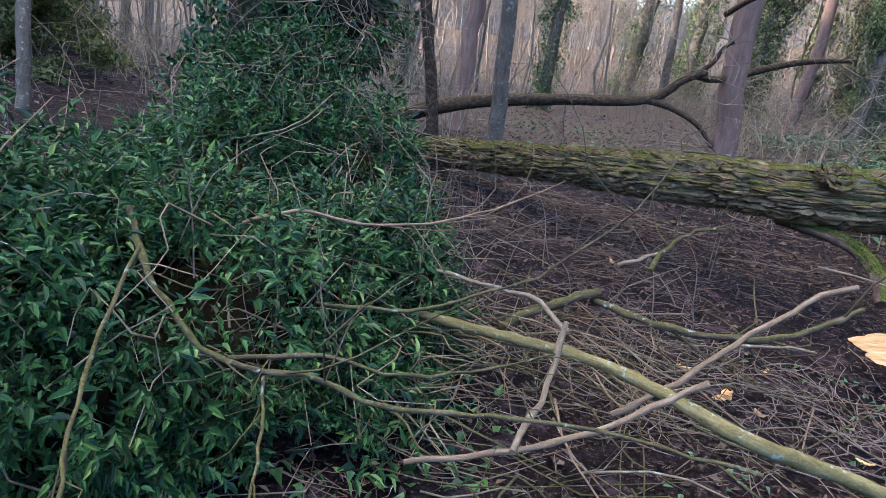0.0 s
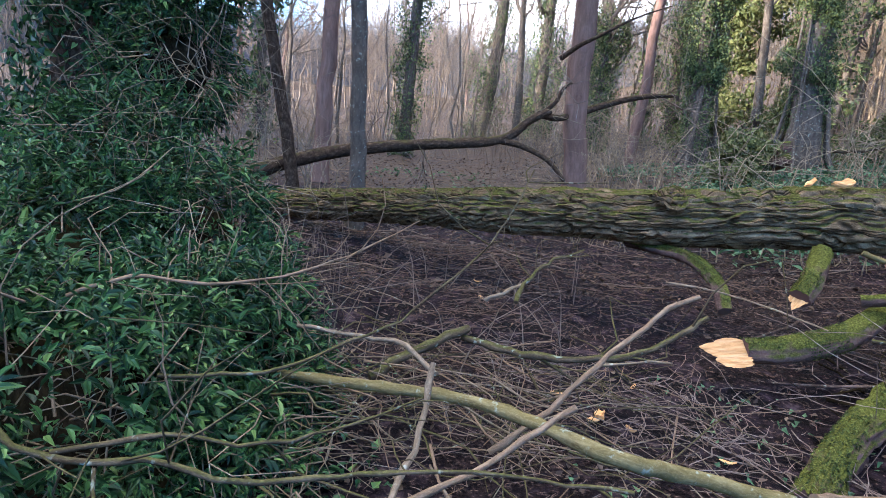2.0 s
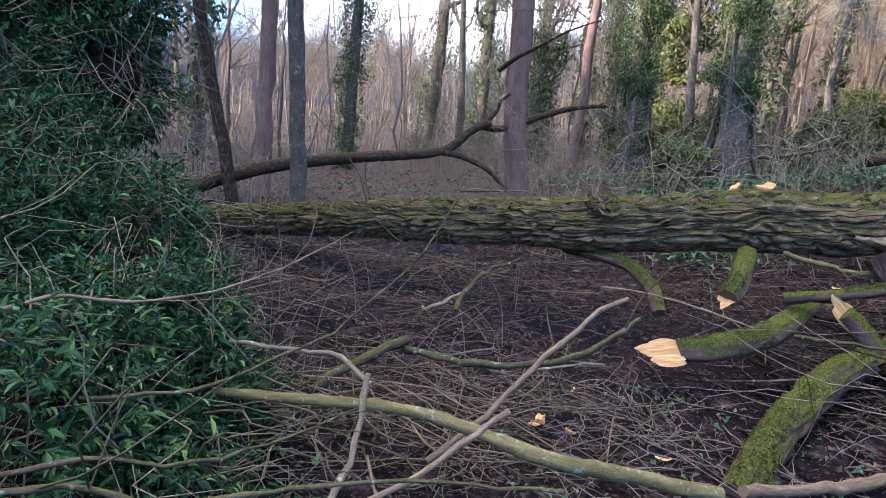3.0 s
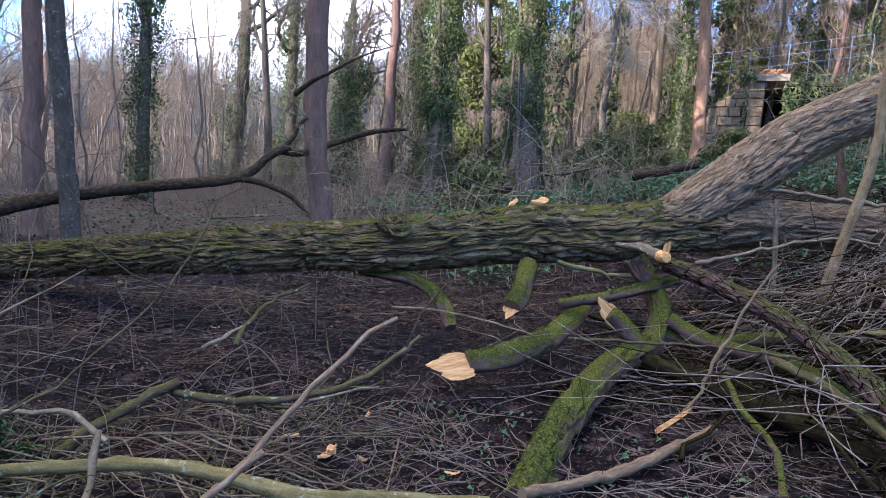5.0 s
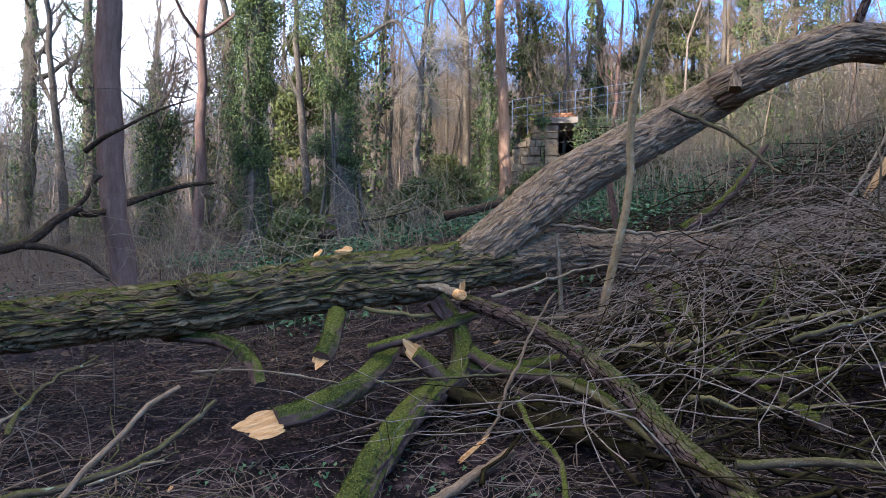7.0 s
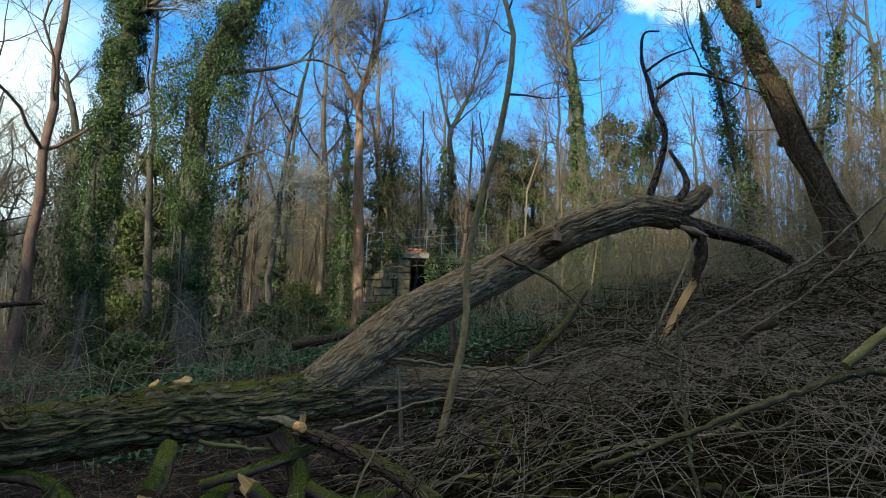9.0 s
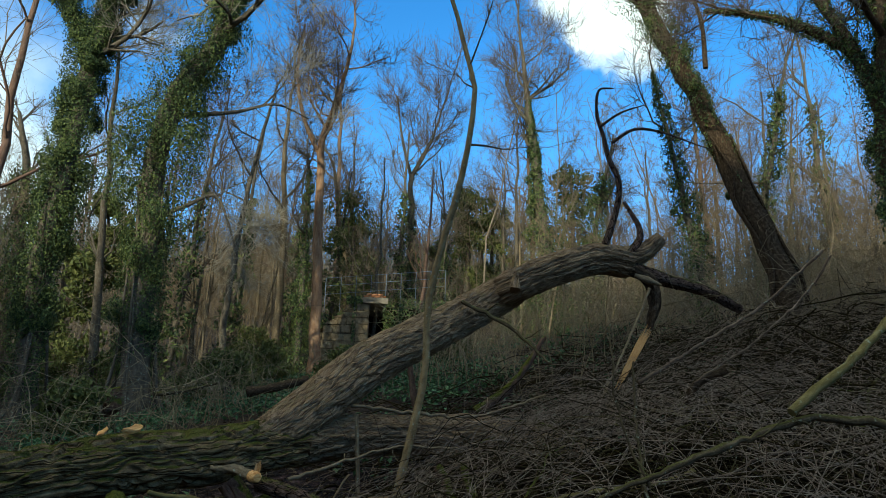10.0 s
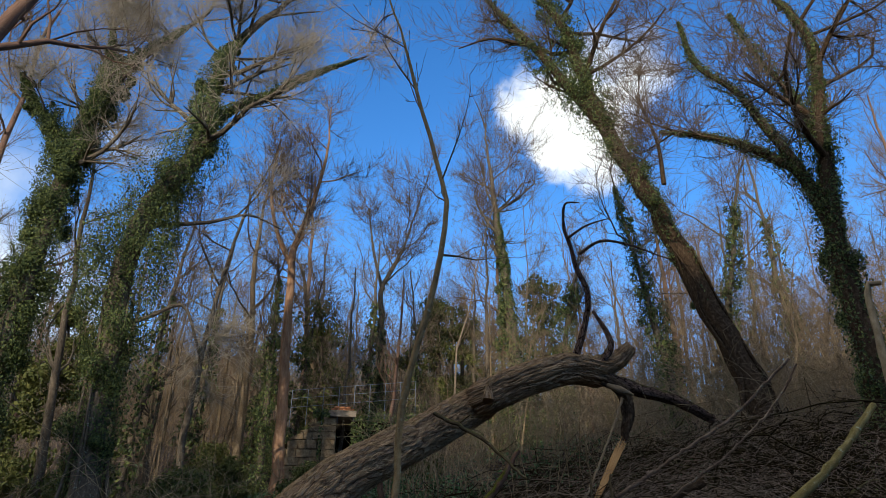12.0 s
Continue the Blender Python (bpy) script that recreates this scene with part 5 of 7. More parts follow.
tree("bare_tree", "thin pale trunk on the bank", [(10.90, 18.06, 2.50), (10.88, 18.07, 4.34), (10.98, 18.02, 6.19), (11.12, 17.93, 8.03), (11.32, 17.80, 9.87), (11.7, 17.6, 12.2)], [0.12, 0.11, 0.1, 0.08, 0.06, 0.04], 208, M_GREY, 6, 2.8, fan=1500)
tree("sapling", "slender crooked sapling standing in the brushwood", [(4.89, 4.19, 0.62), (5.02, 4.13, 1.26), (5.14, 4.06, 1.95), (5.18, 4.05, 2.85), (5.22, 3.68, 4.06), (5.26, 3.57, 4.89), (5.31, 3.72, 5.52), (5.14, 3.95, 6.58), (4.98, 4.12, 7.55), (4.96, 4.37, 8.26)], [0.05, 0.043, 0.039, 0.037, 0.035, 0.032, 0.028, 0.024, 0.018, 0.012], 209, M_SAPLING, 7, 1.1, start=0.5, category="sapling", twig_level=2, fan=70, fan_len=0.4, dense=(3, 3, 3))
tree("ivy_tree", "leaning dark tree with ivy swags high up", [(14.44, 2.91, 4.29), (14.30, 3.61, 6.45), (14.18, 4.18, 8.35), (14.03, 4.92, 10.24), (13.93, 5.41, 11.78), (13.86, 5.76, 13.20), (13.78, 6.14, 14.73), (13.65, 6.74, 16.25)], [0.30, 0.26, 0.24, 0.22, 0.20, 0.18, 0.15, 0.11], 210, M_DARK, 8, 2.6, ivy=26000, ivy_reach=(0.0, 0.06, 0.2, 0.4, 0.55, 0.6, 0.5, 0.3), ivy_size=0.06, dense=(5, 7, 8), start=0.72, fork_ivy=1.1, fan=3200, vines=7,
     forks=[([(13.93, 5.41, 11.5), (13.78, 6.10, 12.74), (13.63, 6.84, 14.18), (13.47, 7.65, 15.54), (13.28, 8.54, 17.04)], (0.16, 0.06)), ([(13.55, 7.2, 14.7), (13.32, 8.38, 15.42), (13.12, 9.5, 15.5)], (0.06, 0.02), 0), ([(14.2, 4.05, 9.3), (14.22, 4.1, 10.6), (14.12, 4.45, 12.0)], (0.06, 0.03), 0)])
tree("ivy_tree", "dark ivy-hung tree with several spreading limbs", [(11.81, 0.50, 4.03), (11.81, 0.57, 5.32), (11.81, 0.58, 6.11), (11.81, 0.52, 7.03), (11.81, 0.45, 8.05), (11.82, 0.24, 9.39), (11.82, 0.31, 10.35), (11.80, 0.65, 11.23)], [0.27, 0.23, 0.20, 0.16, 0.13, 0.11, 0.09, 0.06], 211, M_DARK, 8, 2.4, dense=(5, 7, 8), ivy=30000, ivy_reach=(0.3, 0.36, 0.34, 0.28, 0.22, 0.16, 0.1, 0.05), ivy_size=0.05, start=0.6, fork_ivy=0.6, fan=4200,
     forks=[([(11.80, 0.60, 6.3), (11.80, 0.85, 7.37), (11.78, 1.23, 7.84), (11.76, 1.73, 8.32), (11.73, 2.40, 8.76), (11.69, 3.14, 9.11)], (0.13, 0.04)), ([(11.80, 0.68, 6.7), (11.79, 0.96, 7.75), (11.78, 1.29, 8.59), (11.76, 1.65, 9.51), (11.73, 2.28, 10.42), (11.72, 2.48, 11.63)], (0.11, 0.03)), ([(11.81, 0.44, 7.7), (11.80, 0.74, 9.00), (11.78, 1.15, 10.09), (11.77, 1.5, 11.3)], (0.08, 0.025))])
tree("ivy_tree", "straight bare-topped tree clad in a cone of dark ivy", [(23.98, 14.66, 7.60), (23.87, 14.85, 10.08), (23.75, 15.03, 12.29), (23.64, 15.21, 14.50), (23.53, 15.40, 16.71), (23.4, 15.6, 19.2)], [0.3, 0.27, 0.23, 0.18, 0.12, 0.06], 212, M_GREY, 14, 3.2, dense=(5, 6, 6), ivy=17000, ivy_reach=(1.25, 1.15, 0.75, 0.45, 0.2, 0.05), ivy_size=0.105, start=0.62, ivy_to=0.85, fan=2800, fan_len=1.0, up=0.2)
tree("ivy_tree", "thin leaning stem wrapped in ivy", [(17.65, 5.70, 5.32), (17.60, 5.88, 6.57), (17.54, 6.06, 7.74), (17.48, 6.25, 8.90), (17.42, 6.43, 10.07), (17.35, 6.6, 11.4)], [0.12, 0.11, 0.1, 0.08, 0.06, 0.03], 213, M_GREY, 6, 2.2, dense=(5, 5, 6), ivy=6200, ivy_reach=(0.36, 0.4, 0.42, 0.32, 0.22, 0.06), ivy_size=0.081, fan=1200)
tree("ivy_tree", "small forked tree wrapped in ivy above the culvert", [(21.90, 20.86, 6.52), (21.88, 20.88, 8.01), (21.86, 20.90, 9.51), (21.84, 20.92, 11.00), (21.82, 20.94, 12.49), (22.5, 20.3, 14.6), (22.9, 19.9, 16.6)], [0.2, 0.19, 0.17, 0.15, 0.12, 0.07, 0.04], 214, M_GREY, 9, 3.0, dense=(5, 6, 6), ivy=7500, ivy_reach=(0.45, 0.45, 0.5, 0.5, 0.35, 0.1, 0.05), ivy_size=0.099, start=0.66, ivy_to=0.75, fan=2400, fan_len=0.9, up=0.25,
     forks=[([(21.82, 20.94, 12.3), (21.4, 21.3, 14.4), (21.2, 21.6, 16.8)], (0.09, 0.03), 0)])
tree("ivy_tree", "slim ivy-wrapped stem behind the brown tree", [(15.78, 20.90, 4.32), (15.76, 20.91, 6.00), (15.74, 20.92, 7.67), (15.72, 20.94, 9.35), (15.70, 20.95, 11.03)], [0.14, 0.13, 0.12, 0.1, 0.07], 215, M_GREY, 4, 2.0, dense=(5, 5, 6), ivy=6500, ivy_reach=(0.7, 0.5, 0.32, 0.32, 0.2), ivy_size=0.093)
tree("ivy_tree", "ivy-covered tree on the skyline", [(22.44, 5.21, 8.25), (22.28, 4.70, 10.33), (22.24, 4.37, 12.15)], [0.14, 0.11, 0.06], 216, M_GREY, 5, 2.4, dense=(5, 5, 6), ivy=4800, ivy_reach=(0.45, 0.5, 0.25), ivy_size=0.093)
tree("ivy_tree", "ivy-covered forked tree on the skyline", [(25.81, 13.28, 8.47), (25.47, 12.81, 10.40), (25.21, 12.28, 11.82)], [0.16, 0.13, 0.08], 217, M_GREY, 4, 2.0, dense=(5, 5, 6), ivy=5200, ivy_reach=(0.6, 0.7, 0.5), ivy_size=0.105)
tree("ivy_tree", "blue-shadowed ivy-clad tree in the valley", [(9.04, 32.82, 1.32), (8.76, 32.53, 6.40), (8.54, 32.48, 11.55)], [0.3, 0.26, 0.18], 218, M_GREY, 4, 3.0, dense=(5, 5, 6), ivy=10000, ivy_reach=(1.0, 1.1, 0.6), ivy_size=0.124)
tree("ivy_tree", "tall ivy column in the valley", [(2.97, 37.86, 0.94), (2.90, 37.56, 6.40), (2.91, 37.30, 12.50)], [0.35, 0.3, 0.2], 219, M_GREY, 5, 4.0, dense=(5, 5, 6), ivy=11000, ivy_reach=(1.0, 1.2, 0.8), ivy_size=0.124)
tree("ivy_tree", "ivy-clad forked tree in the valley", [(-0.15, 39.95, 0.75), (0.31, 39.67, 6.38), (0.46, 39.86, 11.00), (0.55, 40.55, 15.73)], [0.42, 0.38, 0.3, 0.2], 220, M_GREY, 6, 5.0, dense=(5, 5, 6), ivy=9000, ivy_reach=(1.3, 1.4, 0.4, 0.1), ivy_size=0.124)
tree("ivy_tree", "ivy-clad tree beside the track", [(-3.05, 25.73, 0.69), (-2.99, 25.60, 4.33), (-2.94, 25.66, 7.14), (-2.91, 26.14, 10.95)], [0.24, 0.22, 0.2, 0.14], 221, M_GREY, 5, 4.0, dense=(5, 5, 6), ivy=9000, ivy_reach=(0.6, 0.75, 0.7, 0.4), ivy_size=0.099)
tree("ivy_tree", "low ivy-smothered tree in the valley", [(4.84, 29.61, 1.19), (4.87, 29.52, 3.92), (4.87, 29.23, 6.31)], [0.2, 0.16, 0.1], 222, M_GREY, 5, 3.0, dense=(5, 5, 6), ivy=9000, ivy_reach=(0.6, 0.9, 0.9), ivy_size=0.112)
tree("ivy_tree", "massive ivy-smothered trunk behind the fallen ivy", [(-2.99, 4.59, 0.48), (-2.97, 4.72, 1.37), (-2.96, 4.81, 2.17), (-3.09, 5.09, 3.19), (-3.44, 5.77, 4.84)], [0.3, 0.27, 0.25, 0.22, 0.18], 223, M_DARK, 6, 3.0, ivy=16000, ivy_reach=(0.6, 0.55, 0.62, 0.8, 0.8), ivy_size=0.07, start=0.7, ivy_mat=M_IVY)
tree("bare_tree", "dark slim trunk at the wood's edge", [(-6.55, 5.87, -0.39), (-6.63, 6.01, 0.49), (-6.80, 6.22, 1.40), (-7.84, 7.35, 3.98)], [0.085, 0.08, 0.075, 0.05], 224, M_GREY, 4, 2.5, dense=(5, 5, 6))
tree("bare_tree", "pale-limbed tree above the culvert", [(18.99, 27.19, 6.85), (18.60, 26.66, 10.06), (18.06, 26.40, 13.43), (18.24, 26.58, 16.74)], [0.2, 0.18, 0.14, 0.08], 225, M_STICK, 8, 3.6, dense=(5, 5, 6), start=0.45)
tree("bare_tree", "thin bare tree above the culvert", [(22.93, 26.52, 7.93), (21.98, 26.49, 10.78), (21.09, 26.08, 13.64)], [0.16, 0.13, 0.08], 226, M_STICK, 6, 3.0, dense=(5, 5, 6), start=0.4)


def arched_trunk():
    t = thing("fallen_branch", (-3.35, 8.90, 0.44), "long bare fallen trunk arching behind the mossy log", "fallen tree")
    g = Geo()
    stem(g, [(-3.69, 8.53, 0.29), (-3.32, 9.13, 0.49), (-2.66, 9.58, 0.76), (-1.99, 9.95, 0.95), (-0.92, 10.32, 1.13), (0.23, 10.56, 1.31), (0.70, 10.64, 1.67), (1.00, 10.71, 1.85)], [0.12, 0.115, 0.105, 0.1, 0.09, 0.085, 0.07, 0.055], 140, 18, furrows(0.012, 301, 4, 3))
    stem(g, [(0.87, 10.72, 1.78), (1.06, 10.70, 1.99), (1.14, 10.68, 2.19), (1.27, 10.66, 2.31)], [0.045, 0.035, 0.03, 0.02], 24, 9)
    stem(g, [(0.23, 10.56, 1.31), (0.60, 10.54, 1.25), (1.02, 10.50, 1.08), (1.33, 10.45, 0.78)], [0.06, 0.045, 0.04, 0.03], 30, 9)
    stem(g, [(0.83, 10.73, 1.77), (1.26, 11.29, 1.77), (1.98, 11.78, 2.05), (2.53, 11.67, 2.24), (3.12, 11.52, 2.33)], [0.06, 0.055, 0.06, 0.05, 0.03], 40, 9)
    stem(g, [(1.07, 10.87, 2.68), (1.30, 10.63, 2.87), (1.51, 10.29, 2.98), (1.99, 10.18, 3.27), (2.47, 10.05, 3.47)], [0.045, 0.035, 0.025, 0.015, 0.008], 40, 8)
    hang(part("stem", g, M_DARK), t)
    rng = np.random.default_rng(31)
    g = Geo()
    for q in ([(1.27, 10.66, 2.31), (2.90, 11.58, 2.29), (1.33, 10.45, 0.78), (-0.92, 10.32, 1.13)]):
        for _ in range(3):
            branchlet(g, g, q, rng.normal(0, 1, 3), 0.012, 1.3, 2, rng, 0.03)
    tagged(hang(part("twig_spray", g, M_TWIG), t), kind="stuff")


arched_trunk()


# ---- the stone culvert and its railing on the bank ----
def frame_box(geo, o, r, b, x0, x1, y0, y1, z0, z1, bevel=0.0):
    c = []
    for z in (z0, z1):
        for x, y in ((x0, y0), (x1, y0), (x1, y1), (x0, y1)):
            p = o + r * x + b * y
            c.append((p.x, p.y, o.z + z))
    geo.add(c, [[3, 2, 1, 0], [4, 5, 6, 7], [0, 1, 5, 4], [1, 2, 6, 5], [2, 3, 7, 6], [3, 0, 4, 7]])


def block_mesh(w, d, h, seed):
    """One rough-faced stone with rounded edges, standing on its base."""
    rng = np.random.default_rng(seed)
    bm = bmesh.new()
    bmesh.ops.create_cube(bm, size=1.0)
    for v in bm.verts:
        v.co = Vector((v.co.x * w, v.co.y * d, v.co.z * h)) + Vector(rng.normal(0, 0.012, 3))
    bmesh.ops.bevel(bm, geom=bm.edges[:], offset=0.025, segments=1, affect="EDGES")
    mesh = bpy.data.meshes.new("stone")
    bm.to_mesh(mesh)
    bm.free()
    mesh.materials.append(M_STONE)
    return mesh


def culvert():
    o = Vector((18.19, 19.40, 3.71))
    view = Vector((o.x, o.y, 0)).normalized()
    r = Vector((view.y, -view.x, 0))
    b = view
    t = thing("stone_culvert", o, "old sandstone abutment with a dark doorway under a concrete lintel", "culvert")
    top = 1.90
    g = Geo()
    frame_box(g, o, r, b, -0.62, -0.10, 0.34, 4.5, -2.0, top)
    frame_box(g, o, r, b, 0.62, 3.2, 0.5, 4.5, -2.0, top - 0.1)
    frame_box(g, o, r, b, -0.10, 0.62, 4.2, 4.5, -2.0, top)
    wing = []
    for y in (0.34, 0.9):
        for x, z in ((-2.15, -2.0), (-0.62, -2.0), (-0.62, top - 0.22), (-2.15, 0.75)):
            p = o + r * x + b * y
            wing.append((p.x, p.y, o.z + z))
    g.add(wing, [[3, 2, 1, 0], [4, 5, 6, 7], [0, 1, 5, 4], [1, 2, 6, 5], [2, 3, 7, 6], [3, 0, 4, 7]])
    hang(part("core_wall", g, M_ROT_SHADE, None, "dark core wall behind the stones", False), t)
    g = Geo()
    frame_box(g, o, r, b, -0.42, 0.68, -0.12, 4.4, top, top + 0.24)
    lintel = hang(part("lintel", g, M_CONCRETE, None, "pale concrete lintel", False), t)
    rng = np.random.default_rng(8)

    def stone(x0, x1, y0, y1, z0, za, zb):
        """One rough stone between x0 and x1 whose top runs from za to zb."""
        bm = bmesh.new()
        jit = lambda: rng.normal(0, 0.012)
        lo = [bm.verts.new(tuple(o + r * (x + jit()) + b * (y + jit()) + Vector((0, 0, z0 + jit())))) for x, y in ((x0, y0), (x1, y0), (x1, y1), (x0, y1))]
        hi = [bm.verts.new(tuple(o + r * (x + jit()) + b * (y + jit()) + Vector((0, 0, z + jit())))) for x, y, z in ((x0, y0, za), (x1, y0, zb), (x1, y1, zb), (x0, y1, za))]
        bm.faces.new(lo[::-1])
        bm.faces.new(hi)
        for k in range(4):
            bm.faces.new((lo[k], lo[(k + 1) % 4], hi[(k + 1) % 4], hi[k]))
        bmesh.ops.bevel(bm, geom=bm.edges[:], offset=0.014, segments=1, affect="EDGES")
        hang(part("stone", bm, M_STONE), t)

    slope = lambda x: top - 0.14 + (x + 0.62) * 0.64
    z = -1.6
    while z < top:
        h = rng.uniform(0.26, 0.36)
        x = -2.15 - rng.uniform(0, 0.25)
        while x < -0.64:
            w = min(rng.uniform(0.3, 0.58), -0.60 - x)
            if w < 0.14:
                break
            za, zb = min(z + h, slope(x)), min(z + h, slope(x + w))
            za, zb = max(za, z + 0.03), max(zb, z + 0.03)
            if max(za, zb) - z > 0.1 and x > -2.3:
                proud = rng.uniform(-0.03, 0.03)
                stone(x + 0.008, x + w - 0.008, 0.04 + proud, 0.4, z + 0.008, za - 0.008, zb - 0.008)
            x += w
        if z + h * 0.6 < top:
            ze = min(z + h, top)
            stone(-0.60, -0.10 + rng.uniform(-0.02, 0.02), -0.06, 0.45, z + 0.008, ze - 0.008, ze - 0.008)
            stone(-0.50, -0.09 + rng.uniform(-0.02, 0.02), 0.46, 1.2, z + 0.008, ze - 0.008, ze - 0.008)
        z += h
    brick = block_mesh(0.22, 0.11, 0.075, 9)
    brick.materials.clear()
    brick.materials.append(M_BRICK)
    for row in range(2):
        for k in range(4 - row):
            s = new("brick", brick)
            p = o + r * (-0.22 + k * 0.235 + row * 0.1) + b * (0.0 + 0.02 * rng.normal())
            s.matrix_world = Matrix.Translation((p.x, p.y, o.z + top + 0.24 + 0.04 + row * 0.08)) @ Matrix.Rotation(math.atan2(r.y, r.x) + rng.normal(0, 0.06), 4, "Z")
            under(s, lintel)
    g = Geo()
    rr = np.random.default_rng(4)
    for x0, x1, z0, z1, cnt in ((0.5, 1.3, 0.2, 1.9, 420), (1.1, 3.2, 1.2, 2.1, 380), (-1.0, -0.35, 1.85, 2.15, 190), (-0.75, -0.6, 0.2, 1.8, 60)):
        at = np.array([o]) + rr.uniform(x0, x1, cnt)[:, None] * np.array(r) + rr.uniform(-0.3, 0.1, cnt)[:, None] * np.array(b) + rr.uniform(z0, z1, cnt)[:, None] * np.array([0, 0, 1.0])
        leaves(g, at, -np.tile(np.array(b), (cnt, 1)), np.full(cnt, 0.12), rr, "kite")
    tagged(hang(part("ivy", g, M_IVYTREE, None, "ivy trailing over the doorway", False), t), kind="stuff")


culvert()


def railing():
    a, c = Vector((16.80, 20.71, 5.86)), Vector((20.41, 17.32, 6.42))
    t = thing("railing", a, "galvanised tube railing with three rails above the culvert", "railing")
    posts = 9
    for k in range(posts):
        p = a.lerp(c, k / (posts - 1))
        g = Geo()
        tube(g, [p - Vector((0, 0, 0.7)), p, p + Vector((0, 0, 0.73))], 0.014, 8)
        hang(part("post", g, M_RAIL), t)
    for h in (0.05, 0.40, 0.73):
        g = Geo()
        tube(g, [a + Vector((0, 0, h)), a.lerp(c, 0.5) + Vector((0, 0, h)), c + Vector((0, 0, h))], 0.0095, 8)
        hang(part("rail", g, M_RAIL), t)


railing()


# ---- the fallen, ivy-smothered crown ----
MOUNDS = [((-1.55, 2.15, 0.20), 0.80), ((-1.80, 1.63, 0.27), 0.70), ((-1.27, 2.73, 0.28), 0.60), ((-1.62, 3.56, 0.66), 0.54), ((-2.07, 3.12, 0.50), 0.72), ((-2.20, 2.02, 0.36), 0.60), ((-1.01, 2.30, 0.01), 0.44), ((-2.30, 3.87, 0.95), 0.56), ((-1.10, 3.06, 0.36), 0.36), ((-2.20, 1.45, 0.28), 0.8), ((-2.22, 4.52, 1.70), 0.46), ((-2.26, 4.62, 2.35), 0.48), ((-2.34, 4.75, 3.0), 0.50)]


def ivy_mound():
    rng = np.random.default_rng(71)
    t = thing("ivy_heap", (MOUNDS[0][0][0], MOUNDS[0][0][1], 0), "heap of glossy green ivy and thin stems fallen with the tree", "ivy heap")
    g = Geo()
    cen = np.array([m[0] for m in MOUNDS])
    rad = np.array([m[1] for m in MOUNDS])
    for c, r in MOUNDS:
        n = int(3900 * r * r / 0.6)
        d = rng.normal(0, 1, (n, 3))
        d /= np.linalg.norm(d, axis=1)[:, None]
        lump = 0.72 + 0.55 * wobble(d * 2.6 + np.array(c), 5)
        q = np.array(c) + d * (r * lump * rng.uniform(0.55, 1.0, n) ** 0.6)[:, None]
        inside = np.zeros(n, bool)
        for c2, r2 in zip(cen, rad):
            inside |= np.linalg.norm(q - c2, axis=1) < r2 * 0.58
        bare = wobble(q * 2.2, 9) < 0.3
        ok = ~inside & ~bare & (q[:, 2] > ground_z(q[:, 0], q[:, 1]) + 0.02) & (np.hypot(q[:, 0], q[:, 1]) > 1.5)
        k = int(ok.sum())
        big = rng.uniform(0.028, 0.056, k)
        shoots(g, q[ok], d[ok], rng.uniform(0.05, 0.15, k), 7, big, rng, 0.2)
    q = np.stack([rng.uniform(-2.2, 0.1, 500), rng.uniform(1.5, 3.4, 500), np.zeros(500)], 1)
    q[:, 2] = ground_z(q[:, 0], q[:, 1]) + 0.03
    q = q[(wobble(q * 1.5, 12) > 0.45) & (q[:, 0] < 0.15 - 0.35 * (q[:, 1] - 1.5))]
    leaves(g, q, np.tile([0, 0, 1.0], (len(q), 1)), np.full(len(q), 0.06), rng)
    tagged(hang(part("ivy_leaves", g, M_IVY, None, "glossy dark and mid green ivy leaves", False), t), kind="stuff")
    g = Geo()
    for _ in range(1700):
        k = rng.integers(len(MOUNDS))
        c, r = cen[k], rad[k]
        d = rng.normal(0, 1, 3)
        d /= np.linalg.norm(d)
        a = c + d * r * rng.uniform(0.6, 0.98)
        e = np.cross(d, rng.normal(0, 1, 3))
        e = e / np.linalg.norm(e) + d * rng.uniform(-0.1, 0.55)
        ln = rng.uniform(0.25, 0.8)
        q = spline([a, a + e * ln * 0.35 + rng.normal(0, 0.07, 3), a + e * ln * 0.7 + rng.normal(0, 0.09, 3), a + e * ln + rng.normal(0, 0.09, 3) - np.array([0, 0, 0.1])], 8)
        q = q[q[:, 2] > 0.02]
        if len(q) > 3 and np.hypot(q[:, 0], q[:, 1]).min() > 1.5:
            tube(g, q, np.linspace(rng.uniform(0.002, 0.0055), 0.0015, len(q)), 4, cap=False)
    # a solid dark core in each mound, painted shade between the leaves
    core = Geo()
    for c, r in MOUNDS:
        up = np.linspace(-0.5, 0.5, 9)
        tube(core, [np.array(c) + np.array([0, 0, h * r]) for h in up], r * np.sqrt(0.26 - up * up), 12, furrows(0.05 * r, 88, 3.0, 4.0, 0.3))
    hang(part("dark_inside", core, M_ROT_SHADE, None, "dark core that stands for the shade inside the heap"), t)
    tagged(hang(part("stem_tangle", g, M_STICK, None, "thin pale bare ivy stems"), t), kind="stuff")


ivy_mound()


# ---- brushwood ----
def heap_z(x, y):
    """The top of the brush heap over the ground."""
    d = np.hypot((x - 6.4) / 3.9, (y - 1.9) / 3.4)
    far = np.hypot((x - 11.5) / 4.5, (y - 1.5) / 5.0)
    return ground_z(x, y) + np.maximum(0.85 * np.clip(1 - d * d, 0, 1), 0.8 * np.clip(1 - far * far, 0, 1)) + 0.06


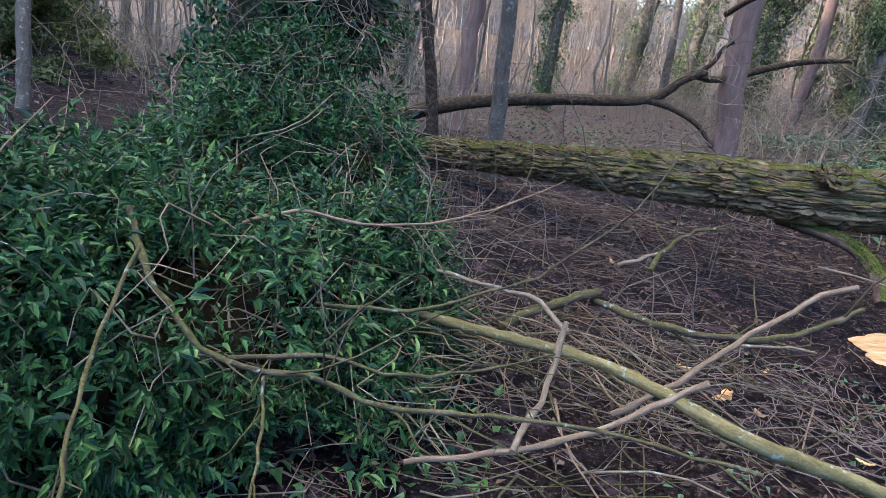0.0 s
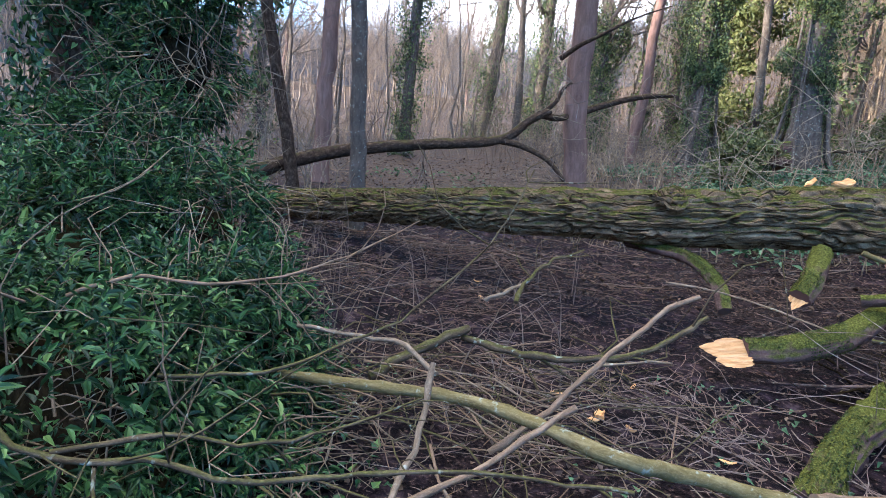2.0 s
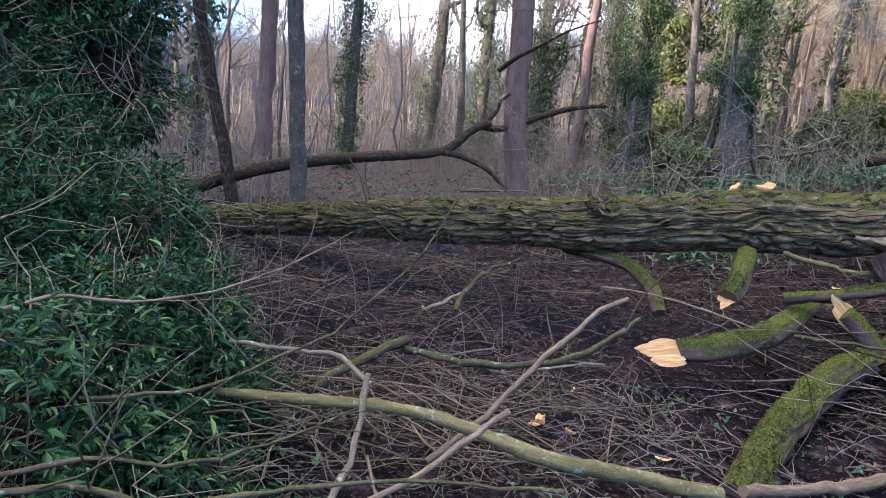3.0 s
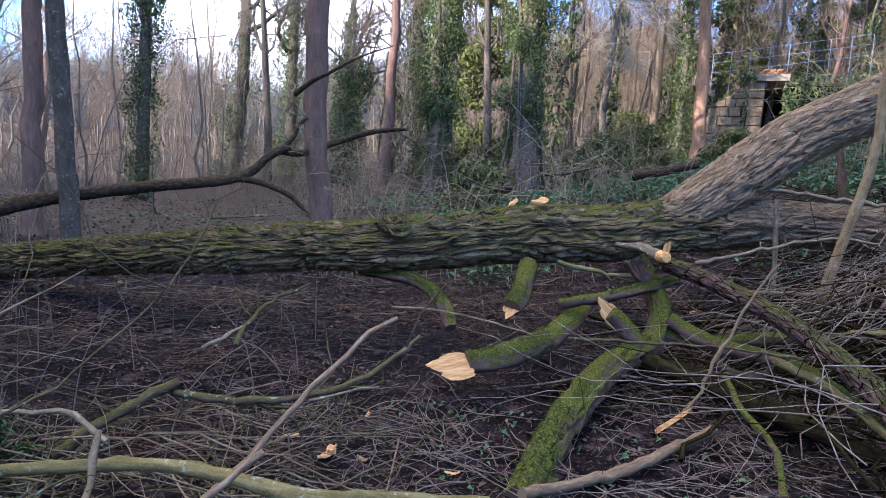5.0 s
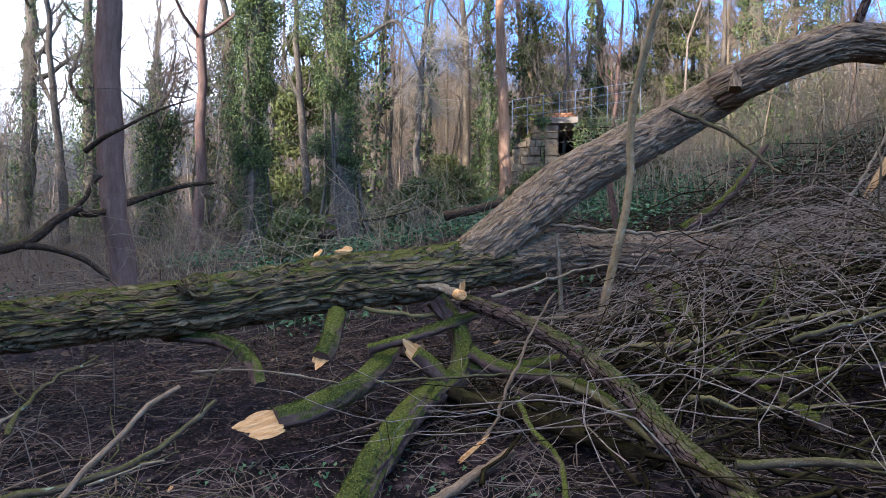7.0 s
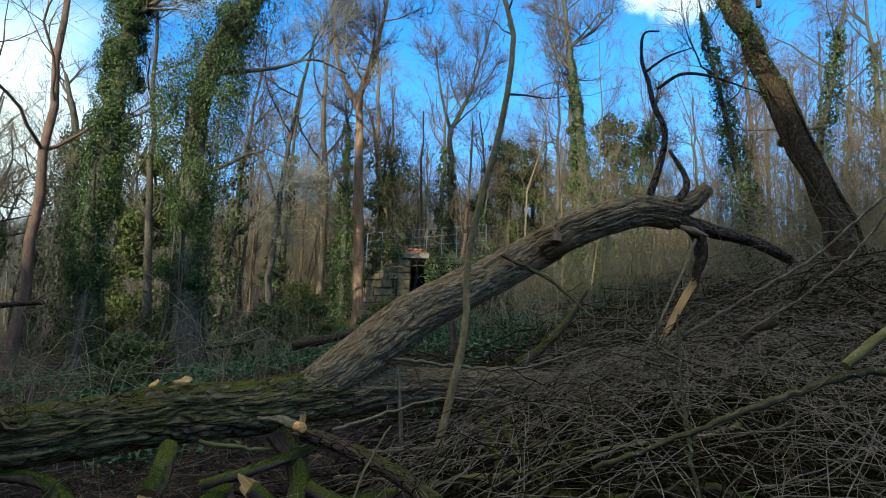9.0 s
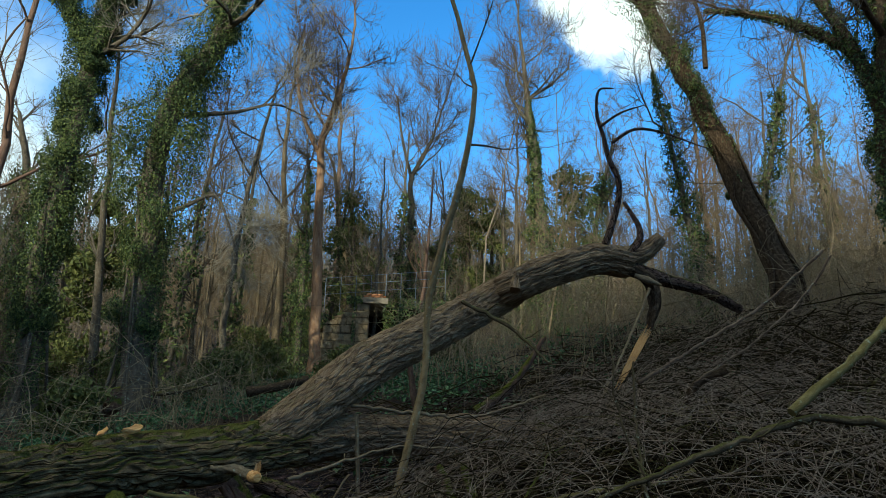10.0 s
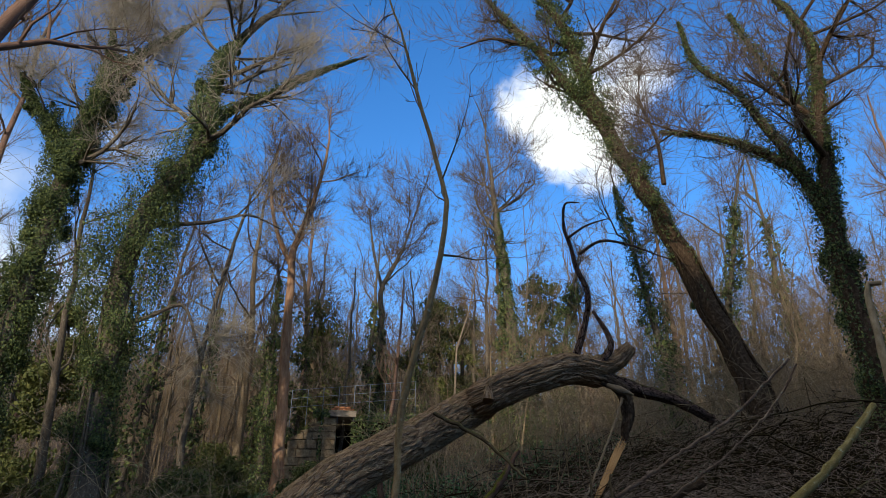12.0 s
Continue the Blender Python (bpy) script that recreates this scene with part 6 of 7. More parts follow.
def brush_branch(rng, x, y, low, high, ln, flat=0.25):
    a = rng.uniform(0, 2 * math.pi)
    if rng.random() < 0.6:
        a = rng.normal(-0.35, 0.5) + (math.pi if rng.random() < 0.5 else 0)
    d = np.array([math.cos(a), math.sin(a), 0])
    bend = rng.normal(0, 0.42, 3) * ln
    p = np.array([[x, y, 0]]) + np.array([-0.5, -0.17, 0.17, 0.5])[:, None] * ln * d
    p[1] += bend * 0.6
    p[2] += bend
    p[:, 2] = 0
    z0 = rng.uniform(low, high)
    top = heap_z(p[:, 0], p[:, 1])
    gr = ground_z(p[:, 0], p[:, 1])
    p[:, 2] = gr + (top - gr) * z0 + rng.normal(0, flat * 0.25, 4) * ln * 0.35
    p[:, 2] = np.maximum(p[:, 2], gr + 0.01)
    q = spline(p, 12)
    q[1:-1] += np.cumsum(rng.normal(0, 0.045, (10, 3)), axis=0) * np.array([1, 1, 0.6]) * ln ** 0.5
    return q


def brush_heap():
    rng = np.random.default_rng(91)
    kinds = [("grey bare branch in the brush heap", M_DEAD), ("weathered bare branch in the brush heap", M_BRUSH), ("mossy branch in the brush heap", M_GREENPOLE), ("dark branch in the brush heap", M_DARK), ("moss-furred branch in the brush heap", M_MOSSY)]
    def clear(q):
        mid = q[len(q) // 2]
        if mid[0] + 0.35 * mid[1] < 5.2 and rng.random() < 0.6:
            return False
        return np.hypot(q[:, 0], q[:, 1]).min() > 2.6 and (np.hypot(q[:, 0] - 0.1, q[:, 1] + 0.6).min() > 2.6)
    made = 0
    while made < 130:
        x, y = rng.uniform(3.1, 9.5), rng.uniform(-1.2, 4.6)
        q = brush_branch(rng, x, y, 0.5, 1.1, rng.uniform(1.0, 2.8))
        if not clear(q):
            continue
        label, mat = kinds[[0, 3, 1, 4, 0, 3, 1, 1, 4, 0, 2][made % 11]]
        r = 0.004 + 0.015 * rng.random() ** 2.2
        if r > 0.012 and np.hypot(q[:, 0], q[:, 1]).min() < 3.6:
            r *= 0.5
        g = Geo()
        tube(g, q, np.linspace(r, r * 0.3, 12), 7)
        t = thing("brush_branch", tuple(q[0]), label, "branch", "branches of the brush heap")
        hang(part("stem", g, mat), t)
        g = Geo()
        for _ in range(5):
            i = rng.integers(3, 9)
            d = q[i] - q[i - 1]
            d = d / np.linalg.norm(d) + rng.normal(0, 0.6, 3)
            far = rng.uniform(0.2, 0.7)
            tube(g, spline([q[i], q[i] + d * far * 0.35 + rng.normal(0, 0.1, 3) * far, q[i] + d * far * 0.7 + rng.normal(0, 0.16, 3) * far, q[i] + d * far + rng.normal(0, 0.25, 3) * far], 6), np.linspace(r * 0.35, 0.002, 6), 4, cap=False)
        tagged(hang(part("twig_spray", g, mat), t), kind="stuff")
        made += 1
    # the low layers are near black: shade in the gaps is put into their colour
    for name, label, mat, count, area, rr, layer in (("brushwood", "tangled heap of cut bare brushwood", M_BRUSH, 170, (2.9, 10.5, -2.0, 5.0), (0.004, 0.009), (0.75, 1.15)), ("brushwood", "tangle blackened to stand for shade deep in the brush heap", M_ROT_SHADE, 1300, (2.9, 11.5, -2.5, 5.0), (0.006, 0.022), (0.0, 0.75)), ("brushwood", "dark tangle of bramble stems on the bank", M_ROT_SHADE, 1500, (6.0, 17.0, -6.0, 7.5), (0.004, 0.014), (0.1, 1.25))):
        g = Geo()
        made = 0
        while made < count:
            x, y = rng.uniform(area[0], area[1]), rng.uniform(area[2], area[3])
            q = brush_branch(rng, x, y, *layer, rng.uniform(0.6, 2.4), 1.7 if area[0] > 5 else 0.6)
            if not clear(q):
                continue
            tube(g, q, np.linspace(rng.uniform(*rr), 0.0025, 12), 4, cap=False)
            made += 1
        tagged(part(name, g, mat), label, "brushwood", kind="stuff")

    # thin twigs that arch out of the heap and over the bank, the near-black ones painted as shaded gaps
    for label, mat, count, area, rr in (("thin pale twigs arching out of the brush heap", M_PINKTWIG, 900, (3.0, 10.0, -2.0, 4.6), (0.0026, 0.0062)), ("thin dark twigs arching out of the brush heap", M_ROT_SHADE, 420, (3.2, 11.0, -2.5, 4.2), (0.002, 0.007)), ("brambles and twigs arching over the bank", M_ROT_SHADE, 800, (7.0, 17.0, -6.0, 8.0), (0.003, 0.008)), ("pale bare twigs tangled over the bank", M_PINKTWIG, 800, (6.0, 15.5, -4.5, 6.0), (0.003, 0.0065))):
        g = Geo()
        made = 0
        while made < count:
            x, y = rng.uniform(area[0], area[1]), rng.uniform(area[2], area[3])
            a, ln = rng.uniform(0, 6.28), rng.uniform(0.5, 2.2)
            d = np.array([math.cos(a), math.sin(a)]) * ln
            bow = np.array([-d[1], d[0]]) * rng.normal(0, 0.35)
            p = np.array([[x, y], [x + d[0] * 0.3, y + d[1] * 0.3] + bow * 0.8, [x + d[0] * 0.7, y + d[1] * 0.7] + bow, [x + d[0], y + d[1]]]) + rng.normal(0, 0.06, (4, 2)) * ln
            z = heap_z(p[:, 0], p[:, 1]) + np.array([-0.15, 0.16, 0.22, rng.uniform(-0.2, 0.4)]) * ln * rng.uniform(0.2, 1.3)
            q = spline(np.column_stack([p, z]), 12)
            q[1:] += np.cumsum(rng.normal(0, 0.022, (11, 3)), axis=0)
            if not clear(q):
                continue
            tube(g, q, np.linspace(rng.uniform(*rr), 0.0015, 12), 4, cap=False)
            made += 1
        tagged(part("brushwood", g, mat), label, "brushwood", kind="stuff")


brush_heap()


# ---- litter, twigs and ground cover ----
def scatter():
    rng = np.random.default_rng(55)
    def spots(n, x0, x1, y0, y1):
        x, y = rng.uniform(x0, x1, n), rng.uniform(y0, y1, n)
        ok = np.hypot(x, y) > 0.4
        x, y = x[ok], y[ok]
        return np.stack([x, y, ground_z(x, y)], 1)

    g = Geo()
    for n, area in ((9000, (-4, 8, 0.5, 10)), (9000, (-12, 14, 6, 26)), (5000, (4, 24, -8, 12))):
        q = spots(n, *area) + np.array([0, 0, 0.012])
        leaves(g, q, np.tile([0, 0, 1.0], (len(q), 1)), np.full(len(q), 0.042 if area[3] <= 10 else 0.09), rng, "kite")
    tagged(part("leaf_litter", g, M_LITTER, None, "", False), "brown dead leaves scattered on the soil", "leaf litter", kind="stuff")
    for label, mat, n, area, thick, ln in (("thin grey twigs lying on the soil", M_FLOORTWIG, 2900, (-3.2, 5.5, 0.9, 9.0), 0.0042, 0.34), ("crooked thin twigs strewn before the brush heap", M_PINKTWIG, 900, (0.2, 5.0, 1.0, 4.6), 0.0036, 0.42), ("thin pale twigs lying on the soil", M_BRUSH, 700, (-3.0, 5.0, 0.9, 8.5), 0.0034, 0.35), ("fallen twigs on the far floor", M_TWIG, 1800, (-9, 12, 7, 22), 0.007, 1.0)):
        g = Geo()
        at = spots(n, *area)
        at = at[wobble(at * np.array([0.9, 0.9, 0]) + 5.0, 33) + rng.normal(0, 0.12, len(at)) > (0.36 if area[2] == 1.0 else 0.5)]
        for p in at:
            a = rng.uniform(0, 2 * math.pi)
            L = ln * rng.uniform(0.35, 1.5)
            d = np.array([math.cos(a), math.sin(a), 0]) * L
            q = np.array([p, p + d * 0.5 + rng.normal(0, 0.2, 3) * L, p + d + rng.normal(0, 0.16, 3) * L])
            q[:, 2] = ground_z(q[:, 0], q[:, 1]) + np.array([0.01, rng.uniform(0.01, 0.07), rng.uniform(0.01, 0.1)])
            q = spline(q, 7)
            q[1:, :2] += np.cumsum(rng.normal(0, 0.055, (6, 2)), axis=0) * L
            tube(g, q, np.linspace(thick * rng.uniform(0.5, 1.4), 0.0015, 7), 4, cap=False)
        tagged(part("twigs", g, mat), label, "twigs", kind="stuff")
    # short broken bits of bark and twig trodden into the soil
    for label, mat, n, size in (("dark broken bits of twig and bark on the soil", M_FLOORTWIG, 9000, 0.06), ("pale splinters and bits of twig on the soil", M_PINKTWIG, 2600, 0.045)):
        q = spots(n, -3.2, 5.2, 0.9, 8.5)
        a = rng.uniform(0, 6.28, len(q))
        q = q + np.stack([0 * a, 0 * a, rng.uniform(0.004, 0.02, len(q))], 1)
        ends = q + np.stack([np.cos(a), np.sin(a), rng.normal(0, 0.1, len(q))], 1) * 0.01
        g = Geo()
        fan_twigs(g, list(np.stack([q, ends], 1)), len(q), size, 0.0032, rng, 0.0, 0.25, 3)
        v = g.v[0]
        v[:, 2] = np.maximum(v[:, 2], ground_z(v[:, 0], v[:, 1]) + 0.002)
        v[:, 2] = np.minimum(v[:, 2], ground_z(v[:, 0], v[:, 1]) + 0.03)
        tagged(part("litter_bits", g, mat), label, "litter", kind="stuff")
    # thin crossing twigs of the tangle at the heap's edge
    made = 0
    while made < 125:
        x, y = rng.uniform(-1.3, 0.95), rng.uniform(1.6, 3.5)
        a = rng.normal(-0.35, 0.7)
        L = rng.uniform(0.4, 1.3)
        z = gz(x, y) + rng.uniform(0.04, 0.42)
        d = np.array([math.cos(a), math.sin(a), rng.normal(0, 0.12)]) * L
        c = np.array([x, y, z])
        q = spline([c - d / 2, c - d / 6 + rng.normal(0, 0.06, 3), c + d / 6 + rng.normal(0, 0.06, 3), c + d / 2 + rng.normal(0, 0.1, 3)], 8)
        q[:, 2] = np.maximum(q[:, 2], ground_z(q[:, 0], q[:, 1]) + 0.005)
        if x < -0.5 - 0.3 * (y - 1.7) or np.hypot(q[:, 0], q[:, 1]).min() < 1.45:
            continue
        g = Geo()
        tube(g, q, np.linspace(rng.uniform(0.0022, 0.007), 0.0015, 8), 5)
        tagged(part("twig", g, (M_DEAD, M_TAN, M_STICK, M_DEAD)[made % 4]), ("thin grey-brown twig lying over the soil and poles", "thin reddish-tan twig lying over the soil and poles", "thin pale twig lying over the soil and poles", "thin grey-brown twig lying over the soil and poles")[made % 4], "twig", "twigs of the tangle")
        made += 1
    # wiry shoots that stand in the soil before the log
    g = Geo()
    for _ in range(60):
        x, y = rng.uniform(-2.6, 1.2), rng.uniform(3.0, 7.2)
        z = gz(x, y)
        d = rng.normal(0, 0.35, 2)
        hgt = rng.uniform(0.25, 0.8)
        tube(g, spline([(x, y, z - 0.02), (x + d[0] * 0.3, y + d[1] * 0.3, z + hgt * 0.6), (x + d[0], y + d[1], z + hgt * 0.9)], 7), np.linspace(0.005, 0.0015, 7), 4, cap=False)
    tagged(part("shoots", g, M_TWIG), "wiry bare shoots standing in the soil", "shoots", kind="stuff")
    g = Geo()
    for n, area in ((9000, (3.5, 16, 8, 20)), (5000, (2, 12, 7.5, 15)), (5000, (6, 20, 3, 14)), (2500, (-3, 4, 10, 18)), (2500, (10, 24, 12, 24))):
        q = spots(n, *area)
        keep = wobble(q * np.array([0.45, 0.45, 0]), 8) > 0.36
        q = q[keep]
        q[:, 2] += rng.uniform(0.03, 0.28, len(q))
        leaves(g, q, np.tile([0, 0, 1.0], (len(q), 1)), np.full(len(q), 0.11), rng, "kite")
    q = spots(700, -1.6, 3.0, 1.0, 4.0)
    q = q[wobble(q * np.array([1.2, 1.2, 0]), 18) > 0.5]
    q[:, 2] += 0.02
    leaves(g, q, np.tile([0, 0, 1.0], (len(q), 1)), np.full(len(q), 0.045), rng)
    tagged(part("ground_ivy", g, M_COVER, None, "", False), "low green ivy and bramble covering the bank", "ground cover", kind="stuff")


scatter()


# ---- thickets and the wood beyond ----
def thicket(seed, stems, high, wide, mat, kids=4):
    rng = np.random.default_rng(seed)
    g = Geo()
    for _ in range(stems):
        a, rr = rng.uniform(0, 2 * math.pi), wide * math.sqrt(rng.uniform(0, 1))
        p = np.array([math.cos(a) * rr, math.sin(a) * rr, -0.1])
        h = high * rng.uniform(0.4, 1.1)
        lean = rng.normal(0, 0.6, 2) * h
        q = spline([p, p + np.array([lean[0] * 0.3, lean[1] * 0.3, h * 0.6]), p + np.array([lean[0], lean[1], h * rng.uniform(0.5, 1.0)])], 8)
        q[1:] += rng.normal(0, 0.035, (7, 3))
        r0 = rng.uniform(0.005, 0.012)
        tube(g, q, np.linspace(r0, 0.004, 8), 3, cap=False)
        for _ in range(kids):
            i = rng.integers(2, 8)
            e = q[i] + rng.normal(0, 0.3, 3) * h * 0.3
            tube(g, spline([q[i], (q[i] + e) / 2 + rng.normal(0, 0.07, 3), e], 5), np.linspace(r0 * 0.45, 0.0022, 5), 3, cap=False)
    ob = part("thicket", g, mat)
    return tagged(ob, "bare tangled winter thicket of thin stems", "thicket", kind="stuff")


def thickets():
    rng = np.random.default_rng(17)
    kinds = [thicket(400, 26, 2.2, 1.4, M_LIGHTTWIG), thicket(401, 22, 4.6, 1.8, M_TWIG), thicket(402, 34, 1.5, 1.5, M_LIGHTTWIG), thicket(403, 18, 2.0, 1.0, M_LIGHTTWIG, 9), thicket(404, 13, 2.6, 1.2, M_LIGHTTWIG, 9)]
    used = [False] * 5
    places = []
    for _ in range(400):
        x, y = rng.uniform(-16, 30), rng.uniform(-12, 34)
        dist = math.hypot(x, y)
        if dist < 9.5 or (x < 3 and y < 9) or x < -3 and y < 3:
            continue
        if -3.5 < x + 0.12 * (y - 10) < 1.2 and y < 40:
            continue
        if x > 3 and y < 7 and dist < 10.5:
            continue
        if abs(math.atan2(x, y) - math.atan2(o_x, o_y)) < 0.13 and dist < 27:
            continue
        places.append((x, y))
    places = places[:85]
    for _ in range(85):
        a, dist = rng.uniform(48, 98), rng.uniform(17, 50)
        places.append((math.sin(radians(a)) * dist, math.cos(radians(a)) * dist))
    for _ in range(110):
        a, dist = rng.uniform(60, 102), rng.uniform(13, 32)
        places.append((math.sin(radians(a)) * dist, math.cos(radians(a)) * dist))
    first = len(places)
    places += SHRUBS[::3]
    for n, (x, y) in enumerate(places):
        k = (n % 3 if n < first - 195 else 1 + 3 * (n % 2)) if n < first else 3 + n % 2
        if k == 1 and math.hypot(x, y) < 22 and x > 3:
            k = 4
        m = Matrix.Translation((x, y, gz(x, y))) @ Matrix.Rotation(rng.uniform(0, 6.28), 4, "Z")
        ob = kinds[k]
        if used[k]:
            ob = copy_thing(kinds[k], m)
        used[k] = True
        s = rng.uniform(0.75, 1.3)
        ob.matrix_world = m @ Matrix.Diagonal((s, s, s, 1))


o_x, o_y = (18.19, 19.40, 3.71)[:2]
SHRUBS = [p[:2] for p in ((2.21, 9.28, 0.95), (3.25, 8.76, 1.10), (4.68, 9.23, 1.20), (4.66, 7.99, 1.31), (6.13, 9.67, 1.30), (-2.40, 11.66, 0.30), (-3.43, 11.39, 0.22), (-1.98, 11.73, 1.17), (3.78, 13.00, 1.41), (4.02, 10.84, 1.47), (5.57, 13.47, 1.48), (5.92, 11.13, 1.55), (7.42, 12.60, 1.58), (6.94, 10.56, 1.61), (8.98, 12.20, 1.67))]
thickets()


def far_tree(seed, high, r, ivy, mat, pale=False):
    """A free-standing tree of the wood behind, built at the origin."""
    rng = np.random.default_rng(seed)
    TIPS.clear()
    lean = rng.normal(0, 0.05, 2) * high
    limbs, twigs = Geo(), Geo()
    p = spline([(0, 0, -0.4), (lean[0] * 0.2, lean[1] * 0.3, high * 0.3), (lean[0] * 0.7, lean[1] * 0.6, high * 0.65), (lean[0], lean[1], high)], 14)
    p[2:] += rng.normal(0, 0.06, (12, 3))
    rad = np.linspace(r, r * 0.25, 14)
    tube(limbs, p, rad, 7, cap=False)
    for k in range(8):
        i = rng.integers(5, 13)
        a = rng.uniform(0, 6.28)
        branchlet(limbs, twigs, p[i], (math.cos(a), math.sin(a), rng.uniform(0.4, 1.1)), rad[i] * 0.45, high * rng.uniform(0.16, 0.28), 1, rng, 0.14)
    fan_twigs(twigs, TIPS, 700, high * 0.06, 0.008, rng, 0.2, 0.6, 3)
    t = thing("ivy_tree" if ivy else "bare_tree", (0, 0, 0), "ivy-hung tree in the winter wood" if ivy else "bare tall tree in the winter wood", "tree", "trees of the wood")
    hang(part("trunk", limbs, mat), t)
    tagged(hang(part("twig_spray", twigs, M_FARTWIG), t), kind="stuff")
    if ivy:
        g = Geo()
        ivy_round(g, p[:10], (0.5, 0.9, 0.8, 0.3), 1500, rng, 0.24)
        tagged(hang(part("ivy", g, M_IVYTREE, None, "", False), t), kind="stuff")
    return t


def wood():
    rng = np.random.default_rng(23)
    kinds = [far_tree(500, 15, 0.2, False, M_GREY), far_tree(501, 18, 0.24, False, M_TRUNK), far_tree(502, 13, 0.15, False, M_STICK), far_tree(503, 16, 0.22, True, M_GREY), far_tree(504, 11, 0.12, False, M_GREY), far_tree(505, 19, 0.2, False, M_TRUNK), far_tree(506, 14, 0.2, True, M_GREY)]
    used = [False] * len(kinds)
    n = 0
    while n < 150:
        a = rng.uniform(-75, 125)
        dist = rng.uniform(22, 95) if n % 3 else rng.uniform(18, 45)
        if n >= 100:
            a, dist = rng.uniform(22, 100), rng.uniform(27, 48)
        x, y = math.sin(radians(a)) * dist, math.cos(radians(a)) * dist
        if -4 < x + 0.12 * (y - 10) < 2 and y < 60:
            continue
        if a > 40 and dist < 27 or a < -30 and dist < 14:
            continue
        k = rng.integers(len(kinds)) if a < 60 or rng.random() < 0.5 else [0, 2, 4, 1][rng.integers(4)]
        s = rng.uniform(0.75, 1.2) * (0.7 if a > 45 else 1.0) * (0.75 if n >= 100 else 1.0)
        m = Matrix.Translation((x, y, gz(x, y))) @ Matrix.Rotation(rng.uniform(0, 6.28), 4, "Z")
        ob = kinds[k]
        if used[k]:
            ob = copy_thing(kinds[k], m)
        used[k] = True
        ob.matrix_basis = m @ Matrix.Diagonal((s, s, s, 1))
        n += 1


wood()


def far_clump(seed, mat, fat=1.0):
    """A stand of thin far trees with their haze of twigs, as one mass."""
    rng = np.random.default_rng(seed)
    TIPS.clear()
    limbs, twigs = Geo(), Geo()
    for _ in range(5):
        x, y = rng.uniform(-5, 5, 2)
        h = rng.uniform(6, 12)
        lean = rng.normal(0, 1.1, 2)
        p = spline([(x, y, -1.5), (x + lean[0] * 0.4, y + lean[1] * 0.4, h * 0.5), (x + lean[0], y + lean[1], h)], 9)
        p[1:] += rng.normal(0, 0.10, (8, 3))
        r = rng.uniform(0.03, 0.085)
        tube(limbs, p, np.linspace(r, 0.015, 9) * fat, 5, cap=False)
        for _ in range(13):
            i = rng.integers(3, 9)
            a = rng.uniform(0, 6.28)
            branchlet(twigs, twigs, p[i], (math.cos(a), math.sin(a), rng.uniform(0.5, 1.6)), 0.014 * fat, rng.uniform(1.2, 2.8), 2, rng, 0.14, 0.7, (0, 0, 3))
    fan_twigs(twigs, TIPS, 1300, 0.9, 0.007 * fat, rng, 0.25, 0.6, 3)
    for _ in range(26):
        x, y = rng.uniform(-6, 6, 2)
        e = rng.normal(0, 1.3, 2)
        h = rng.uniform(0.5, 1.9)
        q = spline([(x, y, -0.3), (x + e[0] * 0.5, y + e[1] * 0.5, h), (x + e[0], y + e[1], h * rng.uniform(0.5, 1.3))], 6)
        q[1:] += rng.normal(0, 0.1, (5, 3))
        tube(twigs, q, np.linspace(0.018, 0.006, 6) * fat, 3, cap=False)
    g = Geo()
    g.v, g.f, g.uv, g.count = limbs.v + twigs.v, limbs.f + [f + limbs.count for f in twigs.f], limbs.uv + twigs.uv, limbs.count + twigs.count
    return tagged(part("far_wood", g, mat), "distant stand of bare brown winter trees", "wood", kind="stuff")


def far_woods():
    rng = np.random.default_rng(29)
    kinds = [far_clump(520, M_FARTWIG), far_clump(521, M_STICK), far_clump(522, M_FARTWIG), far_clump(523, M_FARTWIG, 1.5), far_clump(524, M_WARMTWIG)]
    used = [False] * 5
    for n in range(184):
        a, dist, kind = rng.uniform(-60, 105) if n % 3 else rng.uniform(-18, 40), rng.uniform(28, 62), n % 3
        k = rng.uniform(0.7, 1.15)
        if n >= 48:
            a, dist, kind, k = rng.uniform(-35, 50), rng.uniform(55, 115), 3, rng.uniform(0.9, 1.3)
        if n >= 74:
            a, dist, kind, k = rng.uniform(22, 62), rng.uniform(34, 58), 4, rng.uniform(0.6, 0.95)
        if n >= 118:
            a, dist, k = rng.uniform(56, 98), rng.uniform(24, 52), rng.uniform(0.35, 0.6)
        if n >= 140:
            kind = n % 3
            a, dist, k = rng.uniform(-62, -22), rng.uniform(16, 34), rng.uniform(0.6, 0.9)
        if n >= 152:
            kind, a, dist, k = 4, rng.uniform(64, 100), rng.uniform(20, 38), rng.uniform(0.28, 0.5)
        x, y = math.sin(radians(a)) * dist, math.cos(radians(a)) * dist
        m = Matrix.Translation((x, y, gz(x, y))) @ Matrix.Rotation(rng.uniform(0, 6.28), 4, "Z")
        ob = kinds[kind]
        if used[kind]:
            ob = copy_thing(ob, m)
        used[kind] = True
        ob.matrix_basis = m @ Matrix.Diagonal((k, k, k, 1))


far_woods()


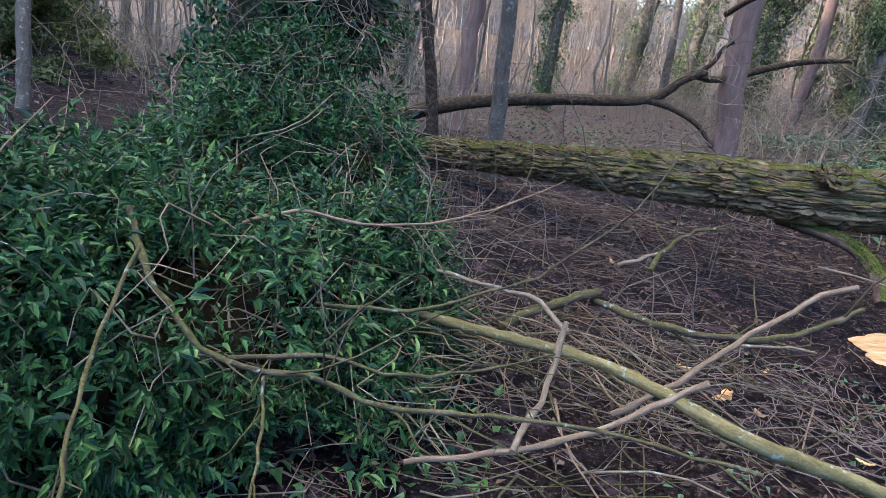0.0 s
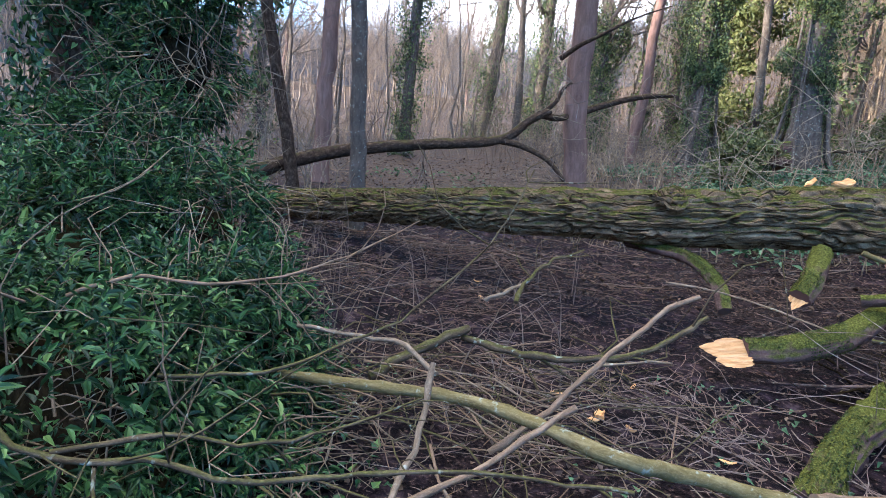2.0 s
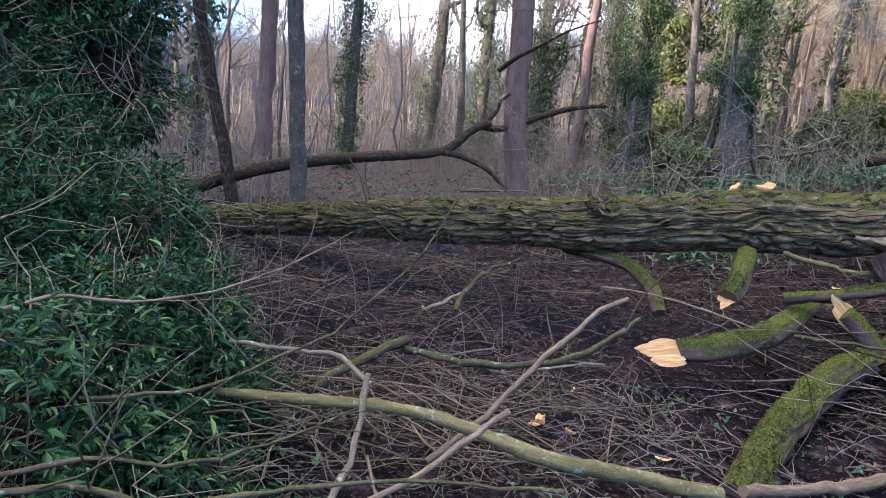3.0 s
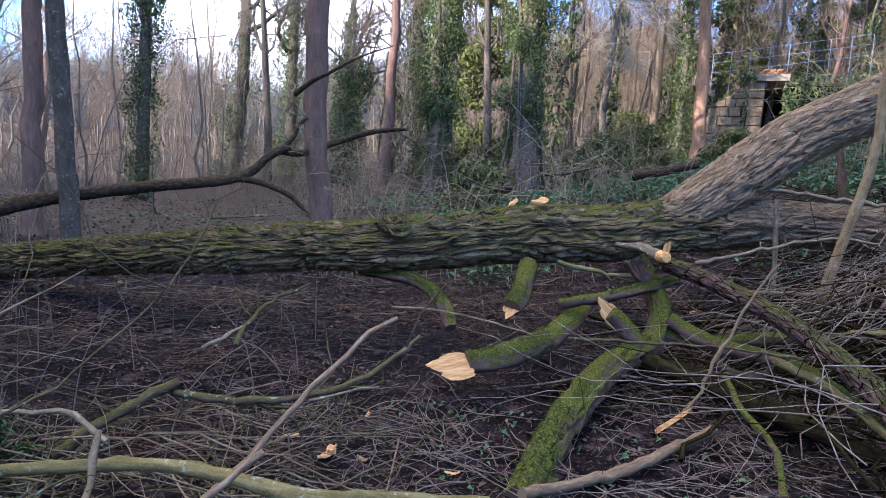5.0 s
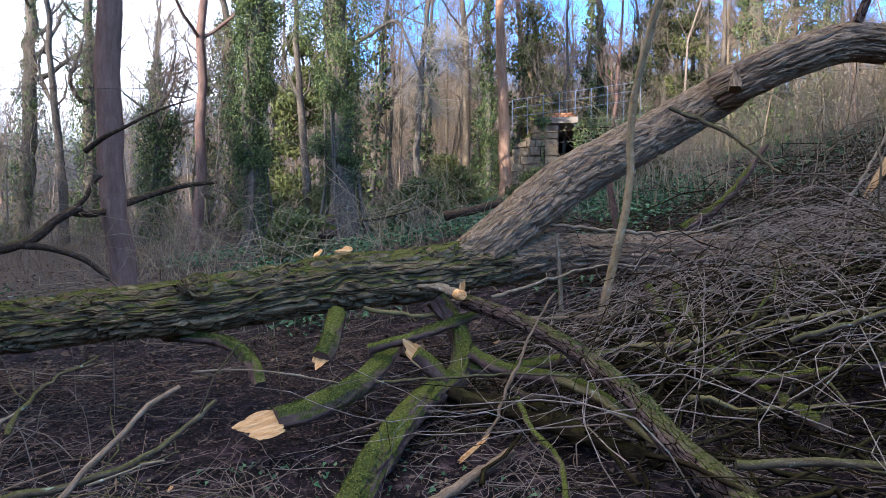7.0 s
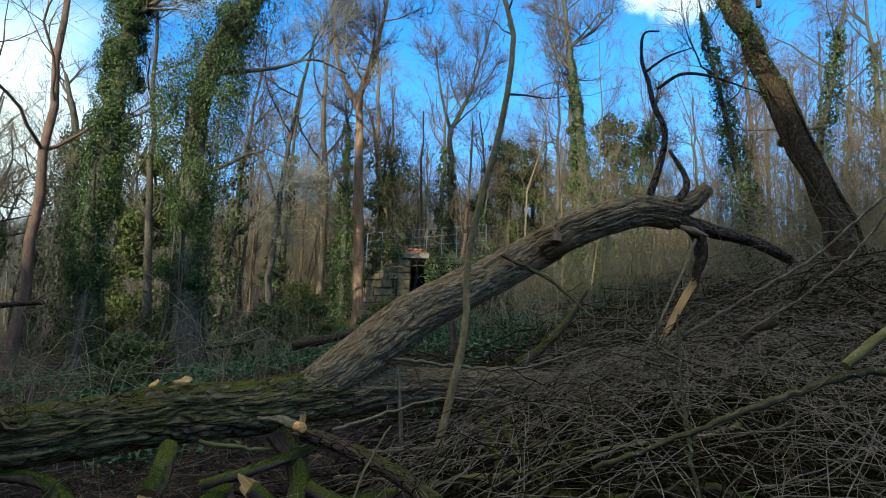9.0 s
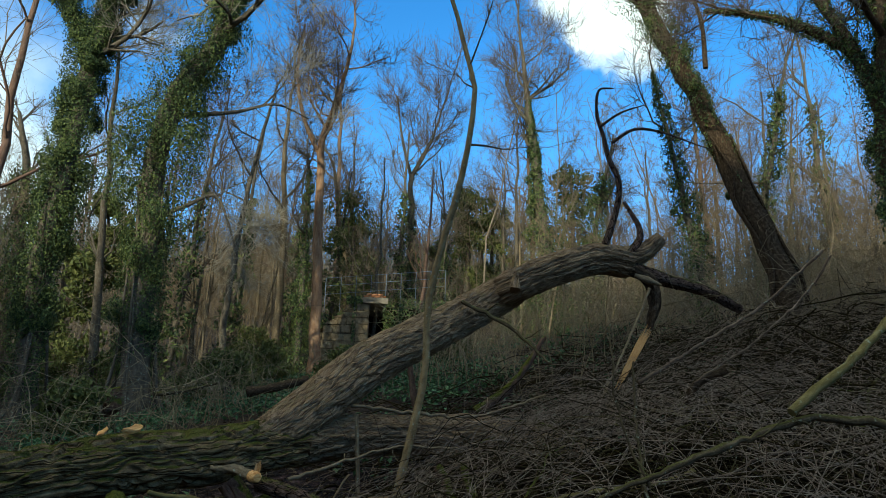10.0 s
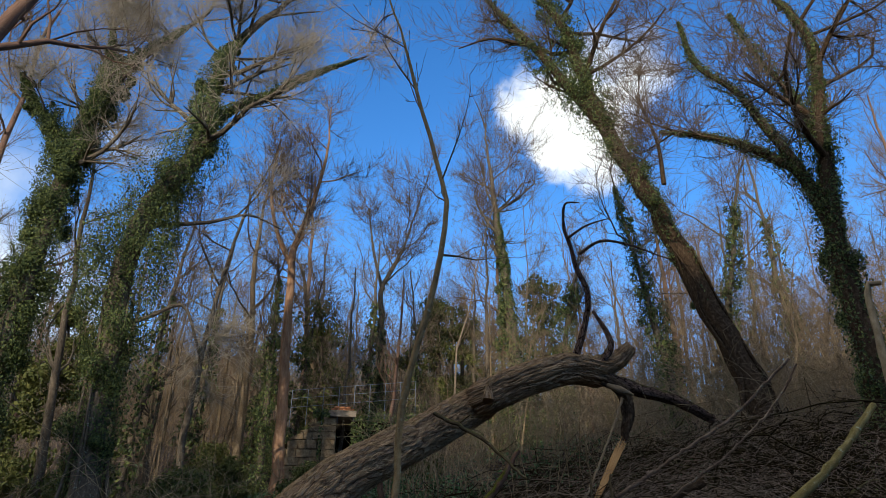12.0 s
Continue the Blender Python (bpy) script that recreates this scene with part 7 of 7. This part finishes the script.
def haze_material(seed, tone):
    """Countless thin far twigs, thinning out towards their tops."""
    m, n, l, b = material("far_twig_haze", 0.95, specular=0.0)
    uv = n.new("ShaderNodeTexCoord").outputs["UV"]
    sep = n.new("ShaderNodeSeparateXYZ")
    l.new(uv, sep.inputs[0])
    stems = noise_node(n, l, uv, 0.9 + 0.2 * seed, 6.0, (1, 0.12, 1), 0.75)
    twigs = noise_node(n, l, uv, 3.1, 7.0, (1, 0.5, 1), 0.8)
    clumps = noise_node(n, l, uv, 0.09, 4.0, (1, 0.4, 1))
    c = ramp_node(n, l, stems, [(0.3, tuple(0.4 * x for x in tone)), (0.5, tone), (0.7, tuple(1.85 * x for x in tone))])
    l.new(c, b.inputs["Base Color"])
    low = math_node(n, l, "MULTIPLY", sep.outputs["Y"], -0.05)
    thick = math_node(n, l, "MULTIPLY", clumps, 1.0)
    sumv = n.new("ShaderNodeMath")
    l.new(low, sumv.inputs[0])
    l.new(thick, sumv.inputs[1])
    grain = math_node(n, l, "MULTIPLY", math_node(n, l, "SUBTRACT", twigs, 0.3), 1.1)
    tot = n.new("ShaderNodeMath")
    l.new(sumv.outputs[0], tot.inputs[0])
    l.new(grain, tot.inputs[1])
    mask = range_node(n, l, tot.outputs[0], 0.0, 0.42)
    clear = n.new("ShaderNodeBsdfTransparent")
    mx = n.new("ShaderNodeMixShader")
    l.new(mask, mx.inputs["Fac"])
    l.new(clear.outputs["BSDF"], mx.inputs[1])
    l.new(b.outputs["BSDF"], mx.inputs[2])
    l.new(mx.outputs["Shader"], n["Material Output"].inputs["Surface"])
    return m


def backdrop(radius, seed, high, start, stop, tone):
    """The hazy edge of the wood far behind everything else."""
    g = Geo()
    az = np.radians(np.linspace(start, stop, 90))
    x, y = np.sin(az) * radius, np.cos(az) * radius
    z = ground_z(x, y)
    rows = np.array([-3.0, 0.0, 4.0, 8.0, 12.0, high])
    v = np.stack([np.repeat(x, 6), np.repeat(y, 6), (z[:, None] + rows[None]).ravel()], 1)
    uv = np.stack([np.repeat(az * radius, 6), np.tile(rows, 90)], 1)
    i, j = np.meshgrid(np.arange(89), np.arange(5), indexing="ij")
    k = (i * 6 + j).ravel()
    g.add(v, np.stack([k, k + 6, k + 7, k + 1], 1), uv)
    tagged(part("backdrop", g, haze_material(seed, tone)), "hazy brown edge of the distant winter wood", "distance", kind="structure")


backdrop(118, 0, 17.0, -75, 21, (0.085, 0.076, 0.068))
backdrop(150, 1, 20.0, -75, 22, (0.10, 0.09, 0.082))
backdrop(112, 2, 14.0, 19, 100, (0.075, 0.06, 0.046))


def evergreen(at, wide, high, seed, label, leaf=0.2, per=130):
    rng = np.random.default_rng(seed)
    t = thing("evergreen_tree", at, label, "tree")
    g = Geo()
    tube(g, spline([(at[0], at[1], min(at[2], gz(at[0], at[1])) - 0.3), (at[0] + 0.2, at[1], at[2] + high * 0.5), (at[0], at[1], at[2] + high * 0.85)], 10), np.linspace(0.2, 0.05, 10), 8)
    hang(part("trunk", g, M_GREY), t)
    g = Geo()
    for _ in range(52):
        f = rng.uniform(min(-0.25, (gz(at[0], at[1]) - at[2]) / high), 1.0)
        a = rng.uniform(0, 6.28)
        rr = wide * rng.uniform(0.1, 1.15) * math.sqrt(max(0.05, 1.05 - f))
        c = np.array(at) + np.array([math.cos(a) * rr, math.sin(a) * rr, high * f])
        d = rng.normal(0, 1, (per, 3))
        d /= np.linalg.norm(d, axis=1)[:, None]
        leaves(g, c + d * (wide * 0.36 * rng.uniform(0.3, 1.0, per))[:, None] * np.array([1, 1, 0.7]), d, np.full(per, leaf), rng, "kite")
    tagged(hang(part("crown", g, M_EVERGREEN, None, "olive-green leafy crown", False), t), kind="stuff")


evergreen((30.36, 17.09, 9.87), 2.0, 4.6, 601, "olive-green evergreen on the skyline")
evergreen((29.55, 22.01, 9.74), 1.8, 3.6, 602, "yellow-green evergreen bush on the bank")
evergreen((24.08, 27.98, 8.88), 1.6, 3.0, 603, "yellow-green ivy bush above the culvert")
evergreen((21.4, 24.8, 7.2), 2.2, 5.0, 605, "green ivy-smothered trees behind the railing", 0.16, 150)
evergreen((25.4, 20.4, 8.2), 2.0, 4.2, 606, "green holly bush behind the railing", 0.16, 150)
evergreen((10.30, 27.23, 6.30), 1.6, 3.4, 604, "yellow-green bush lit by the sun")

for k, (p, w, h) in enumerate([((-9.38, 8.79, -0.43), 1.0, 2.6), ((-11.00, 11.30, -1.18), 1.2, 3.0), ((-9.21, 7.44, -0.50), 1.2, 3.0)]):
    evergreen((p[0], p[1], gz(p[0], p[1])), w, h, 640 + k, "dark ivy-smothered bush at the wood's edge", 0.09, 260)
BUSHES = [p[:2] for p in ((5.57, 14.39, 2.90), (9.65, 15.73, 3.47), (9.49, 21.30, 4.55), (12.90, 18.34, 4.28), (14.26, 16.04, 4.26), (15.85, 13.12, 3.90), (16.53, 25.18, 6.82), (24.87, 26.03, 8.47), (25.13, 21.51, 8.02), (26.56, 18.13, 7.87), (27.73, 11.76, 8.37), (9.16, 27.68, 5.96))]
for k, (w, h) in enumerate([(0.9, 1.1), (1.1, 1.2), (1.3, 2.0), (1.0, 1.4), (0.9, 0.9), (0.9, 0.8), (1.4, 2.6), (1.5, 2.6), (1.2, 2.2), (1.3, 2.2), (1.3, 2.0), (1.6, 3.0)]):
    px, py = BUSHES[k]
    evergreen((px, py, gz(px, py)), w, h, 620 + k, "low olive-green bush of bramble and ivy in the wood", 0.12, 100)
